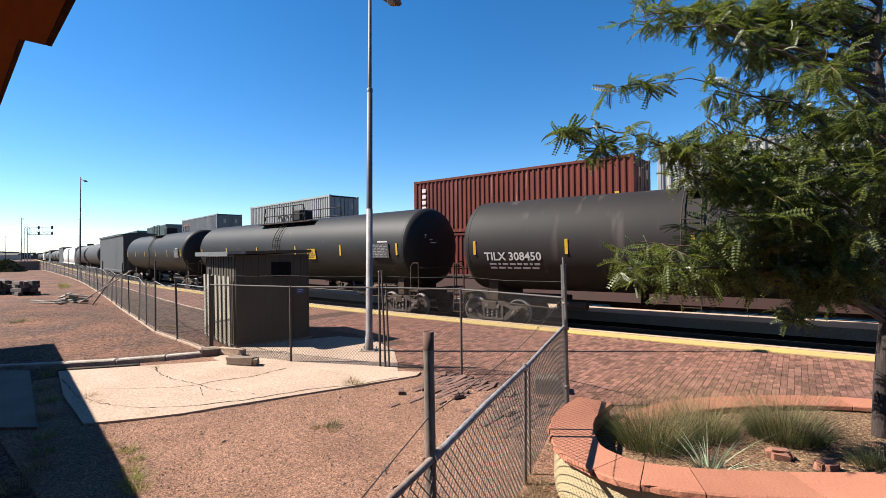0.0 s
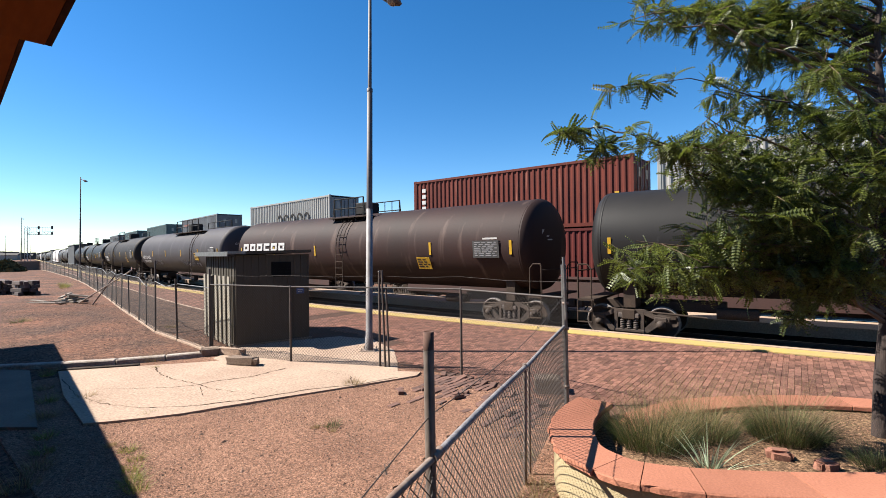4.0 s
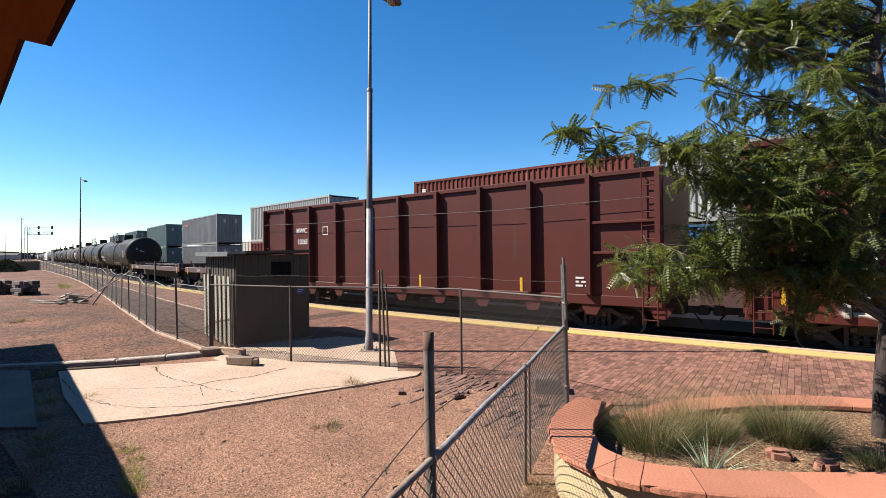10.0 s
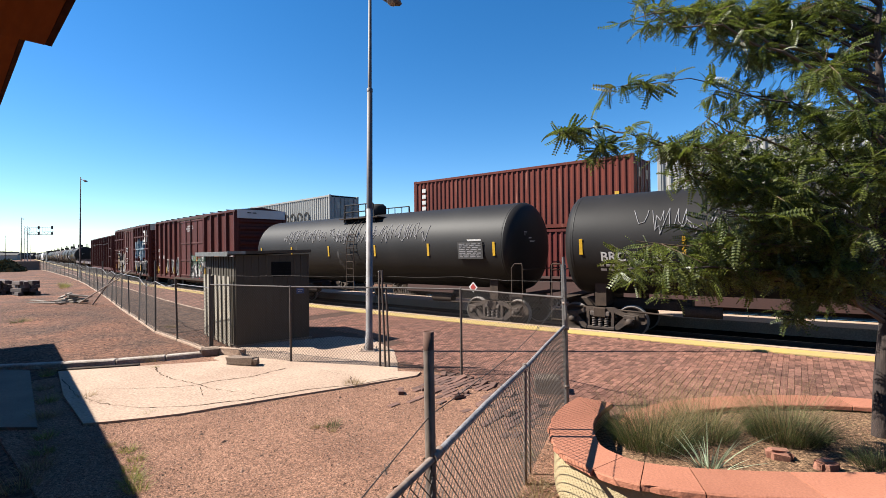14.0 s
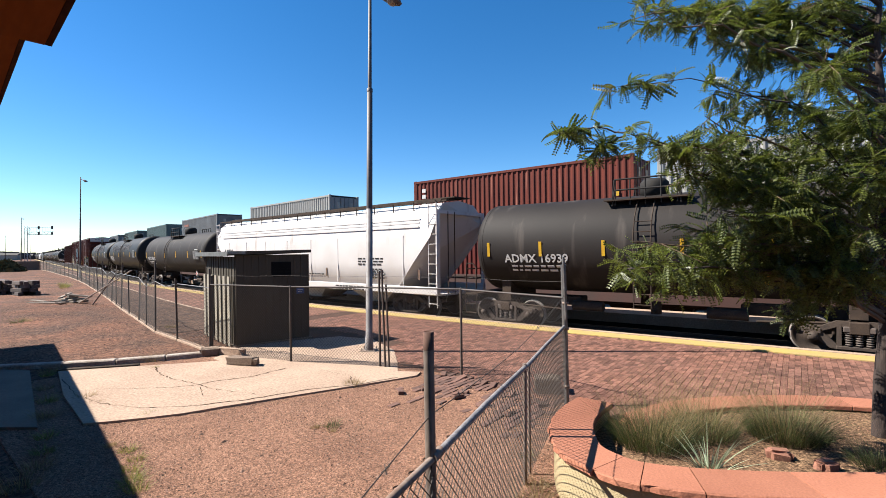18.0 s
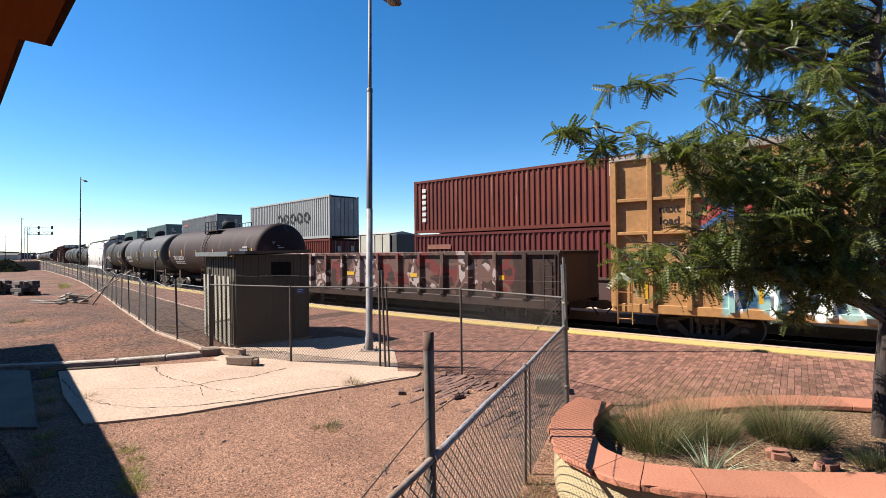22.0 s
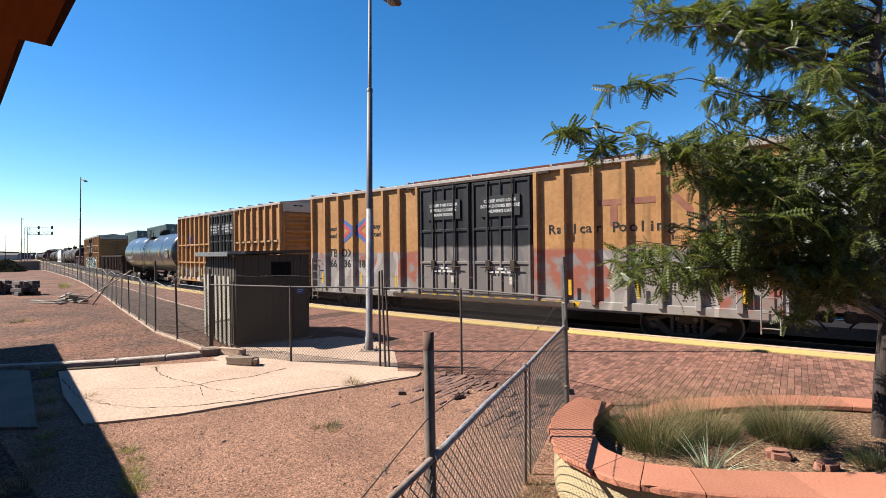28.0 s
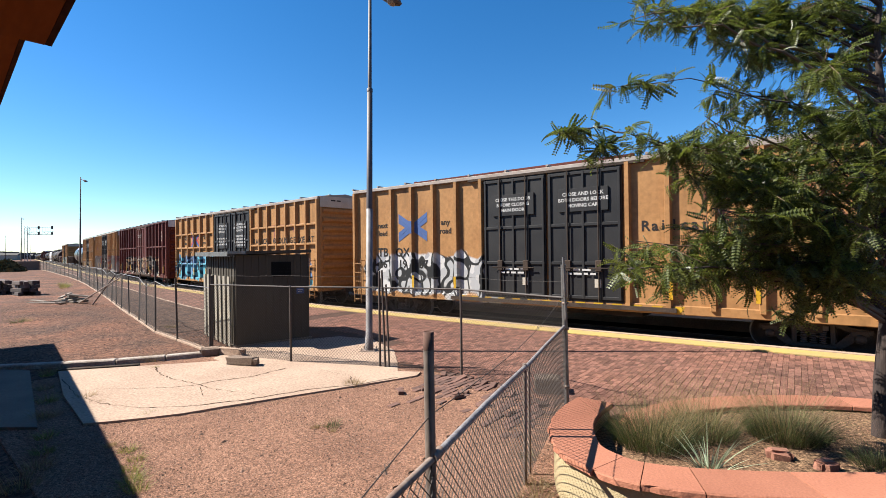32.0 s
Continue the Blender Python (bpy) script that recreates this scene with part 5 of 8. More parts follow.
tank_car(285.3, 300.8, "rust-brown tank car with white stencilled number", M["tank_brown"], "TILX 262529", radius=1.48, rack=1.3, dome="round", mark_x=2.6, marks=(("yellow", 1.6, 1.9), ("placard", 5.8, 1.4)))
g1, hg = gondola(301.95, 318.6, "low dark gondola with pale painted patches", P_GON, 2.62, 14)
for i in range(4):
    part("warning_label", Mesh().box(-6 + i * 3.9, -5.5 + i * 3.9, -1.512, -1.504, 1.65, 1.8), M["reflector"], g1)
pool_car(320.0, 339.3, "yellow box car with black doors and teal spray paint", P_TEAL, "TBOX", "663880", "RAILCAR POOLING EXPERTS", door_paint=P_TEAL_DOOR)
g2, hg = gondola(340.5, 356.6, "low rusty gondola with orange labels", M["rusty_steel"], 2.62, 14)
for i in range(6):
    part("warning_label", Mesh().box(-7.2 + i * 2.6, -6.7 + i * 2.6, -1.512, -1.504, 1.2, 1.36), M["reflector"], g2)
bars(g2, -6.6, 2.25, 2, 1.1, M["white_paint"], -1.514, 0, 0.22, 0.36)
tank_car(358.2, 375.8, "glossy new black tank car with white number", M["tank_new"], "TILX 251177", radius=1.5, rack=1.3, dome="round", mark_x=2.6, bands=4)
pool_car(377.0, 392.0, "yellow box car with black door and dusty white wash", P_FADED, "", "", rib=0.75, rails=(2.1, 3.3), spanish=False, door=(-0.11, 0.13))
pool_car(394.6, 413.2, "yellow box car half painted over in grey", P_GREY, "TBOX", "663618", rails=(), rib=0.9, spanish=False, door_paint=P_GREY_DOOR)
bn = box_car(415.0, 433.6, "oxide-red box car with cream spray paint", P_BN, M["maroon"], P_BN, 5.44, 1.05, (3.3,), (-0.06, 0.14), False, end_top=M["hopper_white"])
part("painted_name", Mesh().box(-0.72, -0.48, -0.003, 0.003, -0.17, 0.17).box(-0.34, -0.1, -0.003, 0.003, -0.17, 0.17).box(0.42, 0.66, -0.003, 0.003, -0.17, 0.17).box(0.8, 1.04, -0.003, 0.003, -0.17, 0.17), M["cream_paint"], bn).location = (-8.05, -1.508, 2.75)
writing("760", 0.42, (-8.45, -1.508, 2.2), M["cream_paint"], bn)
writing("871", 0.42, (-7.35, -1.508, 2.2), M["cream_paint"], bn)
bars(bn, -8.8, 1.75, 2, 0.7, M["cream_paint"], -1.508, 0, 0.06, 0.14)
for k, line in enumerate(("CLOSE AND LOCK DOORS", "BEFORE MOVING CAR")):
    writing(line, 0.14, (0.0, -1.596, 4.45 - 0.16 * k), M["white_paint"], bn)
part("round_emblem", Mesh().lathe([(0.0, 0.30), (0.0, 0.42)], 24, "y", (0, 0, 0), False).box(-0.3, 0.3, -0.003, 0.003, -0.06, 0.06).box(-0.06, 0.06, -0.003, 0.003, -0.3, 0.3), M["faded_cream"], bn, "round faded emblem with a cross").location = (7.41, -1.508, 4.15)
pool_car(435.8, 454.5, "yellow box car with sky-blue spray-painted lettering", P_BLUE, "TBOX", "663942", "RAILCAR POOLING EXPERTS")
pool_car(456.85, 475.2, "yellow box car with silver spray-painted lettering", P_CHROME, "TBOX", "661987", rails=(), rib=1.0, spanish=False, logo_red=False)


# ---------------------------------------------------------------- standing container train
def corrugated(length, height, mat, deep=0.05, pitch=0.278):
    """A wall of pressed sheet in x and z, facing -y."""
    n = int(length / pitch)
    p = length / n
    prof = []
    for i in range(n):
        x = -length / 2 + i * p
        prof += [(x, 0), (x + p * 0.26, 0), (x + p * 0.5, deep), (x + p * 0.76, deep)]
    prof.append((length / 2, 0))
    mb = Mesh()
    k = len(prof)
    mb.add([(x, y, 0) for x, y in prof] + [(x, y, height) for x, y in prof], [(i, i + 1, k + i + 1, k + i) for i in range(k - 1)])
    return mb


def container(name, label, paint, m, length=12.19, height=2.9, door_end=1, sign=None):
    c = thing("shipping_container", None, None, label, "container", "stacked shipping containers", at=m)
    w, h2 = 1.219, length / 2
    for y, r in ((-w + 0.02, 0), (w - 0.02, 180)):
        ob = part("side_wall", corrugated(length - 0.28, height - 0.3, paint), paint, c)
        ob.matrix_basis = pose(0, y, 0.17, 0, 0, r)
    for s in (-1, 1):
        ob = part("end_wall", corrugated(2 * w - 0.24, height - 0.3, paint), paint, c)
        ob.matrix_basis = pose(s * (h2 - 0.04), 0, 0.17, 0, 0, 90 * s)
        for y in (-1, 1):
            part("corner_post", Mesh().box(min(s * h2, s * (h2 - 0.15)), max(s * h2, s * (h2 - 0.15)), min(y * w, y * (w - 0.13)), max(y * w, y * (w - 0.13)), 0.12, height - 0.12, 0.01), paint, c)
            for z in (0, height - 0.118):
                part("corner_casting", Mesh().box(min(s * (h2 + 0.004), s * (h2 - 0.178)), max(s * (h2 + 0.004), s * (h2 - 0.178)), min(y * (w + 0.004), y * (w - 0.162)), max(y * (w + 0.004), y * (w - 0.162)), z, z + 0.118, 0.012), paint, c)
    for y in (-1, 1):
        part("bottom_rail", Mesh().box(-h2 + 0.15, h2 - 0.15, min(y * w, y * (w - 0.06)), max(y * w, y * (w - 0.06)), 0.02, 0.18), paint, c)
        part("top_rail", Mesh().box(-h2 + 0.15, h2 - 0.15, min(y * w, y * (w - 0.06)), max(y * w, y * (w - 0.06)), height - 0.14, height - 0.03), paint, c)
    part("roof", Mesh().box(-h2 + 0.1, h2 - 0.1, -w + 0.03, w - 0.03, height - 0.05, height - 0.02), paint, c)
    part("floor_frame", Mesh().box(-h2 + 0.1, h2 - 0.1, -w + 0.06, w - 0.06, 0.1, 0.16), M["under"], c)
    if door_end:
        s = door_end
        for y in (-0.55, 0.55):
            d = part("door", Mesh().box(min(s * (h2 + 0.01), s * (h2 - 0.05)), max(s * (h2 + 0.01), s * (h2 - 0.05)), y - 0.53, y + 0.53, 0.16, height - 0.16, 0.012), paint, c)
            b = Mesh()
            for k in (-0.25, 0.22):
                b.rod((s * (h2 + 0.03), y + k, 0.15), (s * (h2 + 0.03), y + k, height - 0.15), 0.02, 6)
                b.rod((s * (h2 + 0.05), y + k, 1.15), (s * (h2 + 0.05), y + k + 0.22, 1.12), 0.018, 5)
            part("lock_rod", b, M["galv"], d)
            part("stencil", Mesh().box(min(s * (h2 + 0.012), s * (h2 + 0.016)), max(s * (h2 + 0.012), s * (h2 + 0.016)), y - 0.05, y + 0.18, height - 0.9, height - 0.5), M["cream_paint"], d)
    if sign:
        sign(c, h2, w, height)
    return c


M["cont_red"] = material("oxide_red_container_paint", (0.185, 0.040, 0.025), 0.55, second=(0.13, 0.031, 0.022), scale=0.6, grain=0.12, spec=0.15, streak=((0.30, 0.12, 0.085), (3, 1, 0.25), 0.63))
M["cont_red2"] = material("dark_red_container_paint", (0.15, 0.030, 0.026), 0.55, second=(0.11, 0.026, 0.022), scale=0.6, grain=0.12, spec=0.15, streak=((0.26, 0.10, 0.08), (3, 1, 0.25), 0.64))
M["cont_grey"] = material("pale_grey_container_paint", (0.42, 0.41, 0.38), 0.55, second=(0.34, 0.32, 0.29), scale=0.7, grain=0.1, streak=((0.28, 0.20, 0.13), (3, 1, 0.25), 0.65))
M["cont_dull"] = material("dull_grey_container_paint", (0.25, 0.25, 0.25), 0.55, second=(0.20, 0.19, 0.18), scale=0.7, streak=((0.18, 0.13, 0.1), (3, 1, 0.25), 0.64))
M["cont_green"] = material("grey_green_container_paint", (0.13, 0.19, 0.18), 0.55, second=(0.10, 0.14, 0.13), scale=0.7)
M["cont_blue"] = material("blue_container_paint", (0.02, 0.13, 0.36), 0.5, second=(0.02, 0.10, 0.27), scale=0.7)


def stacked_name(c, h2, w, height):
    """A white name down the side, drawn as plain blocks one under another."""
    mb = Mesh()
    for i in range(6):
        z = height - 0.55 - i * 0.33
        mb.box(-h2 + 0.62, -h2 + 0.88, -w - 0.004, -w + 0.012, z - 0.14, z + 0.07)
    part("painted_name", mb, M["white_paint"], c, "white block lettering one under another")
    lb = Mesh()
    for i in range(2):
        lb.box(h2 - 0.80, h2 - 0.62, -w - 0.004, -w + 0.012, 0.75 + i * 0.5, 0.95 + i * 0.5)
    part("painted_label", lb, M["reflector"], c)


def wide_name(c, h2, w, height):
    mb = Mesh()
    for i in range(5):
        x = -0.9 + i * 1.0
        mb.lathe([(0.0, 0.25), (0.0, 0.40)], 16, "y", (x, -w - 0.002, height * 0.53), False)
    part("painted_name", mb, M["dark_paint"], c, "dark rounded lettering across the side")


def small_name(c, h2, w, height):
    part("painted_name", Mesh().box(-h2 + 1.0, -h2 + 2.6, -w - 0.004, -w + 0.012, height - 0.85, height - 0.6), M["sign_faded"], c, "small dark red lettering")


def well_car(s0, s1):
    """The low well car that carries two stacked containers."""
    half = (s1 - s0) / 2 + 1.9
    c = thing("well_car", None, None, "low rust-brown well car under stacked containers", "well car", "standing container train", at=car_pose((s0 + s1) / 2, half, BACK))
    for y in (-1, 1):
        part("side_sill", Mesh().box(-half + 1.6, half - 1.6, y * 1.42 - 0.06, y * 1.42 + 0.06, 0.45, 1.42, 0.02).box(-half + 1.5, half - 1.5, y * 1.44 - 0.11, y * 1.44 + 0.11, 1.36, 1.46), M["brown_steel"], c)
    for s in (-1, 1):
        part("end_platform", Mesh().box(min(s * half, s * (half - 1.7)), max(s * half, s * (half - 1.7)), -1.3, 1.3, 1.0, 1.2, 0.03).box(min(s * half, s * (half - 1.4)), max(s * half, s * (half - 1.4)), -0.4, 0.4, 1.2, 1.5, 0.05), M["brown_steel"], c)
        part("brake_stand", Mesh().rod((s * (half - 0.4), -0.9, 1.2), (s * (half - 0.4), -0.9, 1.9), 0.03).box(s * (half - 0.4) - 0.25, s * (half - 0.4) + 0.25, -1.1, -0.7, 1.5, 1.62), M["under"], c)
    part("well_floor", Mesh().box(-half + 1.7, half - 1.7, -1.36, 1.36, 0.32, 0.42), M["under"], c)
    running_gear(c, half + 0.2, 1.3)
    return c


def stack(s0, low, high, low_paint, high_paint, low_sign=None, high_sign=None, h1=2.66, h2=2.98, length=12.19):
    sm = s0 + length / 2
    base = car_pose(sm, length / 2, BACK + 0.05)
    well_car(s0, s0 + length)
    z = 0.98
    container("low", low, low_paint, base @ pose(0, 0, z), length, h1, 1, low_sign)
    container("high", high, high_paint, base @ pose(0, 0, z + h1 + 0.03), length, h2, 1, high_sign)


stack(-19.05, "dark red corrugated container with white lettering", "oxide-red corrugated container with white lettering", M["cont_red2"], M["cont_red"], small_name, stacked_name)
stack(-39.2, "oxide-red corrugated container on a well car", "pale grey container with dark rounded lettering", M["cont_red"], M["cont_grey"], None, wide_name)
stack(-59.3, "grey corrugated container on a well car", "dull grey container with small red lettering", M["cont_dull"], M["cont_dull"], None, small_name)
stack(-79.0, "grey-green corrugated container on a well car", "grey-green corrugated container stacked high", M["cont_green"], M["cont_green"])
stack(-99.0, "dull grey corrugated container on a well car", "dull grey corrugated container stacked high", M["cont_dull"], M["cont_green"])
stack(-119.0, "grey corrugated container on a well car", "dull grey corrugated container stacked high", M["cont_dull"], M["cont_dull"])
def big_blue_name(c, h2, w, height):
    """Large blue name on the pale side, drawn as plain blocks."""
    mb = Mesh()
    for i in range(4):
        x = 0.9 + i * 1.15
        mb.box(x, x + 0.28, -w - 0.004, -w + 0.012, 0.55, 1.65).box(x + 0.34, x + 0.85, -w - 0.004, -w + 0.012, 1.3 - 0.35 * (i % 2), 1.65 - 0.35 * (i % 2))
    part("painted_name", mb, M["name_blue"], c, "large bright blue lettering")


M["name_blue"] = material("bright_blue_lettering", (0.03, 0.22, 0.62), 0.5, second=(0.03, 0.18, 0.5), scale=2)
A0 = -6.05
a_mid = car_pose(A0 + 6.095, 6.095, BACK + 0.05)
well_car(A0, A0 + 12.19)
container("low", "short blue corrugated container standing in the yard", M["cont_blue"], car_pose(-4.35, 3.03, 10.2) @ pose(0, 0, 0.9), 6.06, 2.9, 0)
container("low", "pale grey corrugated container on a well car", M["cont_grey"], a_mid @ pose(1.0, 0, 0.98), 10.0, 2.66, 1)
container("high", "pale grey container with large blue lettering", M["cont_grey"], a_mid @ pose(0, 0, 3.67), 12.19, 2.98, 1, big_blue_name)
stack(8.6, "pale grey corrugated container on a well car", "bright blue corrugated container stacked high", M["cont_grey"], M["cont_blue"])


# ---------------------------------------------------------------- far things
M["reefer"] = material("dusty_white_reefer_paint", (0.55, 0.52, 0.44), 0.55, second=(0.45, 0.41, 0.33), scale=0.8, streak=((0.34, 0.27, 0.19), (2, 1, 0.25), 0.64))
M["galv_far"] = material("weathered_galvanised_frame", (0.62, 0.62, 0.62), 0.6, 0.0)
M["brush"] = material("dry_desert_brush", (0.10, 0.10, 0.045), 0.9, second=(0.20, 0.16, 0.07), scale=3, per_island=0.35, spec=0.2)
M["far_dark"] = material("distant_dark_trees_and_sheds", (0.055, 0.055, 0.05), 0.9, second=(0.10, 0.085, 0.075), scale=0.1)


def reefer(s0, s1, off):
    half = (s1 - s0) / 2
    c = thing("refrigerator_car", None, None, "dusty white refrigerator car standing in the yard", "box car", at=car_pose((s0 + s1) / 2, half, off))
    part("body", Mesh().box(-half, half, -1.5, 1.5, 1.0, 4.35), M["reefer"], c)
    part("roof", Mesh().add([(x, y, z) for x in (-half, half) for y, z in ((-1.55, 4.35), (0, 4.6), (1.55, 4.35))], [(0, 1, 4, 3), (1, 2, 5, 4), (0, 2, 1), (3, 4, 5), (0, 3, 5, 2)]), M["reefer"], c)
    n = int(2 * half / 1.1)
    for i in range(n + 1):
        x = -half + 2 * half * i / n
        part("side_post", Mesh().box(x - 0.05, x + 0.05, -1.56, -1.5, 1.0, 4.3), M["reefer"], c)
    part("door", Mesh().box(-1.4, 1.4, -1.6, -1.52, 1.1, 4.1, 0.03), M["reefer"], c)
    part("machinery_end", Mesh().box(half, half + 0.9, -1.4, 1.4, 1.2, 4.3, 0.05).box(half + 0.9, half + 1.0, -1.1, 1.1, 1.6, 2.6), M["box_black"], c)
    running_gear(c, half + 0.8, 2.4)
    return c


reefer(-47.5, -31.6, 16.0)
reefer(-66.0, -50.0, 16.0)
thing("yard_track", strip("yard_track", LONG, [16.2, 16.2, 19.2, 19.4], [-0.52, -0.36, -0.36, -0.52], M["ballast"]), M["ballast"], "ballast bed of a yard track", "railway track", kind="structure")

gan = thing("signal_bridge", None, None, "galvanised cantilever signal bridge over the tracks", "signal", at=pose(-222.2, 34.1, -0.5, 0, 0, 40.3))
gp = Mesh()
for x in (-0.6, 0.6):
    for y in (-0.6, 0.6):
        gp.rod((x, y, 0), (x * 0.8, y * 0.8, 13.2), 0.07, 5)
for i in range(11):
    z = 0.6 + i * 1.2
    s = 1 if i % 2 else -1
    gp.rod((-0.6 * s, -0.6, z), (0.6 * s, -0.6, z + 1.2), 0.035, 4).rod((-0.6 * s, 0.6, z), (0.6 * s, 0.6, z + 1.2), 0.035, 4)
part("mast", gp, M["galv_far"], gan)
ga = Mesh()
for z in (10.7, 11.6, 13.2):
    ga.rod((-0.5, -0.4, z), (9.6, -0.4, z), 0.07, 5)
for i in range(9):
    s = i % 2
    ga.rod((0.2 + i, -0.4, 10.7 if s else 11.6), (1.2 + i, -0.4, 11.6 if s else 10.7), 0.05, 4).rod((0.7 + i, -0.4, 11.6), (0.7 + i, -0.4, 13.2), 0.03, 4)
part("boom", ga, M["galv_far"], gan)
for x in (4.6, 9.3):
    for z in (10.4, 12.4):
        part("signal_head", Mesh().box(x - 0.27, x + 0.27, -0.8, -0.4, z + 0.1, z + 1.3, 0.08), M["box_black"], gan, "black signal head")


def far_row():
    rnd = random.Random(5)
    for k, (x0, y0, wd, h, nm, lab, cat) in enumerate(((-560, 62, 30, 5.0, "shed_building", "low dark railway shed at the horizon", "building"), (-600, 100, 40, 4.0, "shed_building", "low dark railway shed at the horizon", "building"),
                                                       (-470, 60, 16, 4.2, "shed_building", "low pale shed near the horizon", "building"))):
        b = thing(nm, None, None, lab, cat, at=pose(x0, y0, -0.5, 0, 0, 25 + 20 * k))
        part("wall", Mesh().box(-wd / 2, wd / 2, -5, 5, 0, h), M["far_dark"] if k < 2 else M["reefer"], b)
        part("roof", Mesh().add([(x, y, z) for x in (-wd / 2 - 0.4, wd / 2 + 0.4) for y, z in ((-5.4, h), (0, h + 1.6), (5.4, h))], [(0, 1, 4, 3), (1, 2, 5, 4), (0, 2, 1), (3, 4, 5), (0, 3, 5, 2)]), M["far_dark"], b)
    # a dark line of trees and low hills closes the view down the line
    vs, fs = [], []
    for i in range(1100):
        a = radians(rnd.uniform(150, 186))
        d = rnd.uniform(560, 760)
        hgt = (6.0 + 5.5 * noise.noise(Vector((a * 22, 1.7, 0))) ** 2 * 4) * rnd.uniform(0.4, 1.2)
        c = Vector((math.cos(a) * d, math.sin(a) * d, -0.5))
        t = Vector((-math.sin(a), math.cos(a), 0)) * rnd.uniform(3, 8)
        n = len(vs)
        vs += [tuple(c - t), tuple(c + t), tuple(c + t * 0.6 + Vector((0, 0, hgt))), tuple(c - t * 0.5 + Vector((0, 0, hgt * rnd.uniform(0.7, 1.1))))]
        fs.append((n, n + 1, n + 2, n + 3))
    tagged(new("tree_line", quads("tree_line", vs, fs, M["far_dark"])), "dark distant line of trees at the horizon", "trees", kind="stuff")
    # scrub along the horizon
    vs, fs = [], []
    for i in range(260):
        x, y = rnd.uniform(-800, -180), rnd.uniform(-60, 16)
        if rnd.random() < 0.5:
            x, y = rnd.uniform(-500, 200), rnd.uniform(230, 420)
        r = rnd.uniform(0.8, 2.6)
        for j in range(16):
            a, b = rnd.uniform(0, 6.3), rnd.uniform(0.1, 1)
            c = Vector((x + math.cos(a) * r * rnd.random(), y + math.sin(a) * r * rnd.random(), -0.4 + r * 0.9 * rnd.random()))
            u = Vector((rnd.gauss(0, 1), rnd.gauss(0, 1), rnd.gauss(0, 1))) * r * 0.25
            v = Vector((rnd.gauss(0, 1), rnd.gauss(0, 1), rnd.gauss(0, 1))) * r * 0.25
            n = len(vs)
            vs += [tuple(c - u), tuple(c + v), tuple(c + u), tuple(c - v)]
            fs.append((n, n + 1, n + 2, n + 3))
    tagged(new("desert_scrub", quads("desert_scrub", vs, fs, M["far_dark"])), "dark low scrub along the horizon", "scrub", kind="stuff")


far_row()


def pole(x, y, h, name="utility_pole"):
    p = thing(name, None, None, "thin wooden utility pole in the distance", "pole", "utility poles", at=pose(x, y, -0.5))
    part("shaft", Mesh().rod((0, 0, 0), (0, 0, h), 0.16, 6, 0.1), M["tie"], p)
    part("cross_arm", Mesh().box(-1.2, 1.2, -0.08, 0.08, h - 1.0, h - 0.8), M["tie"], p)


for x, y, h in ((-330, 42, 14), (-400, 40, 12), (-120, 120, 9), (-96, 118, 9), (-150, 128, 9)):
    pole(x, y, h)


# ---------------------------------------------------------------- lamp posts
M["lamp_white"] = material("peeling_white_lamp_paint", (0.42, 0.40, 0.40), 0.6, second=(0.13, 0.10, 0.09), scale=6, amount=0.35, grain=0.2, grain_scale=20, stretch=(1, 1, 0.4))
M["lamp_dark"] = material("brown_weathered_lamp_pole", (0.06, 0.043, 0.042), 0.6, 0.1, second=(0.14, 0.115, 0.115), scale=9, amount=0.35, stretch=(1, 1, 0.35))
M["lamp_glass"] = material("dusty_lamp_lens", (0.45, 0.36, 0.26), 0.3)


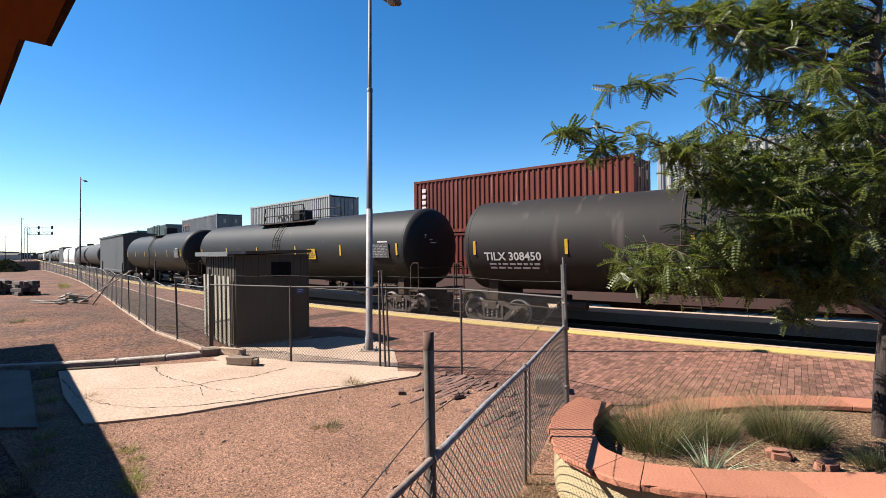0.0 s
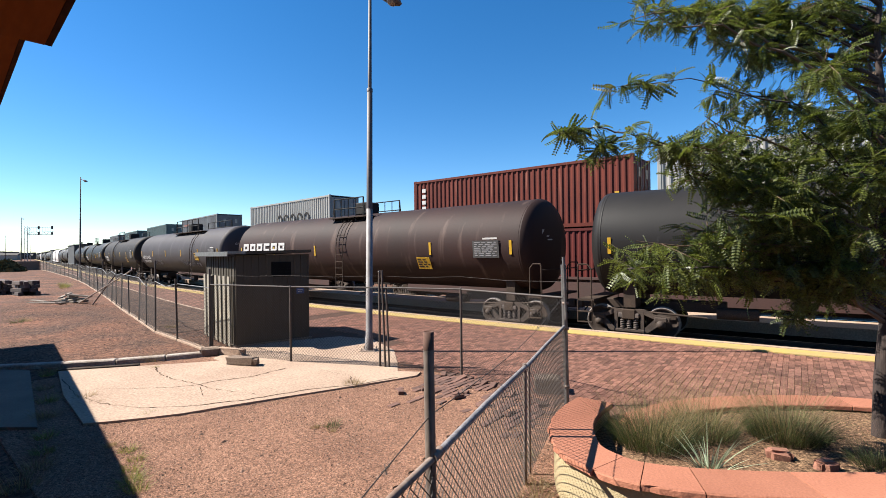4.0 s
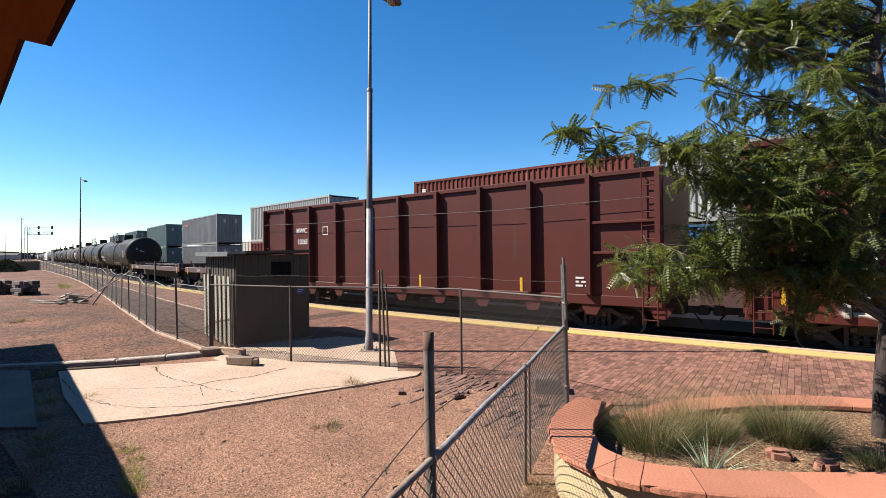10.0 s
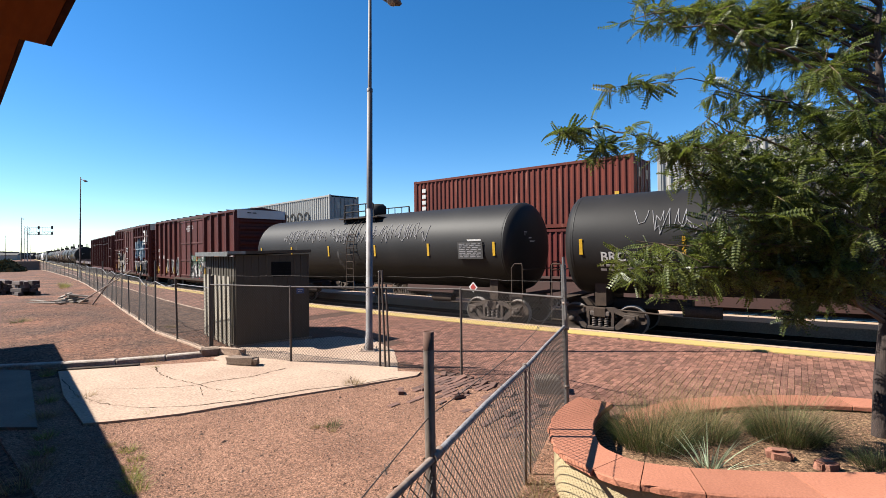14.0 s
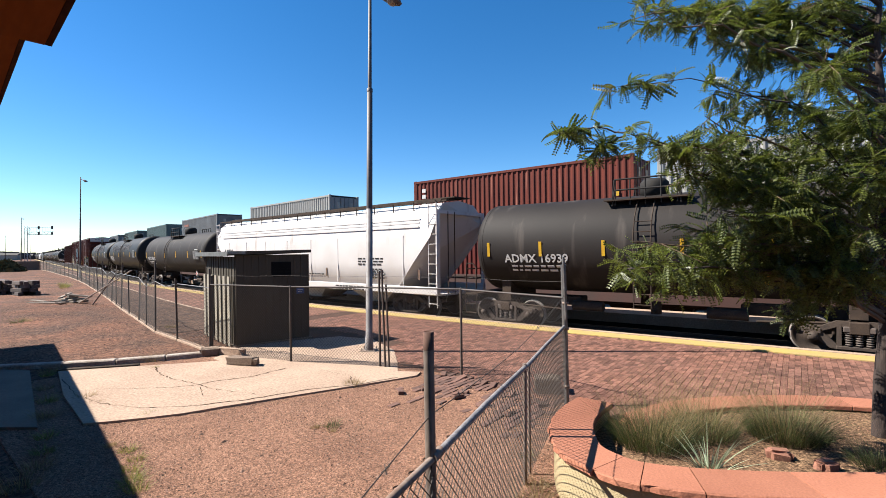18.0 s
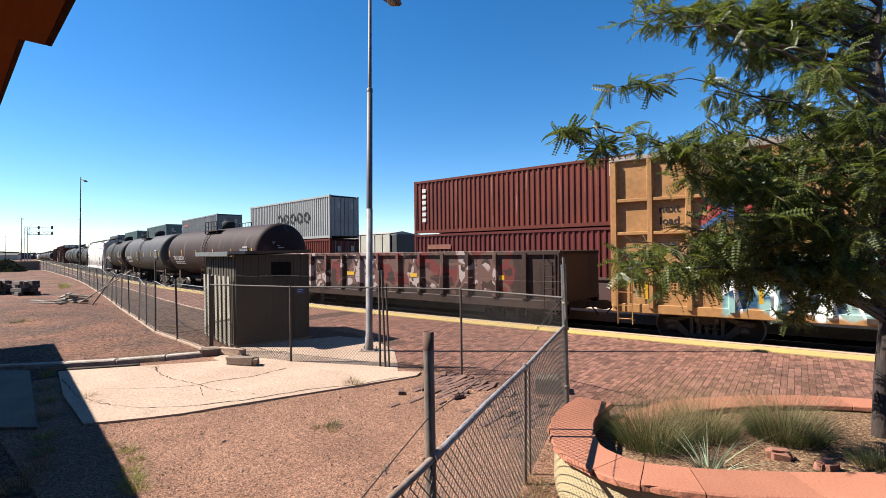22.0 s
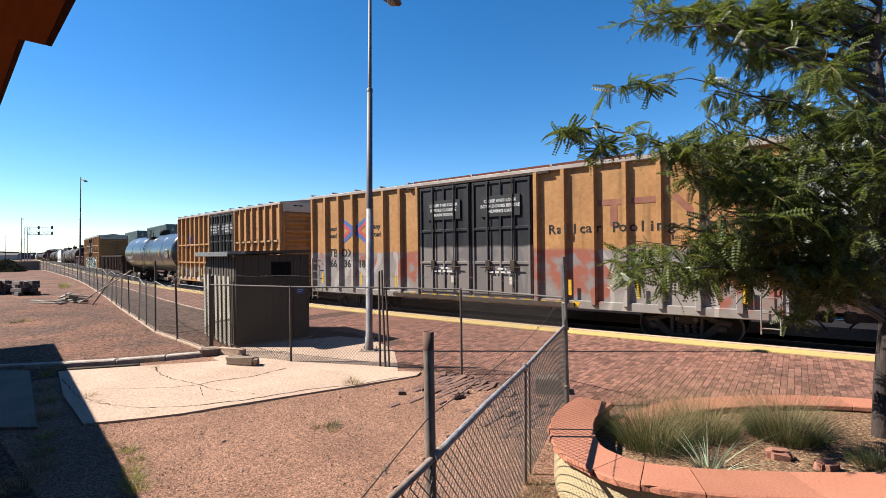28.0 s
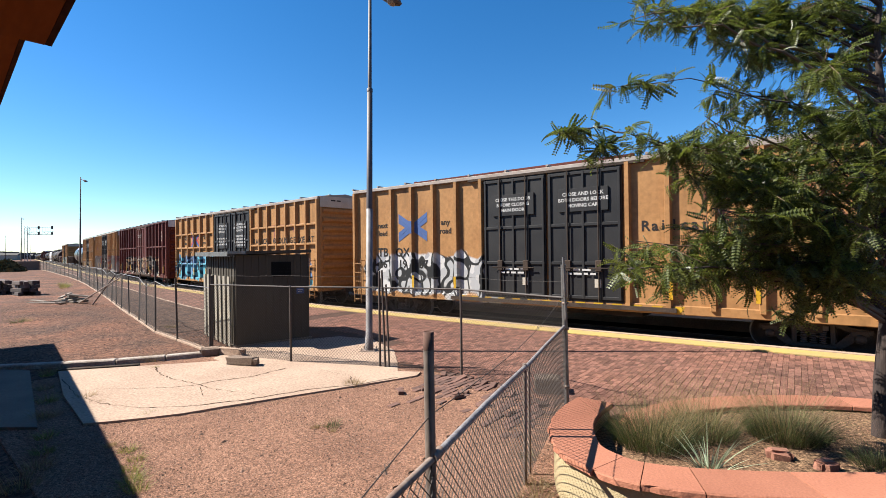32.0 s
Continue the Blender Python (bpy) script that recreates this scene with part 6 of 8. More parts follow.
def lamp_post(x, y, base=3.5, step=6.4, top=9.05, label="tall street lamp with peeling white paint", thick=1.0):
    p = thing("street_lamp", None, None, label, "street lamp", "platform lamps", at=pose(x, y, 0, 0, 0, 38) @ pose(0, 0, 0, 0, 0.75))
    k = thick
    part("base_section", Mesh().lathe([(0.0, 0.11 * k), (0.35, 0.10 * k), (0.37, 0.085 * k), (base, 0.08 * k), (base + 0.02, 0.0)], 16, "z"), M["lamp_white"], p, "white painted pole foot")
    part("middle_section", Mesh().lathe([(base, 0.075 * k), (step, 0.068 * k), (step + 0.03, 0.0)], 14, "z"), M["lamp_dark"] if k == 1 else M["dark_post"], p)
    part("upper_section", Mesh().lathe([(step, 0.05 * k), (top, 0.038 * k), (top + 0.01, 0.0)], 12, "z"), M["lamp_dark"] if k == 1 else M["dark_post"], p)
    part("collar", Mesh().lathe([(step - 0.02, 0.074 * k), (step + 0.06, 0.074 * k), (step + 0.08, 0.05 * k)], 14, "z"), M["lamp_dark"], p)
    part("arm", Mesh().path([(0, 0, top - 0.3), (0.1, 0, top - 0.22), (0.28, 0, top - 0.3)], 0.03 * k, 8), M["lamp_dark"], p)
    hd = part("lamp_head", Mesh().lathe([(0.0, 0.03), (0.05, 0.09), (0.25, 0.15), (0.45, 0.15), (0.56, 0.10), (0.62, 0.0)], 14, "x"), M["lamp_dark"], p, "drooping cobra-head luminaire")
    hd.matrix_basis = pose(0.22, 0, top - 0.28, 0, 22, 0) @ Matrix.Diagonal((1, 1, 0.62, 1))
    ln = part("lens", Mesh().lathe([(-0.16, 0.0), (-0.13, 0.08), (-0.06, 0.13), (0.0, 0.14)], 14, "z"), M["lamp_glass"], hd)
    ln.location = (0.36, 0, -0.06)
    part("anchor_plate", Mesh().box(-0.2, 0.2, -0.2, 0.2, 0.0, 0.04, 0.008), M["rusty"], p)
    for a in (-1, 1):
        for b in (-1, 1):
            part("anchor_bolt", Mesh().rod((a * 0.15, b * 0.15, 0.04), (a * 0.15, b * 0.15, 0.1), 0.015, 6), M["rusty"], p)
    return p


lamp_post(-9.06, 7.80)
lamp_post(-65.4, 14.5, 1.0, 6.5, 11.2, "slim dark street lamp beside the far fence", 1.25)
lamp_post(-177, 25.8, 1.0, 7.5, 13.4, "dark street lamp far down the line", 1.9)


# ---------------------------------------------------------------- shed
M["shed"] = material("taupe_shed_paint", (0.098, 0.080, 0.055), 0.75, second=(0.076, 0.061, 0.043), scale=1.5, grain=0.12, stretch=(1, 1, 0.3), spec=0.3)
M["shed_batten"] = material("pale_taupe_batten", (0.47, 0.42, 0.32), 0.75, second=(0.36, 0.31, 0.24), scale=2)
M["vent_dark"] = material("black_vent", (0.012, 0.012, 0.012), 0.8, spec=0.1)
M["brown_concrete"] = material("brown_rough_concrete", (0.34, 0.25, 0.19), 0.9, second=(0.24, 0.17, 0.125), scale=6, grain=0.3, bump=0.6, bump_scale=50, spec=0.2)
shed = thing("shed", None, None, "small taupe board-and-batten shed with flat roof", "shed", at=pose(-12.13, 5.97, 0, 0, 0, 80))
SW, SD = 2.0, 2.9
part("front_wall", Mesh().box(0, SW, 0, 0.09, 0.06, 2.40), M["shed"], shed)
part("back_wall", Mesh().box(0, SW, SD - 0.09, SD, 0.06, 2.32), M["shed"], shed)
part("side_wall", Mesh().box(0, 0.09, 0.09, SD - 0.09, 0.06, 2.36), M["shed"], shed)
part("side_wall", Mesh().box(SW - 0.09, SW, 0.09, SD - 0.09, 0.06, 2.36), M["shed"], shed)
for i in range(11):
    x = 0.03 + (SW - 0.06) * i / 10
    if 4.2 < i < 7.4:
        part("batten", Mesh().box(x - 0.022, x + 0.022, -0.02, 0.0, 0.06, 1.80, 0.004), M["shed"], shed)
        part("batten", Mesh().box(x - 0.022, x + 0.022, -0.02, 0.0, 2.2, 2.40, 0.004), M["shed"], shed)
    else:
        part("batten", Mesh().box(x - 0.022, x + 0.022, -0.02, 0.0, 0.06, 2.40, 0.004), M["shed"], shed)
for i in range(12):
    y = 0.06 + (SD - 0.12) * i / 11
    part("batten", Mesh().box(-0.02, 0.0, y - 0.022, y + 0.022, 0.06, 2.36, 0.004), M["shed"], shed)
slat = Mesh().box(-0.10, 0.10, -0.011, 0.011, 0, 1.80, 0.004).data("loose_slat", M["shed_batten"])
for i in range(7):
    ob = part("loose_slat", slat, None, shed, "pale wooden slat leaning on the wall")
    ob.matrix_basis = pose(-0.11, 0.18 + i * 0.40, 0.04, 0, 2.0, 90)
rf = Mesh().add([(-0.22, -0.16, 2.42), (SW + 0.02, -0.12, 2.45), (SW + 0.02, SD + 0.1, 2.40), (-0.22, SD + 0.3, 2.36), (-0.22, -0.16, 2.49), (SW + 0.02, -0.12, 2.53), (SW + 0.02, SD + 0.1, 2.48), (-0.22, SD + 0.3, 2.43)],
                [(0, 1, 2, 3), (4, 5, 6, 7), (0, 1, 5, 4), (1, 2, 6, 5), (2, 3, 7, 6), (3, 0, 4, 7)])
part("roof", rf, M["shed"], shed)
part("roof_edging", Mesh().box(-0.24, 0.20, -0.185, -0.162, 2.42, 2.50).box(-0.245, -0.222, -0.16, SD + 0.3, 2.37, 2.49), M["galv"], shed, "bright metal drip edge")
vent = part("vent", Mesh().box(0.93, 1.47, -0.03, 0.0, 1.80, 2.20, 0.005), M["vent_dark"], shed, "dark louvred vent")
for i in range(5):
    part("louvre", Mesh().box(0.96, 1.44, -0.045, -0.03, 1.83 + i * 0.075, 1.86 + i * 0.075), M["vent_dark"], vent)
sg = part("notice", Mesh().box(1.62, 1.84, -0.03, -0.022, 1.30, 1.46), M["sign_blue"], shed, "small blue notice plate")
part("notice_text", Mesh().box(1.65, 1.81, -0.034, -0.03, 1.40, 1.42).box(1.65, 1.78, -0.034, -0.03, 1.35, 1.37), M["white_paint"], sg)
part("plinth", Mesh().box(-0.06, SW + 0.06, -0.06, SD + 0.06, -0.01, 0.06), M["grey_concrete"], shed)


# ---------------------------------------------------------------- slabs, kerbs, ground clutter
slab = thing("concrete_slab", Mesh().slab([(-10.35, 2.05), (-8.36, 1.88), (-8.15, 2.19), (-7.92, 2.56), (-7.70, 2.98), (-7.56, 3.47), (-7.12, 4.73), (-6.60, 6.25), (-6.45, 6.75), (-6.58, 7.0), (-7.0, 6.75), (-8.4, 6.25), (-9.7, 5.5), (-10.85, 4.93), (-11.65, 3.77), (-12.59, 2.41)], -0.06, 0.035), M["concrete"], "cracked pale concrete slab lit by the sun", "slab")
crack_mat = material("crack_dirt", (0.10, 0.06, 0.04), 0.95, spec=0.1)


def crack(pts, width=0.02):
    rnd = random.Random(len(pts) * 7 + round(pts[0][0] * 10))
    mb = Mesh()
    fine = []
    for (x0, y0), (x1, y1) in zip(pts, pts[1:]):
        for i in range(8):
            t = i / 8
            fine.append((x0 + (x1 - x0) * t + rnd.gauss(0, 0.012), y0 + (y1 - y0) * t + rnd.gauss(0, 0.012)))
    fine.append(pts[-1])
    n = len(fine)
    vs = []
    for x, y in fine:
        w = width * rnd.uniform(0.3, 1.0)
        vs += [(x - w, y - w * 0.4, 0.0395), (x + w, y + w * 0.4, 0.0395)]
    mb.add(vs, [(2 * i, 2 * i + 1, 2 * i + 3, 2 * i + 2) for i in range(n - 1)])
    return part("crack", mb, crack_mat, slab)


crack([(-11.34, 3.81), (-10.56, 3.64), (-9.99, 3.65), (-9.45, 3.77), (-8.74, 3.81), (-8.22, 3.99), (-7.61, 4.22)], 0.026)
crack([(-10.39, 2.47), (-9.76, 3.01), (-9.36, 3.41), (-9.15, 3.76), (-9.16, 4.09), (-8.92, 4.70), (-9.01, 5.48)], 0.014)
crack([(-8.33, 5.83), (-7.43, 5.91), (-6.95, 5.58)], 0.014)
crack([(-8.96, 3.73), (-8.33, 3.54)], 0.010)
crack([(-11.73, 2.30), (-10.10, 2.18), (-9.24, 2.32), (-8.53, 2.63), (-8.02, 3.10), (-7.58, 3.89), (-7.30, 4.85), (-6.86, 5.60), (-6.62, 6.40)], 0.022)
thing("shed_pad", Mesh().slab([(-11.3, 5.02), (-10.85, 4.97), (-9.7, 5.54), (-8.4, 6.29), (-7.02, 6.79), (-7.6, 7.35), (-8.6, 8.2), (-10.2, 8.9), (-11.3, 8.6), (-12.2, 6.3)], -0.06, 0.022), M["concrete"], "pale concrete apron beside the shed", "slab")
# darker concrete than the sunlit slab: part of the building's shade is colour
thing("concrete_slab", Mesh().slab([(-15.6, 0.1), (-10.3, 0.1), (-8.69, 1.43), (-13.12, 2.04), (-14.6, 1.1)], -0.05, 0.04), M["grey_concrete"], "concrete slab coloured darker for the shade of the building", "slab")
M["kerb_concrete"] = material("worn_pale_kerb_concrete", (0.60, 0.52, 0.45), 0.9, second=(0.40, 0.32, 0.26), scale=2.5, grain=0.3, grain_scale=30, bump=0.5, bump_scale=30, spec=0.2, speck=(20, 0.15))
kb = thing("kerb", None, None, "low worn concrete kerb across the dirt", "kerb")
KERB = [Vector(p) for p in ((-15.2, 0.35, 0), (-14.05, 1.50, 0), (-13.15, 2.62, 0), (-12.55, 3.45, 0), (-12.1, 4.30, 0), (-11.78, 5.05, 0))]
for a, b in zip(KERB, KERB[1:]):
    d = (b - a) * 0.992
    ob = part("kerb_stone", Mesh().box(0, d.length, -0.11, 0.11, -0.1, 0.11, 0.022), M["kerb_concrete"], kb)
    ob.matrix_basis = Matrix.Translation(a) @ pose(0, 0, 0, 0, 0, math.degrees(math.atan2(d.y, d.x)))
thing("timber_edging", Mesh().box(-0.75, 0.75, -0.05, 0.05, -0.02, 0.06, 0.01), M["tie"], "short old timber lying along the kerb", "timber", at=pose(-12.25, 3.05, 0, 0, 0, 57))


def rubble(name, at, size, mat, label, seed, rz=0.0):
    """A worn lump: a bevelled block with uneven corners."""
    rnd = random.Random(seed)
    bm_ = bmesh.new()
    bmesh.ops.create_cube(bm_, size=1.0)
    bmesh.ops.bevel(bm_, geom=bm_.edges[:], offset=0.2 if size[0] < 0.3 else 0.12, segments=3, affect="EDGES")
    for v in bm_.verts:
        v.co = Vector((v.co.x * size[0], v.co.y * size[1], (v.co.z + 0.48) * size[2])) + Vector([rnd.gauss(0, 0.045) * s for s in size])
    me = bpy.data.meshes.new(name)
    bm_.to_mesh(me)
    bm_.free()
    me.materials.append(mat)
    ob = new(name, me)
    ob.matrix_basis = pose(*at, 0, 0, rz)
    return tagged(ob, label, "rubble")


rubble("concrete_block", (-10.05, 5.10, 0.035), (0.78, 0.22, 0.17), M["brown_concrete"], "rough concrete block lying on the slab", 3, 25)
rubble("concrete_lump", (-11.75, 5.15, 0.0), (0.45, 0.3, 0.2), M["brown_concrete"], "broken concrete lump by the fence post", 4, 60)
rubble("concrete_lump", (-11.35, 5.45, 0.02), (0.8, 0.2, 0.17), M["concrete"], "broken concrete lump by the fence post", 5, 20)

# loose and sunken bricks inside the fence
M["loose_brick"] = material("dusty_old_brick", (0.20, 0.095, 0.068), 0.9, second=(0.14, 0.08, 0.06), scale=4, per_object=0.35, grain=0.25)
bk = Mesh().box(-0.1, 0.1, -0.049, 0.049, 0, 0.06, 0.006).data("loose_brick", M["loose_brick"])
rb_ = random.Random(11)
old_path = thing("brick_patch", None, None, "patch of sunken and loose old bricks in the dirt", "bricks")
for i in range(27):
    for j in range(12):
        x, y = -6.25 + i * 0.108, 4.9 + (j + 0.5 * (i % 2)) * 0.212
        x, y = x - (y - 6.2) * 0.07, y + (x + 4.8) * 0.07
        keep = (y - 5.0) / 1.9 + 0.25 * math.sin(3.1 * x) - 0.25 * abs(x + 4.7)
        if y > 7.45 + (x + 5.87) * -0.19 or x > -3.1 - (y - 6.9) * 0.32 - 0.45 or rb_.random() > keep:
            continue
        loose = rb_.random() < 0.16
        ob = part("brick", bk, None, old_path)
        ob.matrix_basis = pose(x, y, -0.05 + (rb_.uniform(0.02, 0.06) if loose else rb_.uniform(0.002, 0.014)),
                               rb_.gauss(0, 10) if loose else rb_.gauss(0, 2), rb_.gauss(0, 10) if loose else rb_.gauss(0, 2), 94 + (rb_.gauss(0, 40) if loose else rb_.gauss(0, 3)))
thing("utility_box", Mesh().box(-0.22, 0.22, -0.18, 0.18, 0, 0.26, 0.02), M["grey_concrete"], "small grey utility box on the ground by the fence", "box", at=pose(-4.02, 7.45, 0, 0, 0, 30))


def pebbles(name, n, x0, x1, y0, y1, lo, hi, mat, label, seed):
    rs = np.random.RandomState(seed)
    base = np.array([(1, 0, 0), (-1, 0, 0), (0, 1, 0), (0, -1, 0), (0, 0, 1), (0, 0, -0.4)], float)
    tri = np.array([(0, 2, 4), (2, 1, 4), (1, 3, 4), (3, 0, 4), (2, 0, 5), (1, 2, 5), (3, 1, 5), (0, 3, 5)])
    s = lo + (hi - lo) * rs.rand(n, 1, 1) ** 7
    jit = 1 + 0.5 * (rs.rand(n, 6, 1) - 0.5)
    an = rs.rand(n) * 6.283
    c, d = np.cos(an), np.sin(an)
    p = base[None] * jit * s * np.array([1, 0.75, 0.55])
    q = np.stack([p[..., 0] * c[:, None] - p[..., 1] * d[:, None], p[..., 0] * d[:, None] + p[..., 1] * c[:, None], p[..., 2]], -1)
    q += np.stack([x0 + (x1 - x0) * rs.rand(n), y0 + (y1 - y0) * rs.rand(n), np.full(n, 0.004)], -1)[:, None]
    ff = (tri[None] + 6 * np.arange(n)[:, None, None]).reshape(-1, 3)
    return tagged(new(name, quads(name, q.reshape(-1, 3), ff, mat)), label, "gravel", kind="stuff")


M["gravel_bed"] = material("dark_brown_gravel", (0.11, 0.07, 0.052), 0.95, second=(0.17, 0.10, 0.07), scale=1.2, grain=0.6, grain_scale=30, bump=1.0, bump_scale=30, spec=0.1, speck=(14, 0.6))
M["pebble"] = material("reddish_pebble", (0.34, 0.21, 0.15), 0.9, second=(0.22, 0.14, 0.105), scale=3, per_island=0.8, spec=0.2)
pebbles("gravel", 60000, -9.0, -1.6, 1.2, 7.2, 0.004, 0.02, M["pebble"], "fine reddish gravel scattered on the dirt", 1)
M["dark_gravel"] = material("grey_brown_gravel", (0.20, 0.125, 0.092), 0.9, second=(0.28, 0.165, 0.11), scale=3, per_island=0.85, spec=0.2)
pebbles("gravel", 40000, -32.0, -12.5, 0.5, 7.2, 0.008, 0.03, M["dark_gravel"], "reddish stones scattered on the dirt", 2)


def rough_dirt(name, x0, x1, y0, y1, step, seed, mat):
    """The uneven top of the dirt: a fine sheet of little lumps and hollows."""
    nx, ny = int((x1 - x0) / step) + 1, int((y1 - y0) / step) + 1
    rs = np.random.RandomState(seed)
    z = np.zeros((nx, ny))
    for cell, amp in ((1, 0.010), (3, 0.008), (14, 0.010)):
        g = rs.rand(nx // cell + 3, ny // cell + 3)
        i, j = np.arange(nx) / cell, np.arange(ny) / cell
        a, b = i.astype(int), j.astype(int)
        u, w = (i - a)[:, None], (j - b)[None]
        z += amp * (g[a][:, b] * (1 - u) * (1 - w) + g[a + 1][:, b] * u * (1 - w) + g[a][:, b + 1] * (1 - u) * w + g[a + 1][:, b + 1] * u * w)
    z[[0, -1]] = z[:, 0] = z[:, -1] = -0.02
    xs, ys = np.meshgrid(np.linspace(x0, x1, nx), np.linspace(y0, y1, ny), indexing="ij")
    k = np.arange(nx * ny).reshape(nx, ny)
    f = np.stack([k[:-1, :-1], k[1:, :-1], k[1:, 1:], k[:-1, 1:]], -1).reshape(-1, 4)
    ob = new(name, quads(name, np.stack([xs, ys, z - 0.010], -1).reshape(-1, 3), f, mat))
    return tagged(ob, "rough reddish dirt with small lumps and hollows", "ground", kind="structure")


rough_dirt("ground_dirt", -12.2, -2.2, 1.0, 7.3, 0.028, 5, M["dirt"])
rough_dirt("ground_dirt_yard", -34.0, -12.2, 0.5, 5.4, 0.05, 6, M["yard_dirt"])
pebbles("gravel", 260, -12.0, -1.8, 1.2, 6.8, 0.012, 0.05, M["pebble"], "larger stones lying on the dirt", 3)


# ---------------------------------------------------------------- fences
def wires(p0, p1, z0, z1, cell, r):
    """Chain link: two sets of slanting wires between two posts."""
    p0, p1 = Vector(p0), Vector(p1)
    d = p1 - p0
    ln = d.length
    d.normalize()
    nrm = Vector((-d.y, d.x, 0))
    h = z1 - z0
    mb = Mesh()
    k = int((ln + h) / cell)
    rnd = random.Random(round(ln * 1000))
    for sgn in (1, -1):
        for i in range(-int(h / cell) - 1, int(ln / cell) + 1):
            a, b = i * cell, i * cell + h
            t0, t1 = max(0.0, -a / h), min(1.0, (ln - a) / h)
            if t1 - t0 < 0.02:
                continue
            pts = []
            for t in (t0, t1):
                z = z0 + h * (t if sgn > 0 else 1 - t)
                w = nrm * (0.004 * sgn)
                pts.append(p0 + d * (a + h * t) + w + Vector((0, 0, z)))
            mb.rod(pts[0], pts[1], r, 3, cap=False, smooth=False)
    return mb


def fence(name, label, pts, post_h, mesh_h, rail_z, r_post, cell=0.072, wire_r=0.0026, rail=True, mat=None, top_wires=(), skip=()):
    f = thing(name, None, None, label, "fence")
    mat = mat or M["galv"]
    for i, (x, y) in enumerate(pts):
        hh = post_h[i] if isinstance(post_h, (list, tuple)) else post_h
        if hh:
            part("post", Mesh().rod((x, y, -0.05), (x, y, hh), r_post, 12).lathe([(hh, r_post * 1.12), (hh + 0.02, r_post * 1.12), (hh + 0.045, 0.0)], 12, "z", (x, y, 0)), M["dark_post"], f)
    for i in range(len(pts) - 1):
        a, b = (*pts[i], 0), (*pts[i + 1], 0)
        if i in skip:
            continue
        part("chain_link", wires(a, b, 0.03, mesh_h, cell, wire_r), M["wire"], f)
        if rail:
            part("top_rail", Mesh().rod((a[0], a[1], rail_z), (b[0], b[1], rail_z), 0.017, 10), mat, f)
        for z in top_wires:
            m = (Vector(a) + Vector(b)) / 2
            part("top_wire", Mesh().path([(a[0], a[1], z), (m.x, m.y, z - 0.03), (b[0], b[1], z)], 0.003, 4), M["wire"], f)
    return f


front = [(-12.05, 5.28), (-9.55, 5.95), (-7.62, 6.86), (-5.87, 7.42), (-3.42, 6.96)]
ff = fence("chain_link_fence", "weathered chain-link fence with a top rail between platform and yard", front, [2.05, 1.68, 2.0, 1.68, 0], 1.66, 1.68, 0.024, top_wires=(1.93,), mat=M["dull_rail"])
part("post", Mesh().rod((-7.50, 6.90, -0.05), (-7.56, 6.88, 2.05), 0.022, 10), M["dark_post"], ff)
part("post", Mesh().rod((-7.42, 6.94, -0.05), (-7.48, 6.92, 1.75), 0.02, 10), M["dark_post"], ff)
part("post", Mesh().rod((-12.12, 5.36, -0.05), (-12.12, 5.36, 1.9), 0.03, 10), M["dark_post"], ff)
part("gate_post", Mesh().rod((-3.42, 6.96, -0.05), (-3.45, 6.96, 2.20), 0.042, 14).rod((-3.40, 6.93, 1.35), (-3.44, 6.94, 2.32), 0.022, 10), M["galv"], ff, "thick grey gate post")
for z in (0.3, 1.2, 1.6):
    part("post_band", Mesh().lathe([(z - 0.02, 0.045), (z - 0.02, 0.05), (z + 0.02, 0.05), (z + 0.02, 0.045)], 14, "z", (-3.425, 6.96, 0)), M["rusty"], ff)

near = [(-3.42, 6.90), (-2.60, 4.33), (-1.85, 2.06), (-1.62, 1.2)]
nf = fence("chain_link_fence", "rusty chain-link fence with a bent pipe rail close by", near, 0, 1.19, 1.22, 0.024, 0.08, 0.0036, rail=False)
rail_pts = [(-3.42, 6.90, 1.24), (-3.05, 5.72, 1.22), (-2.62, 4.40, 1.20)]
part("top_rail", Mesh().path(rail_pts, 0.023, 12), M["scuffed_rail"], nf, "scuffed grey pipe rail")
part("top_rail", Mesh().path([(-2.60, 4.36, 1.215), (-2.2, 3.10, 1.225), (-1.87, 2.14, 1.235)], 0.024, 12), M["scuffed_rail"], nf, "scuffed grey pipe rail")
part("top_rail", Mesh().path([(-1.88, 2.12, 1.22), (-1.62, 1.2, 1.20)], 0.021, 12), M["rusty"], nf, "rusted pipe rail")
part("rail_sleeve", Mesh().rod((-1.885, 2.17, 1.235), (-1.86, 2.07, 1.225), 0.03, 12), M["rusty"], nf)
part("post", Mesh().rod((-1.87, 2.08, -0.05), (-1.89, 2.08, 1.93), 0.031, 14), M["pipe_post"], nf, "tall pipe post with a rusted open top")
part("post_top", Mesh().lathe([(1.90, 0.0), (1.90, 0.026), (1.955, 0.027), (1.955, 0.0325), (1.85, 0.032)], 14, "z", (-1.89, 2.08, 0)), M["rust_band"], nf, "rusted brown open pipe end")
part("post", Mesh().rod((-2.61, 4.34, -0.05), (-2.60, 4.34, 1.25), 0.022, 12), M["rusty"], nf)
part("post", Mesh().rod((-2.68, 4.56, -0.05), (-2.67, 4.54, 1.18), 0.016, 10), M["rusty"], nf)
bw = Mesh()
pa, pb = Vector((-3.43, 6.93, 1.72)), Vector((-1.88, 2.08, 1.47))
pc = Vector((-1.7, 1.2, 1.2))
bpts = [pa.lerp(pb, i / 14) + Vector((0, 0, -0.12 * math.sin(math.pi * i / 14))) for i in range(15)] + [pc]
bw.path(bpts, 0.0035, 5)
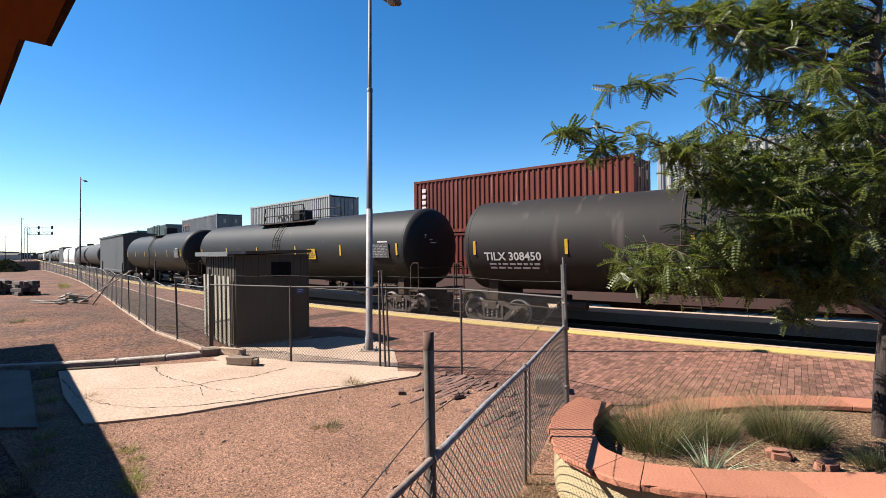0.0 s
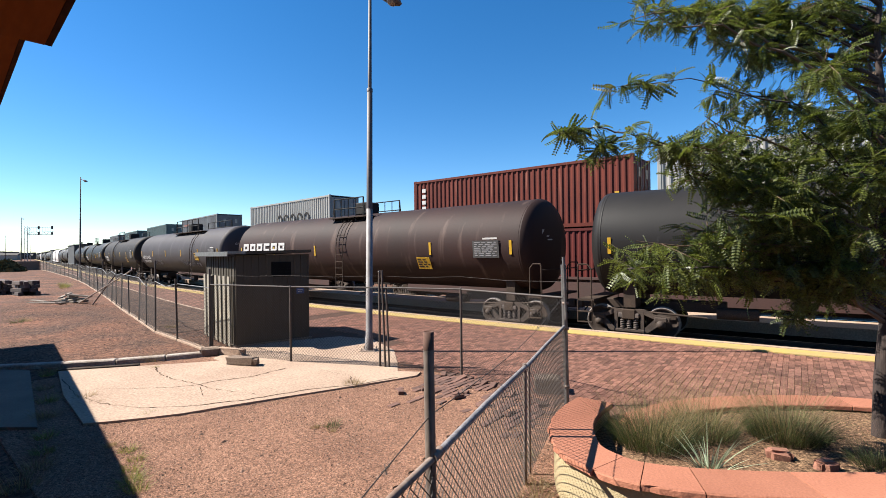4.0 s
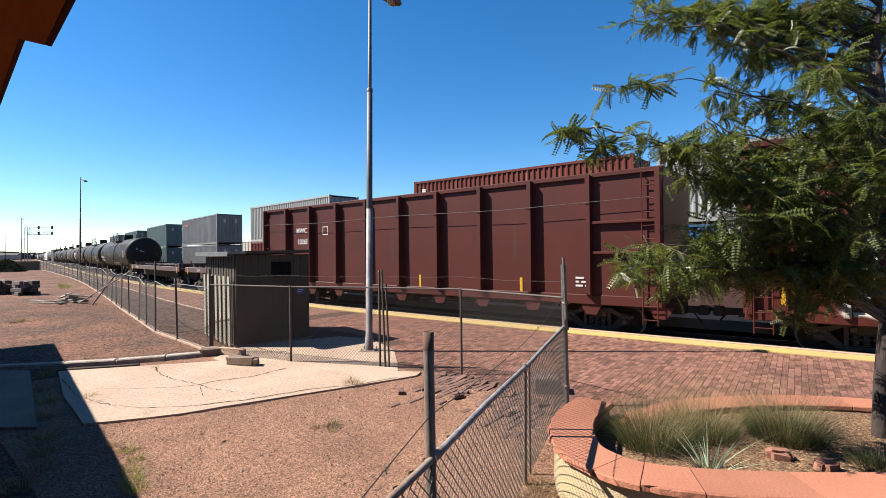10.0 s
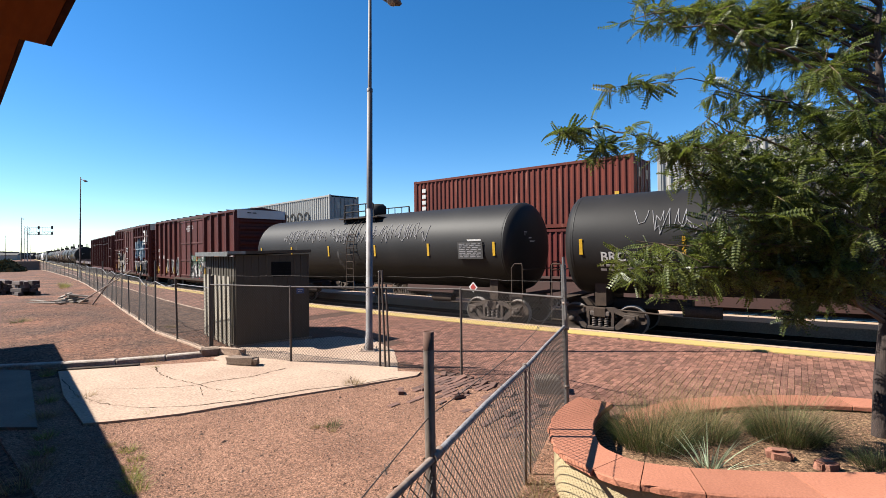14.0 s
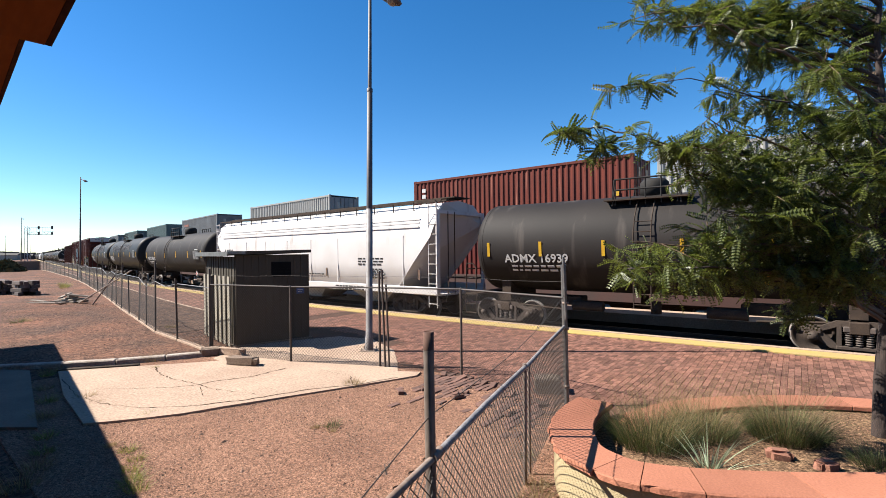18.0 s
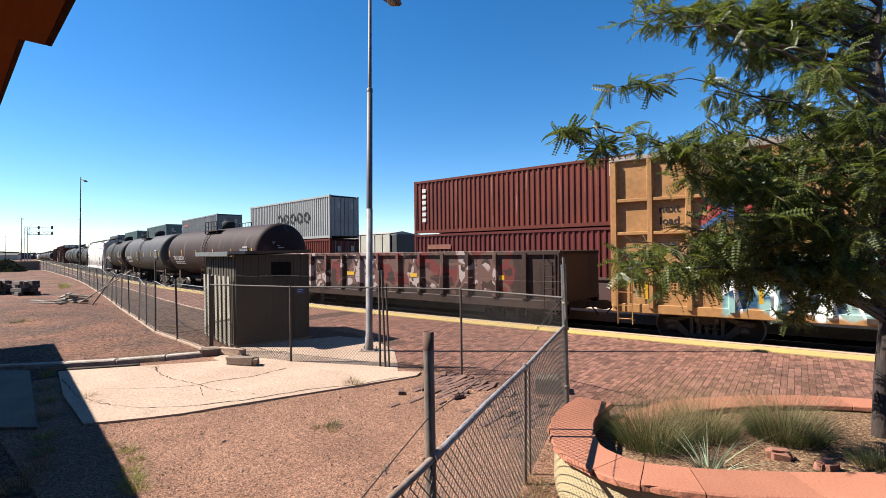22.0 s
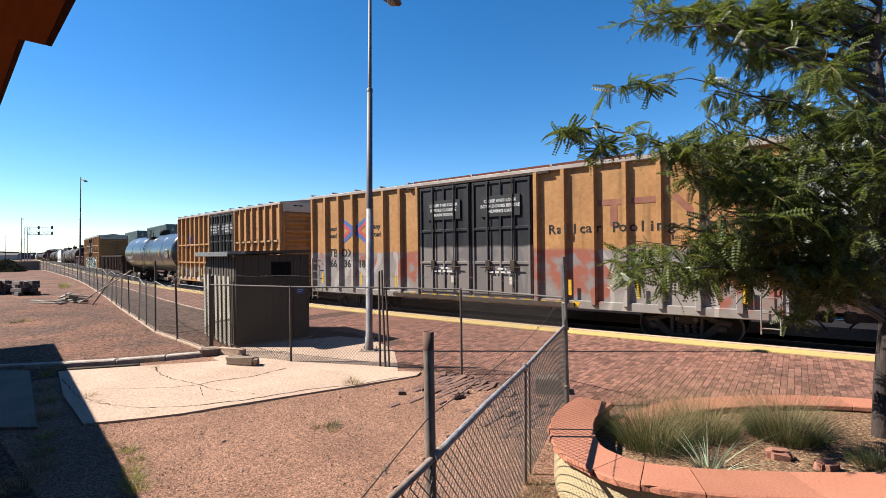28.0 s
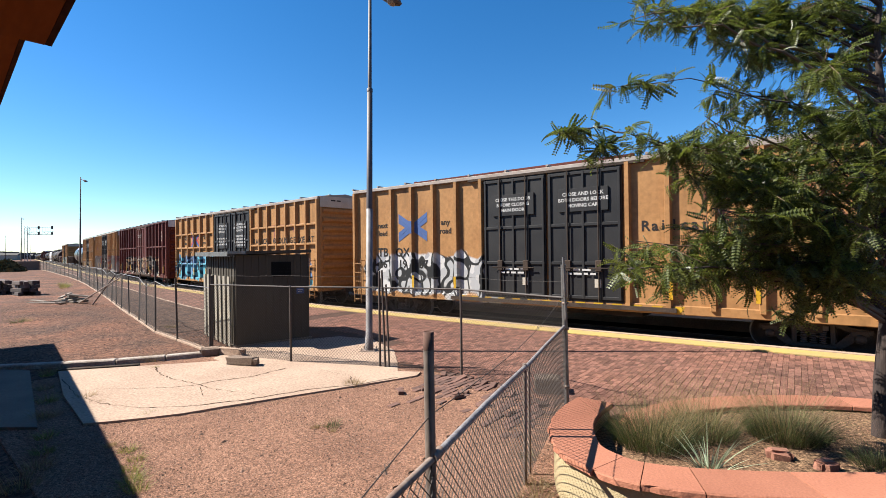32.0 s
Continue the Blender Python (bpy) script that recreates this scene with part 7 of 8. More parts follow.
for p, q in zip(bpts, bpts[1:]):
    m_ = (p + q) / 2
    for k in range(2):
        a_ = Vector((0.02 * (1 if k else -1), 0.012, 0.018))
        bw.rod(m_ - a_, m_ + a_, 0.0025, 4)
part("barbed_wire", bw, M["wire"], nf, "strand of rusty barbed wire")
ties = Mesh()
rt = random.Random(3)
for i in range(34):
    t = i / 33
    p = Vector((-3.42, 6.90, 1.22)).lerp(Vector((-1.62, 1.2, 1.21)), t)
    ties.lathe([(p.z - 0.004, 0.026), (p.z + 0.004, 0.028)], 8, "z", (p.x, p.y, 0))
    ties.rod(p + Vector((0.02, 0, 0.02)), p + Vector((-0.03, 0.01, -0.09)), 0.002, 4)
tagged(part("wire_tie", ties, M["wire"], nf), kind="stuff")

back = [(-12.05, 5.28), (-14.55, 5.47), (-16.6, 5.6), (-20.0, 6.2), (-25.0, 7.05), (-29.5, 7.9), (-35.0, 8.9), (-41.4, 10.0), (-49.5, 11.4), (-58.3, 12.75), (-68.7, 14.2), (-78.2, 15.3), (-90.4, 16.8), (-102.0, 18.1), (-112.0, 19.0)]
lf = thing("chain_link_fence", None, None, "long sagging chain-link fence with leaning posts", "fence")
rl_ = random.Random(9)
for i, (x, y) in enumerate(back[1:], 1):
    lean = rl_.gauss(0, 0.05)
    hh = 1.75 if i < 4 else 1.6
    part("post", Mesh().rod((x, y, -0.05), (x + lean, y + lean * 0.5, hh + (0.5 if i in (2, 4, 6) else 0)), 0.028 if i < 5 else 0.035, 8), M["dark_post"], lf)
for i in range(len(back) - 1):
    (x0, y0), (x1, y1) = back[i], back[i + 1]
    c = 0.085 if i < 3 else (0.2 if i < 7 else 0.5)
    part("chain_link", wires((x0, y0, 0), (x1, y1, 0), 0.05, 1.55, c, 0.0026 if i < 3 else (0.0036 if i < 7 else 0.008)), M["wire"], lf)
    part("top_wire", Mesh().path([(x0, y0, 1.6), ((x0 + x1) / 2, (y0 + y1) / 2, 1.6 - 0.12 * (i % 3)), (x1, y1, 1.6)], 0.014, 5), M["galv"], lf, "sagging bent top rail")
    if i > 1:
        xm, ym = (x0 + x1) / 2, (y0 + y1) / 2
        part("post", Mesh().rod((xm, ym, -0.05), (xm + rl_.gauss(0, 0.15), ym, 1.6), 0.022 + 0.001 * i, 7), M["dark_post"], lf)
    part("foot_kerb", Mesh().box(0, (Vector((x1, y1)) - Vector((x0, y0))).length, -0.07, 0.07, -0.05, 0.05, 0.01), M["concrete"], lf).matrix_basis = pose(x0, y0 + 0.05, 0, 0, 0, math.degrees(math.atan2(y1 - y0, x1 - x0)))
gb = Mesh()
fx, fy = [p[0] for p in back[::-1]], [p[1] for p in back[::-1]]
cols = [x for x in run if x < -14.5]
for x in cols:
    o = min(max(-4.46 - (x + 21) * 0.096, -4.7), -2.75)
    y0, y1 = float(np.interp(x, fx, fy)) + 0.14, on_track(x, o).y - 0.02
    gb.v.extend(((x, y0, -0.004), (x, (y0 + y1) / 2, 0.012), (x, y1, 0.004)))
for k in range(len(cols) - 1):
    for i in range(2):
        gb.f.append([3 * k + i, 3 * k + i + 1, 3 * k + 4 + i, 3 * k + 3 + i])
        gb.smooth.append(False)
thing("gravel_strip", gb, M["gravel_bed"], "dark gravel strip between fence and platform paving", "gravel", kind="structure")
thing("leaning_pole", Mesh().rod((-30.1, 6.6, 0.0), (-24.6, 7.35, 1.75), 0.03, 8), M["rusty"], "rusty pipe leaning against the fence", "pole")
thing("leaning_pole", Mesh().rod((-28.8, 6.9, 0.0), (-26.4, 7.2, 1.5), 0.028, 8), M["dark_post"], "dark pipe leaning against the fence", "pole")

# ---------------------------------------------------------------- yard clutter
M["dark_timber"] = material("dark_creosoted_timber", (0.085, 0.055, 0.045), 0.9, second=(0.15, 0.11, 0.095), scale=3, grain=0.3, stretch=(0.4, 3, 3), per_object=0.4)
M["old_wood"] = material("weathered_timber", (0.20, 0.15, 0.115), 0.9, second=(0.30, 0.24, 0.18), scale=3, grain=0.3, stretch=(0.4, 3, 3), per_object=0.3)
rc = random.Random(21)
tim = Mesh().box(-1.2, 1.2, -0.12, 0.12, 0, 0.22, 0.015).data("timber", M["dark_timber"])
tim2 = Mesh().box(-0.6, 0.6, -0.12, 0.12, 0, 0.22, 0.015).data("timber", M["dark_timber"])
for (x, y), rows, tim in (((-43.0, 5.0), 4, tim), ((-40.0, 6.05), 4, tim2)):
    st = thing("timber_stack", None, None, "stack of old dark railway timbers", "timber stack")
    for r in range(rows):
        for k in range(4):
            ob = part("timber", tim, None, st)
            ob.matrix_basis = pose(x + rc.gauss(0, 0.22), y + k * 0.29 - 0.4 + rc.gauss(0, 0.04), 0.225 * r - 0.01, 0, rc.gauss(0, 1.5) if r else 0, rc.gauss(8, 5))
pile = thing("timber_pile", None, None, "loose heap of pale broken boards", "timber pile")
bd = Mesh().box(-0.7, 0.7, -0.09, 0.09, 0, 0.07, 0.01).data("board", M["old_wood"])
for i in range(14):
    ob = part("board", bd, None, pile)
    ob.matrix_basis = pose(-31.4 + rc.gauss(0, 0.6), 6.5 + rc.gauss(0, 0.25), 0.03 * i * rc.random(), rc.gauss(0, 8), rc.gauss(0, 7), rc.gauss(20, 30))
for x, y, r in ((-33.5, 5.6, 10), (-32.0, 5.5, 30)):
    ob = thing("board", Mesh().box(-0.9, 0.9, -0.1, 0.1, 0, 0.05, 0.01), M["old_wood"], "pale loose board lying on the dirt", "board", at=pose(x, y, 0, 0, 0, r))
thing("low_wall", Mesh().box(0, 4.0, -0.2, 0.2, -0.1, 1.6, 0.03), M["brown_concrete"], "low brown wall across the yard", "wall", at=pose(-112.8, 15.0, 0, 0, 0, 88))
rv = random.Random(8)
bv_, bf_ = [], []
for k in range(700):
    c = Vector((-105 + rv.gauss(0, 0.9), 13.6 + rv.gauss(0, 0.9), 0))
    c.z = rv.uniform(0, 1.9) * max(0.15, 1 - ((c.x + 105) ** 2 + (c.y - 13.6) ** 2) / 5)
    u, w_ = (Vector((rv.gauss(0, 1), rv.gauss(0, 1), rv.gauss(0, 1))) * 0.22 for _ in range(2))
    n = len(bv_)
    bv_ += [tuple(c - u), tuple(c + w_), tuple(c + u), tuple(c - w_)]
    bf_.append((n, n + 1, n + 2, n + 3))
tagged(new("bush", quads("bush", bv_, bf_, M["brush"])), "low rounded olive desert bush on the dirt", "bush")


# ---------------------------------------------------------------- plants
def blades(n, cx, cy, cz, spread, h0, h1, width, lean, mat, seed, curl=0.5, seg=3):
    """Grass: tapering curved blades from arrays."""
    rs = np.random.RandomState(seed)
    an = rs.rand(n) * 2 * np.pi
    rad = spread * np.sqrt(rs.rand(n))
    x0, y0 = cx + rad * np.cos(an), cy + rad * np.sin(an)
    h = h0 + (h1 - h0) * rs.rand(n)
    la = an + rs.normal(0, 0.5, n)
    le = lean * h * (0.3 + rs.rand(n)) * (0.4 + rad / spread)
    wa = rs.rand(n) * np.pi
    vs = []
    for k in range(seg + 1):
        t = k / seg
        x = x0 + le * np.cos(la) * t ** (1 + curl)
        y = y0 + le * np.sin(la) * t ** (1 + curl)
        z = cz + h * (t - 0.35 * curl * t * t * np.minimum(le / h, 1.5))
        w = width * (1 - t * 0.85)
        vs += [np.stack([x - w * np.cos(wa), y - w * np.sin(wa), z], -1), np.stack([x + w * np.cos(wa), y + w * np.sin(wa), z], -1)]
    v = np.stack(vs, 1)
    m = 2 * (seg + 1)
    f = np.array([(2 * k, 2 * k + 1, 2 * k + 3, 2 * k + 2) for k in range(seg)])
    fa = (f[None] + m * np.arange(n)[:, None, None]).reshape(-1, 4)
    return v.reshape(-1, 3), fa


def leafy(name, colour, second, rough=0.5, trans=0.35, island=0.3):
    m = material(name, colour, rough, second=second, scale=4, grain=0.1, per_island=island, spec=0.4)
    nt = m.node_tree
    N, L = nt.nodes, nt.links
    b = N["Principled BSDF"]
    tr = N.new("ShaderNodeBsdfTranslucent")
    src = b.inputs["Base Color"].links[0].from_socket
    hs = N.new("ShaderNodeHueSaturation")
    hs.inputs["Saturation"].default_value, hs.inputs["Value"].default_value = 1.1, 1.3
    L.new(src, hs.inputs["Color"]), L.new(hs.outputs[0], tr.inputs[0])
    mx = N.new("ShaderNodeMixShader")
    mx.inputs[0].default_value = trans
    L.new(b.outputs[0], mx.inputs[1]), L.new(tr.outputs[0], mx.inputs[2])
    L.new(mx.outputs[0], N["Material Output"].inputs[0])
    return m


M["leaf"] = leafy("locust_leaf", (0.195, 0.215, 0.05), (0.105, 0.14, 0.03), 0.38, 0.45, 0.5)
M["leaf_yellow"] = leafy("yellowing_locust_leaf", (0.30, 0.24, 0.03), (0.16, 0.17, 0.03), 0.45)
M["grass"] = leafy("green_bunch_grass", (0.14, 0.165, 0.05), (0.075, 0.10, 0.03), 0.6, 0.25, 0.75)
M["dead_grass"] = leafy("brown_dead_grass", (0.15, 0.105, 0.055), (0.09, 0.065, 0.04), 0.8, 0.15, 0.6)
M["straw"] = leafy("dry_straw_grass", (0.42, 0.32, 0.16), (0.32, 0.22, 0.11), 0.7)
M["agave"] = leafy("grey_green_spiky_leaf", (0.42, 0.46, 0.30), (0.30, 0.36, 0.22), 0.5, 0.15)
M["bark"] = material("dark_locust_bark", (0.034, 0.021, 0.017), 0.9, second=(0.06, 0.038, 0.03), scale=8, grain=0.35, bump=0.8, bump_scale=30, stretch=(1, 1, 0.25))
M["pale_bark"] = material("pale_young_bark", (0.24, 0.15, 0.085), 0.8, second=(0.16, 0.10, 0.06), scale=8, grain=0.25)

# ---------------------------------------------------------------- planter
M["cap_stone"] = material("salmon_sandstone", (0.50, 0.205, 0.125), 0.85, second=(0.42, 0.165, 0.10), scale=1.6, grain=0.14, grain_scale=50, bump=0.35, bump_scale=40, spec=0.2, per_object=0.12)
M["stucco"] = material("cream_stucco", (0.68, 0.55, 0.33), 0.9, second=(0.58, 0.45, 0.25), scale=1.2, grain=0.08, bump=0.3, bump_scale=70, spec=0.2)
M["soil"] = material("planter_soil", (0.20, 0.115, 0.07), 0.95, second=(0.28, 0.175, 0.10), scale=5, grain=0.5, bump=1.0, bump_scale=30, spec=0.1, speck=(50, 0.6))
M["red_rock"] = material("red_sandstone_rock", (0.44, 0.19, 0.12), 0.9, second=(0.22, 0.095, 0.06), scale=3, grain=0.25, bump=0.5)


def spline(pts, n):
    out = []
    P = [Vector((*p, 0)) for p in pts]
    P = [P[0] * 2 - P[1]] + P + [P[-1] * 2 - P[-2]]
    for i in range(1, len(P) - 2):
        for k in range(n):
            t = k / n
            a, b, c, d = P[i - 1], P[i], P[i + 1], P[i + 2]
            out.append(0.5 * ((2 * b) + (c - a) * t + (2 * a - 5 * b + 4 * c - d) * t * t + (3 * b - a - 3 * c + d) * t ** 3))
    out.append(P[-2])
    return out


planter = thing("planter", None, None, "curved cream planter wall with salmon sandstone caps", "planter")
NEAR_LOOP = spline([(-2.74, 5.95), (-2.72, 5.45), (-2.58, 4.90), (-2.23, 4.32), (-1.80, 4.08), (-1.35, 4.06), (-0.73, 4.34), (0.17, 4.98), (1.0, 5.75), (1.5, 6.7), (1.5, 7.9)], 8)
FAR_LOOP = spline([(-2.34, 5.90), (-2.17, 6.29), (-1.99, 6.85), (-1.58, 7.5), (-0.68, 8.34), (0.25, 8.80), (1.0, 8.7), (1.5, 7.9)], 8)


def wall_run(loop, z, width, side, stones, prefix=0.03):
    """A low wall along a loop with separate cap stones; side: which way its thickness goes."""
    n = len(loop)
    nr = []
    for i in range(n):
        d = (loop[min(i + 1, n - 1)] - loop[max(i - 1, 0)]).normalized()
        nr.append(Vector((-d.y, d.x, 0)) * side)
    for k in range(len(stones) - 1):
        i0, i1 = int(stones[k] * (n - 1)), int(stones[k + 1] * (n - 1))
        mb = Mesh()
        rnd = random.Random(k + n)
        secs = []
        for i in range(i0, i1 + 1):
            p = loop[i]
            if i == i0:
                p = p.lerp(loop[i + 1], 0.06)
            if i == i1:
                p = p.lerp(loop[i - 1], 0.06)
            j = rnd.gauss(0, 0.008)
            o, q = p - nr[i] * (0.03 + j), p + nr[i] * width
            secs.append([(*o.xy, z - 0.055), (*(p - nr[i] * (0.024 + j)).xy, z - 0.012), (*(p - nr[i] * 0.015).xy, z), (*(q - nr[i] * 0.01).xy, z), (*q.xy, z - 0.012), (*q.xy, z - 0.056)])
        m = 6
        vs = [v for s in secs for v in s]
        fs = [(a * m + b, a * m + (b + 1) % m, (a + 1) * m + (b + 1) % m, (a + 1) * m + b) for a in range(len(secs) - 1) for b in range(m)]
        mb.add(vs, fs)
        mb.add(vs, [tuple(range(m)), tuple(range((len(secs) - 1) * m, len(secs) * m))])
        part("cap_stone", mb, M["cap_stone"], planter)
    mb = Mesh()
    vs = []
    for i in range(n):
        a, b = loop[i] + nr[i] * 0.015, loop[i] + nr[i] * (width - 0.05)
        vs += [(*a.xy, -0.05), (*a.xy, z - 0.057), (*b.xy, z - 0.057), (*b.xy, -0.05)]
    mb.add(vs, [(4 * i + j, 4 * i + (j + 1) % 4, 4 * i + 4 + (j + 1) % 4, 4 * i + 4 + j) for i in range(n - 1) for j in range(4)] + [(0, 1, 2, 3), (4 * n - 4, 4 * n - 3, 4 * n - 2, 4 * n - 1)])
    part("wall", mb, M["stucco"], planter, "cream stucco wall")


wall_run(NEAR_LOOP, 0.5, 0.44, 1, [0, 0.26, 0.42, 0.5, 0.58, 0.67, 0.76, 0.88, 1.0])
wall_run(FAR_LOOP, 0.34, 0.42, -1, [0, 0.2, 0.4, 0.52, 0.66, 0.8, 1.0])
inner = [(p.x, p.y) for p in NEAR_LOOP[4::4]] + [(p.x, p.y) for p in FAR_LOOP[::-4]]
cxp, cyp = -0.5, 6.3
inner = [(cxp + (x - cxp) * 0.9, cyp + (y - cyp) * 0.9) for x, y in inner]
part("soil", Mesh().slab(inner, -0.05, 0.26), M["soil"], planter, "dry soil and leaf litter")
rubble("rock", (-0.60, 6.0, 0.24), (0.24, 0.17, 0.11), M["red_rock"], "red sandstone rock in the planter", 31, 20)
rubble("rock", (-0.22, 5.98, 0.24), (0.2, 0.15, 0.11), M["red_rock"], "red sandstone rock in the planter", 32, 50)


def grass_clump(name, label, at, n_green, n_dry, spread, h, seed):
    g = thing(name, None, None, label, "grass", "grasses in the planter")
    v, f = blades(n_green, *at, spread, h * 0.35, h, 0.0022, 0.75, None, seed)
    part("green_grass", quads("green_grass", v, f, M["grass"]), None, g)
    v, f = blades(n_green // 3, *at, spread * 1.05, h * 0.2, h * 0.7, 0.0022, 0.9, None, seed + 2)
    part("dead_grass", quads("dead_grass", v, f, M["dead_grass"]), None, g, "brown dead blades low in the clump")
    v, f = blades(n_dry, *at, spread * 0.85, h * 0.9, h * 2.3, 0.0013, 0.6, None, seed + 1, 0.4)
    part("dry_grass", quads("dry_grass", v, f, M["straw"]), None, g, "thin pale seed stalks")


grass_clump("grass_clump", "bushy green bunch grass with dry seed stalks", (-1.74, 5.60, 0.22), 2100, 620, 0.38, 0.46, 41)
grass_clump("grass_clump", "bushy green bunch grass with dry seed stalks", (-1.38, 6.22, 0.22), 1300, 620, 0.36, 0.42, 47)
grass_clump("grass_clump", "rounded grey-green bunch grass with dry tips", (-0.60, 6.72, 0.22), 2300, 620, 0.36, 0.44, 43)
grass_clump("grass_clump", "green grass tuft at the foot of the tree", (0.20, 6.35, 0.22), 700, 100, 0.22, 0.30, 45)
ag = thing("spiky_plant", None, None, "grey-green spiky yucca with long narrow leaves", "plant")
v, f = blades(52, -1.08, 5.25, 0.2, 0.10, 0.18, 0.46, 0.009, 1.1, None, 51, 0.35, 4)
part("leaf_rosette", quads("leaf_rosette", v, f, M["agave"]), None, ag)
litter_v, litter_f = blades(700, -0.6, 6.2, 0.23, 1.3, 0.01, 0.05, 0.006, 2.5, None, 61, 0.2, 1)
tagged(new("leaf_litter", quads("leaf_litter", litter_v, litter_f, M["straw"])), "dry leaf litter on the planter soil", "litter", kind="stuff")

M["weed"] = leafy("yellow_green_weed", (0.34, 0.33, 0.08), (0.22, 0.24, 0.06), 0.6, 0.3, 0.5)
for k, (x, y, s, dry) in enumerate(((-23.3, 3.25, 0.35, 0), (-23.5, 3.55, 0.3, 1), (-12.2, 4.08, 0.30, 1), (-11.34, 3.8, 0.14, 2), (-9.92, 2.27, 0.22, 1), (-9.44, 2.3, 0.12, 1), (-8.14, 2.64, 0.12, 2), (-6.95, 5.6, 0.25, 1), (-10.0, 3.66, 0.08, 2), (-9.45, 3.77, 0.07, 2),
                                    (-5.56, 4.1, 0.18, 0), (-5.70, 3.92, 0.10, 1), (-5.40, 3.98, 0.09, 1), (-47.3, 9.6, 0.6, 2), (-49.3, 10.0, 0.5, 1), (-46.0, 9.2, 0.5, 2), (-48.3, 9.7, 0.6, 2), (-45.2, 9.0, 0.35, 1), (-50.2, 9.9, 0.5, 2),
                                    (-6.83, 1.98, 0.16, 2), (-6.47, 1.96, 0.15, 2), (-6.20, 1.84, 0.17, 2), (-5.95, 1.78, 0.15, 2), (-5.78, 1.70, 0.2, 2), (-5.61, 1.71, 0.18, 2), (-7.2, 1.9, 0.12, 1), (-12.7, 2.28, 0.28, 1), (-12.4, 2.2, 0.2, 2), (-11.2, 1.95, 0.22, 1), (-10.2, 1.8, 0.25, 2), (-9.23, 1.61, 0.28, 1), (-8.2, 1.45, 0.2, 2), (-7.11, 1.16, 0.28, 1), (-6.68, 0.95, 0.3, 1), (-7.6, 1.3, 0.2, 2),
                                    (-2.35, 4.15, 0.3, 1), (-2.42, 3.9, 0.26, 1), (-2.28, 3.72, 0.24, 1), (-2.5, 4.4, 0.2, 1), (-2.9, 4.9, 0.15, 0), (-17.3, 6.3, 0.3, 1), (-7.0, 5.62, 0.2, 1))):
    w = thing("weed", None, None, ("green weed tuft on the dirt", "dry yellow weed tuft on the dirt", "yellow-green weed tuft on the dirt")[dry], "weed", "weeds on the dirt")
    v, f = blades(130, x, y, -0.01, s * 0.55, s * 0.25, s * 0.8, 0.002 + 0.003 * s, 0.9, None, 100 + k)
    part("grass", quads("grass", v, f, (M["grass"], M["straw"], M["weed"])[dry]), None, w)


# ---------------------------------------------------------------- tree
def frond(pairs=9, length=0.23):
    """One feathered leaf along +x: a midrib with pairs of small oval leaflets."""
    vs, fs = [], []
    for i in range(pairs):
        t = (i + 0.8) / pairs
        l = 0.041 * (1 - 0.5 * abs(t - 0.45))
        w = l * 0.34
        for s in (-1, 1):
            x, d = t * length, -0.09 * t * t
            n = len(vs)
            vs += [(x, 0, d), (x + w * 1.5, s * l * 0.55, d + 0.006), (x + w * 0.6, s * l, d - 0.006), (x - w * 1.1, s * l * 0.5, d + 0.006)]
            fs.append((n, n + 1, n + 2, n + 3))
    n = len(vs)
    vs += [(0, -0.0012, 0), (length, -0.0008, -0.09), (length, 0.0008, -0.09), (0, 0.0012, 0)]
    fs.append((n, n + 1, n + 2, n + 3))
    return np.array(vs), np.array(fs)


def foliage(points, dirs, seed):
    """Places a frond at each point, drooping and turned away from its twig."""
    rs = np.random.RandomState(seed)
    bv, bf = frond()
    n = len(points)
    d = dirs + rs.normal(0, 0.5, (n, 3))
    d[:, 2] -= 0.3
    d /= np.linalg.norm(d, axis=1, keepdims=True)
    up = np.array([0, 0, 1.0]) + rs.normal(0, 0.75, (n, 3))
    y = np.cross(up, d)
    y /= np.linalg.norm(y, axis=1, keepdims=True)
    z = np.cross(d, y)
    s = rs.uniform(0.45, 1.0, (n, 1, 1))
    p = bv[None] * s
    q = p[..., 0:1] * d[:, None] + p[..., 1:2] * y[:, None] + p[..., 2:3] * z[:, None] + points[:, None]
    fa = (bf[None] + len(bv) * np.arange(n)[:, None, None]).reshape(-1, 4)
    return q.reshape(-1, 3), fa


tree = thing("tree", None, None, "young locust tree with feathery green leaves in a planter", "tree")
TR = [Vector(p) for p in ((0.22, 7.40, 0.15), (0.24, 7.42, 0.9), (0.30, 7.46, 1.7), (0.27, 7.46, 2.6), (0.32, 7.50, 3.6), (0.25, 7.55, 4.8), (0.35, 7.6, 6.2))]
tk = Mesh()
for i in range(len(TR) - 1):
    tk.rod(TR[i], TR[i + 1], 0.085 - 0.011 * i, 14, 0.085 - 0.011 * (i + 1), cap=False)
part("trunk", tk, M["bark"], tree, "dark rough trunk")
# tips of the limbs
TOP_TIPS = [(-1.69, 5.79, 5.06), (-1.38, 6.76, 5.14), (-0.99, 7.18, 5.33), (-0.98, 7.5, 4.85), (-0.51, 8.24, 5.28), (-0.01, 8.38, 5.45), (0.05, 8.44, 4.81), (-0.39, 8.68, 4.71), (-1.2, 6.72, 4.27), (-0.85, 7.28, 4.15), (0.29, 9.87, 4.64), (0.36, 9.4, 5.5), (-1.99, 5.97, 5.33), (-1.7, 6.55, 5.36), (-1.34, 7.37, 5.58)]
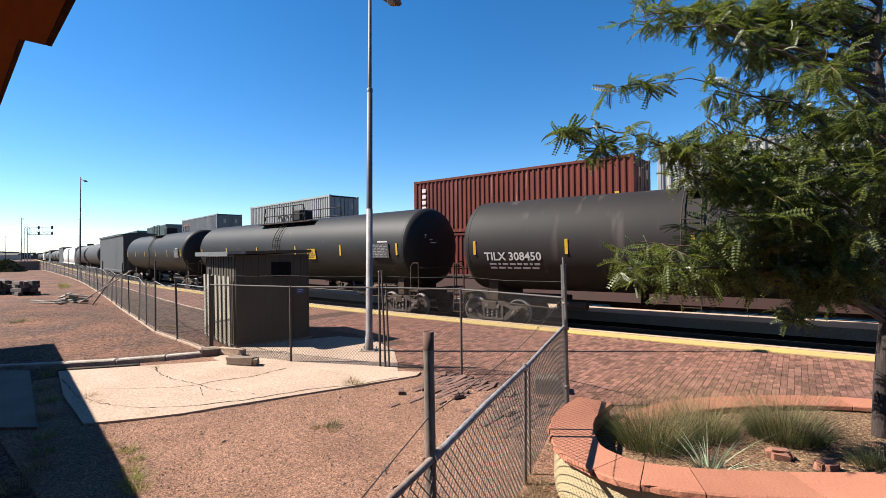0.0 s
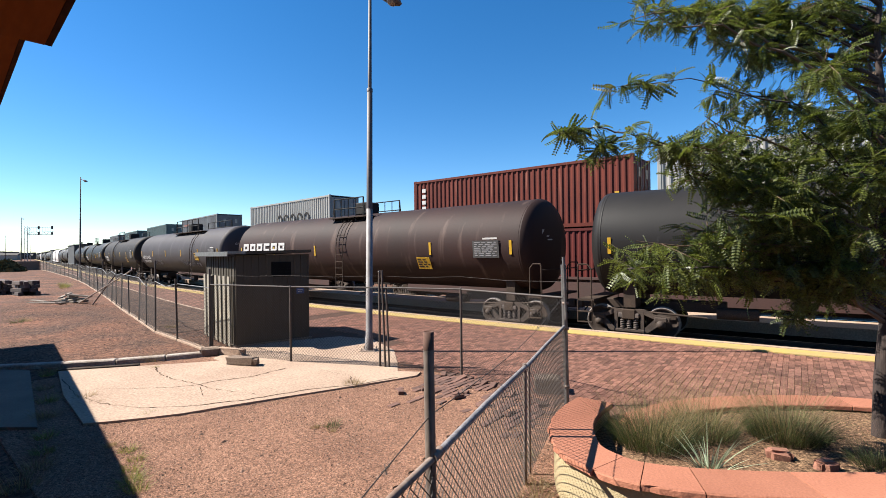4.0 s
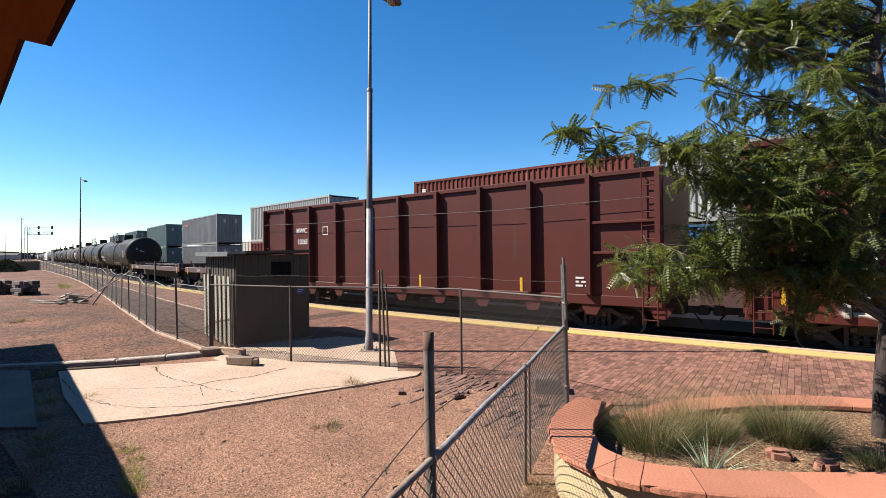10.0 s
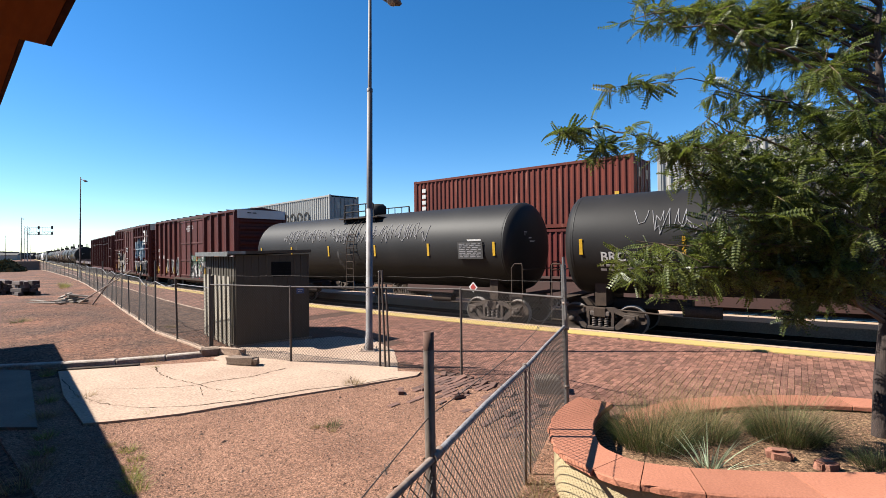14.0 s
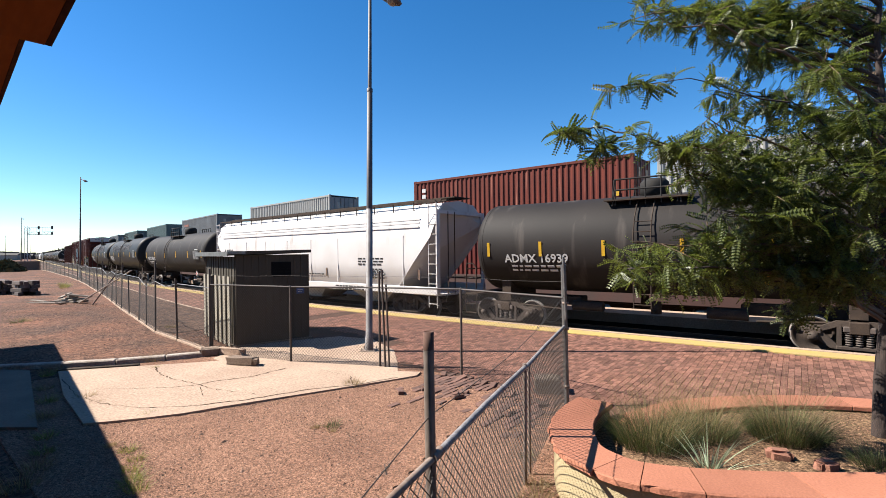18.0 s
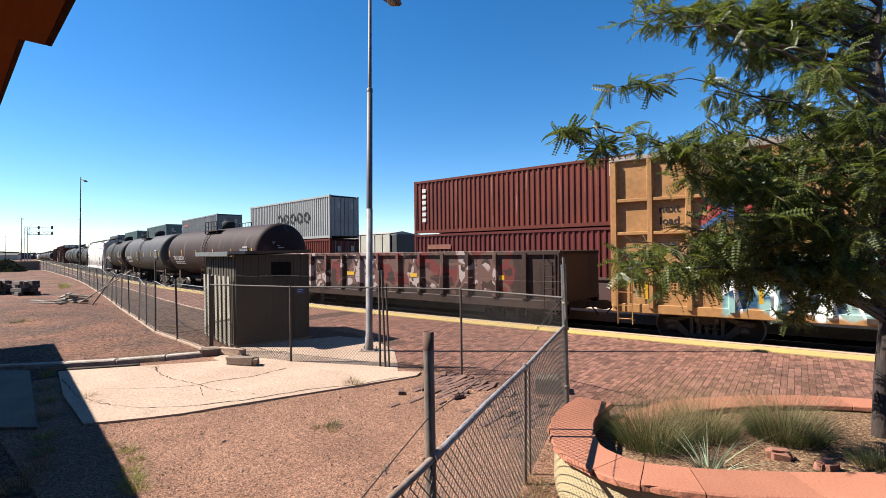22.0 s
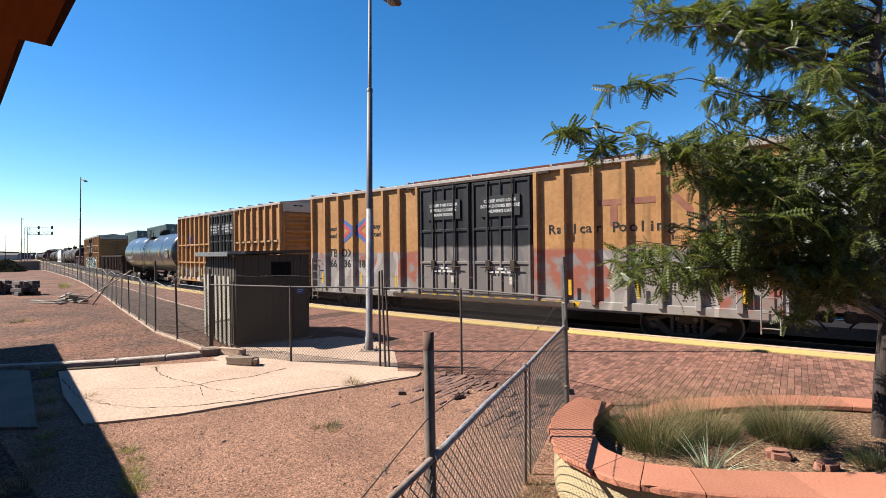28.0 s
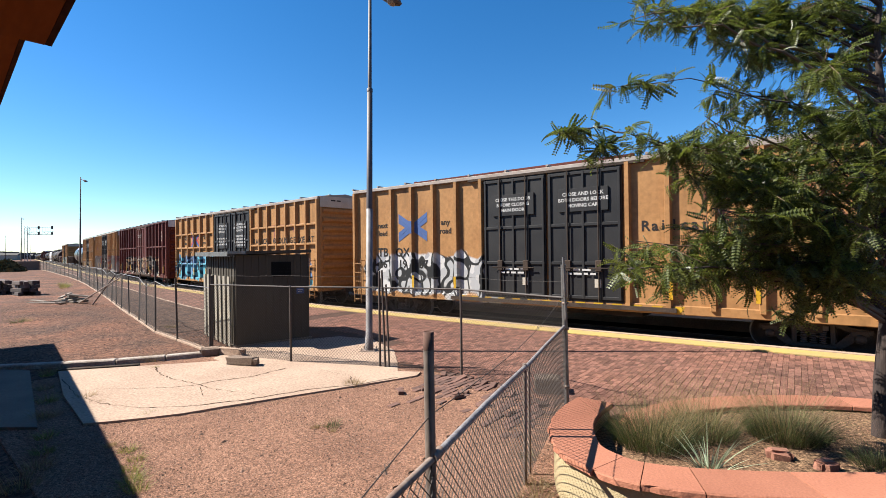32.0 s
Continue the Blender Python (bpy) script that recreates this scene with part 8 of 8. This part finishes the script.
MIDDLE_TIPS = [(-1.07, 5.49, 3.67), (-0.4, 6.22, 3.59), (-0.02, 6.93, 3.78), (-1.07, 4.8, 3.27), (-1.39, 4.73, 3.37), (-1.57, 4.65, 3.43), (-0.84, 5.56, 3.31), (-0.57, 6.2, 3.28), (-0.98, 5.48, 3.02), (-0.64, 5.47, 2.93), (-1.19, 5.21, 3.08), (0.09, 7.06, 3.44), (0.19, 6.98, 2.98)]
LOW_TIPS = [(-0.92, 4.97, 2.69), (-0.77, 6.01, 2.65), (-1.12, 5.06, 2.51), (-0.31, 6.58, 2.63), (0.02, 7.22, 2.66), (-1.49, 4.66, 2.4), (-1.62, 4.65, 2.14), (-1.23, 4.8, 2.13), (-0.99, 5.61, 2.08), (-0.62, 5.87, 1.99), (-0.33, 6.75, 2.24), (-0.09, 7.07, 2.09), (-0.2, 6.23, 1.95), (-0.49, 5.79, 2.72)]
BACK_TIPS = [(0.9, 7.6, 3.9), (0.5, 7.0, 6.4), (-0.6, 8.2, 6.0), (1.2, 8.2, 3.0), (0.9, 6.9, 4.9), (0.9, 8.3, 5.2), (0.2, 8.4, 3.6), (1.1, 7.2, 2.6), (-0.9, 6.3, 6.0), (-0.2, 7.0, 6.3)]
HANGING_TIPS = [(-0.37, 5.88, 2.19), (-0.08, 5.99, 2.08), (-0.6, 5.86, 2.02), (-0.83, 5.74, 2.25), (-1.21, 5.56, 2.16), (-1.52, 5.38, 2.1), (-1.8, 5.19, 2.25), (-0.27, 5.69, 2.52), (0.13, 6.09, 2.09)]
FRONT_TIPS = [(-0.93, 7.12, 4.76), (-0.44, 5.82, 3.8), (-0.14, 6.05, 4.18), (0.1, 5.88, 3.6), (-0.18, 5.83, 3.32), (-0.45, 5.85, 3.03), (0.12, 5.87, 3.03), (-0.15, 5.89, 2.68), (0.13, 6.0, 2.46), (-0.81, 5.69, 3.22), (-0.6, 5.87, 2.47), (-0.97, 5.72, 2.48), (-0.27, 7.5, 5.32), (0.15, 7.64, 4.97), (-0.66, 7.44, 5.43), (-0.94, 7.25, 5.17), (-1.31, 6.84, 5.36), (-1.19, 5.54, 3.07)]
SPRIGS = [((-0.44, 5.82, 3.85), (-1.88, 4.84, 4.08)), ((-1.62, 4.60, 3.53), (-2.24, 4.54, 3.62)), ((-1.62, 4.60, 3.50), (-2.02, 4.80, 3.42)), ((-0.38, 6.70, 2.3), (-0.50, 6.55, 1.60))]
rt = random.Random(4)


def grow(start, tip, size, seed, twigs=24, per=11, r0=0.026):
    """A limb that arches to its tip, with level side twigs near it and the leaves on them."""
    rnd = random.Random(seed)
    mb = Mesh()
    pts = []
    n = 7
    wob = 0.016 * (tip - start).length
    for i in range(n + 1):
        t = i / n
        p = start.lerp(tip, t) + Vector((rnd.gauss(0, wob), rnd.gauss(0, wob), 4.5 * wob * math.sin(math.pi * t) + rnd.gauss(0, wob)))
        pts.append(p)
    pts[0], pts[-1] = start, tip
    for i in range(n):
        mb.rod(pts[i], pts[i + 1], r0 * (1 - 0.85 * i / n), 7, r0 * (1 - 0.85 * (i + 1) / n), cap=False)
    lp, ld = [], []
    for k in range(twigs):
        i = rnd.choice((4, 5, 6, 7, 7))
        a = pts[i - 1].lerp(pts[i], rnd.random())
        d = Vector((rnd.gauss(0, 1), rnd.gauss(0, 1), rnd.gauss(0, 0.45))).normalized()
        ln = rnd.uniform(0.16, 0.42) * size
        b = a + d * ln + Vector((0, 0, -0.18 * ln))
        mb.rod(a, b, 0.006, 5, 0.002, cap=False)
        for j in range(int(per * (0.5 + ln))):
            t = rnd.uniform(0.1, 1.0)
            lp.append(tuple(a.lerp(b, t)))
            ld.append(tuple(d * 0.8 + Vector((rnd.gauss(0, 0.6), rnd.gauss(0, 0.6), rnd.gauss(0, 0.35)))))
    return mb, np.array(lp), np.array(ld)


for k, tip in enumerate(TOP_TIPS + MIDDLE_TIPS + LOW_TIPS + BACK_TIPS + FRONT_TIPS + HANGING_TIPS):
    tip = Vector(tip) + Vector((-0.05, -0.05, 0.1))
    h = min(max(tip.z - 0.5 * (tip - Vector((0.27, 7.46, tip.z))).length, 1.55 + 0.02 * (k % 30)), 5.9)
    s = next(TR[i].lerp(TR[i + 1], (h - TR[i].z) / (TR[i + 1].z - TR[i].z)) for i in range(len(TR) - 1) if TR[i].z <= h <= TR[i + 1].z)
    few = tip.z < 2.9 and tip.x > -0.7 or 42 <= k < 52
    mb, lp, ld = grow(s, tip, 1.0 if k < 52 else 0.85, 200 + k, 9 if few else (20 if k < 15 else 15), r0=0.026 if k < 52 else 0.015)
    limb = part("limb", mb, M["pale_bark"] if k % 3 == 0 else M["bark"], tree)
    v, f = foliage(lp, ld, 300 + k)
    part("foliage", quads("foliage", v, f, M["leaf"]), None, limb, "feathery green leaves")
for k, (a, b) in enumerate(SPRIGS):
    mb, lp, ld = grow(Vector(a), Vector(b), 0.40, 400 + k, 12, 11, 0.009)
    limb = part("sprig", mb, M["bark"], tree)
    v, f = foliage(lp, ld, 500 + k)
    part("foliage", quads("foliage", v, f, M["leaf"]), None, limb, "feathery green leaves")
yl, yf = foliage(np.array([(-1.88 + 0.02 * i, 4.86 + 0.02 * i, 4.10 - 0.01 * i) for i in range(5)]), np.tile([-0.6, -0.5, -0.1], (5, 1)), 77)
part("foliage", quads("foliage", yl, yf, M["leaf_yellow"]), None, tree, "yellowing leaves")

# ---------------------------------------------------------------- station building behind and over the eye
M["eave_wood"] = material("red-brown_eave_timber", (0.72, 0.20, 0.035), 0.8, second=(0.60, 0.15, 0.026), scale=3, spec=0.08, grain=0.15, stretch=(0.3, 2, 2))
M["eave_dark"] = material("dark_weathered_eave_edge", (0.10, 0.022, 0.012), 0.8, second=(0.16, 0.06, 0.03), scale=6, grain=0.3, spec=0.08)
M["plaster"] = material("tan_plaster", (0.50, 0.32, 0.20), 0.9, second=(0.42, 0.26, 0.16), scale=1.0, bump=0.3)
M["roof_tile"] = material("red_roof_tiles", (0.28, 0.09, 0.05), 0.8, second=(0.2, 0.07, 0.045), scale=3)
bd_ = thing("station_building", None, None, "station building with red-brown timber eaves", "building")
bd_.matrix_basis = pose(-1.16, 0.223, -0.20, 0, 0, -3.4)
part("wall", Mesh().box(-2.4, 10.8, -6.3, -1.4, -0.1, 3.1), M["plaster"], bd_)
part("eave", Mesh().box(-2.6, -0.004, -1.9, -0.052, 3.03, 3.19), M["eave_wood"], bd_, "boarded red-brown eave")
part("eave", Mesh().box(0, 11.2, -1.9, -0.018, 3.02, 3.22), M["eave_wood"], bd_, "boarded red-brown eave")
part("fascia", Mesh().box(-0.002, 11.2, -0.017, -0.007, 3.021, 3.32), M["eave_dark"], bd_, "dark weathered fascia board")
part("eave_edge", Mesh().box(-2.6, -0.004, -0.051, -0.043, 3.031, 3.20), M["eave_dark"], bd_)
part("roof", Mesh().add([(-2.6, -0.02, 3.23), (11.2, -0.02, 3.23), (11.2, -3.9, 5.1), (-2.6, -3.9, 5.1), (11.2, -7.8, 3.23), (-2.6, -7.8, 3.23)], [(0, 1, 2, 3), (3, 2, 4, 5), (0, 3, 5), (1, 4, 2), (0, 5, 4, 1)]), M["roof_tile"], bd_)
# an unseen wing, added and angled so its eave casts the yard's shadow edge
wing = thing("shadow_wing", None, None, "unseen low wing added to cast the shadow edge on the yard", "building")
wing.matrix_basis = pose(-3.95, -0.60, -0.20, 0, 0, -7.3)
part("wall", Mesh().box(-15.0, -0.1, -6.0, -1.4, -0.1, 3.1), M["plaster"], wing)
part("eave", Mesh().box(-15.4, 0, -1.9, 0.0, 3.03, 3.17), M["eave_wood"], wing)
part("roof", Mesh().add([(-15.4, -0.01, 3.19), (0, -0.01, 3.19), (0, -3.9, 5.0), (-14.2, -3.9, 5.0), (0, -7.6, 3.19), (-15.4, -7.6, 3.19)], [(0, 1, 2, 3), (3, 2, 4, 5), (0, 3, 5), (1, 4, 2), (0, 5, 4, 1)]), M["roof_tile"], wing)


# ---------------------------------------------------------------- platform bricks
def pavers():
    """Bricks of the platform in running bond: the nearest as pieces of their own, the rest joined."""
    L_, W_, G_ = 0.205, 0.102, 0.006
    rnd = random.Random(15)
    one = Mesh().box(-L_ / 2 + G_ / 2, L_ / 2 - G_ / 2, -W_ / 2 + G_ / 2, W_ / 2 - G_ / 2, -0.05, 0.0, 0.004).data("brick", M["paver"])
    vs, fs = [], []
    box = np.array([(x, y, z) for x in (-L_ / 2 + G_ / 2, L_ / 2 - G_ / 2) for y in (-W_ / 2 + G_ / 2, W_ / 2 - G_ / 2) for z in (-0.03, 0.0)])
    bf = np.array([(0, 1, 3, 2), (4, 6, 7, 5), (0, 4, 5, 1), (2, 3, 7, 6), (1, 5, 7, 3)])
    pts = []
    placed = 0
    ca, sa = math.cos(radians(4)), math.sin(radians(4))
    for j in range(-4, 50):
        for i in range(-160, 30):
            u, w = i * W_, (j + 0.5 * (i % 2)) * L_ + 5.6
            x, y = u * ca - (w - 10) * sa, 10 + (w - 10) * ca + u * sa
            edge = NEAR + EDGE - 0.82 + track_y(x)
            fence_y = 7.45 if x < -5.8 else (7.45 - (x + 5.8) * 0.2 if x < -3.42 else 5.9)
            if x < -7.6:
                fence_y = 7.3 if x > -9.2 else 9.2
            if x < -15 or x > 2.2 or y > edge or y < fence_y + 0.03:
                continue
            if (x - 0.2) ** 2 / 6.0 + (y - 6.7) ** 2 / 4.6 < 1.0 and x > -2.6:
                continue
            z = 0.004 + rnd.gauss(0, 0.0018)
            if -3.2 < x < 0.4 and 8.2 < y < 10.2 and placed < 300:
                ob = part("brick", one, None, platform)
                ob.matrix_basis = pose(x, y, z, rnd.gauss(0, 0.5), rnd.gauss(0, 0.4), 94)
                placed += 1
            else:
                pts.append((x, y, z))
    p = np.array(pts)
    rot = np.array([[-sa, ca, 0], [-ca, -sa, 0], [0, 0, 1]])
    q = (box @ rot)[None] + p[:, None]
    fa = (bf[None] + 8 * np.arange(len(p))[:, None, None]).reshape(-1, 4)
    ob = part("brick_paving", quads("brick_paving", q.reshape(-1, 3), fa, M["paver_far"]), None, platform, "field of worn red platform bricks")
    tagged(ob, kind="stuff")


pavers()


# ---------------------------------------------------------------- movement
SPEED = 14.8


def motions():
    """The train rolls steadily down the line and follows its bend."""
    for car, middle, half in TRAIN:
        walk(car, [(t, car_pose(middle - SPEED * t, half)) for t in range(0, 33)])
    # every wheelset turns as it rolls; alike wheelsets share their keys
    turn = math.degrees(SPEED / 0.46 / FPS)
    for x in (-0.88, 0.88):
        sets = [w for car, _, _ in TRAIN for tr in car.children if tr.name.startswith("truck") for w in tr.children if w.name.startswith("wheelset") and abs(w.location.x - x) < 0.01]
        walk(sets[0], [(k / FPS, pose(x, 0, 0.46, 0, -turn * k, 0)) for k in range(32 * FPS + 1)])
        keys = sets[0].animation_data
        for w in sets[1:]:
            w.rotation_mode = "QUATERNION"
            w.animation_data_create()
            w.animation_data.action = keys.action
            w.animation_data.action_slot = keys.action_slot


motions()
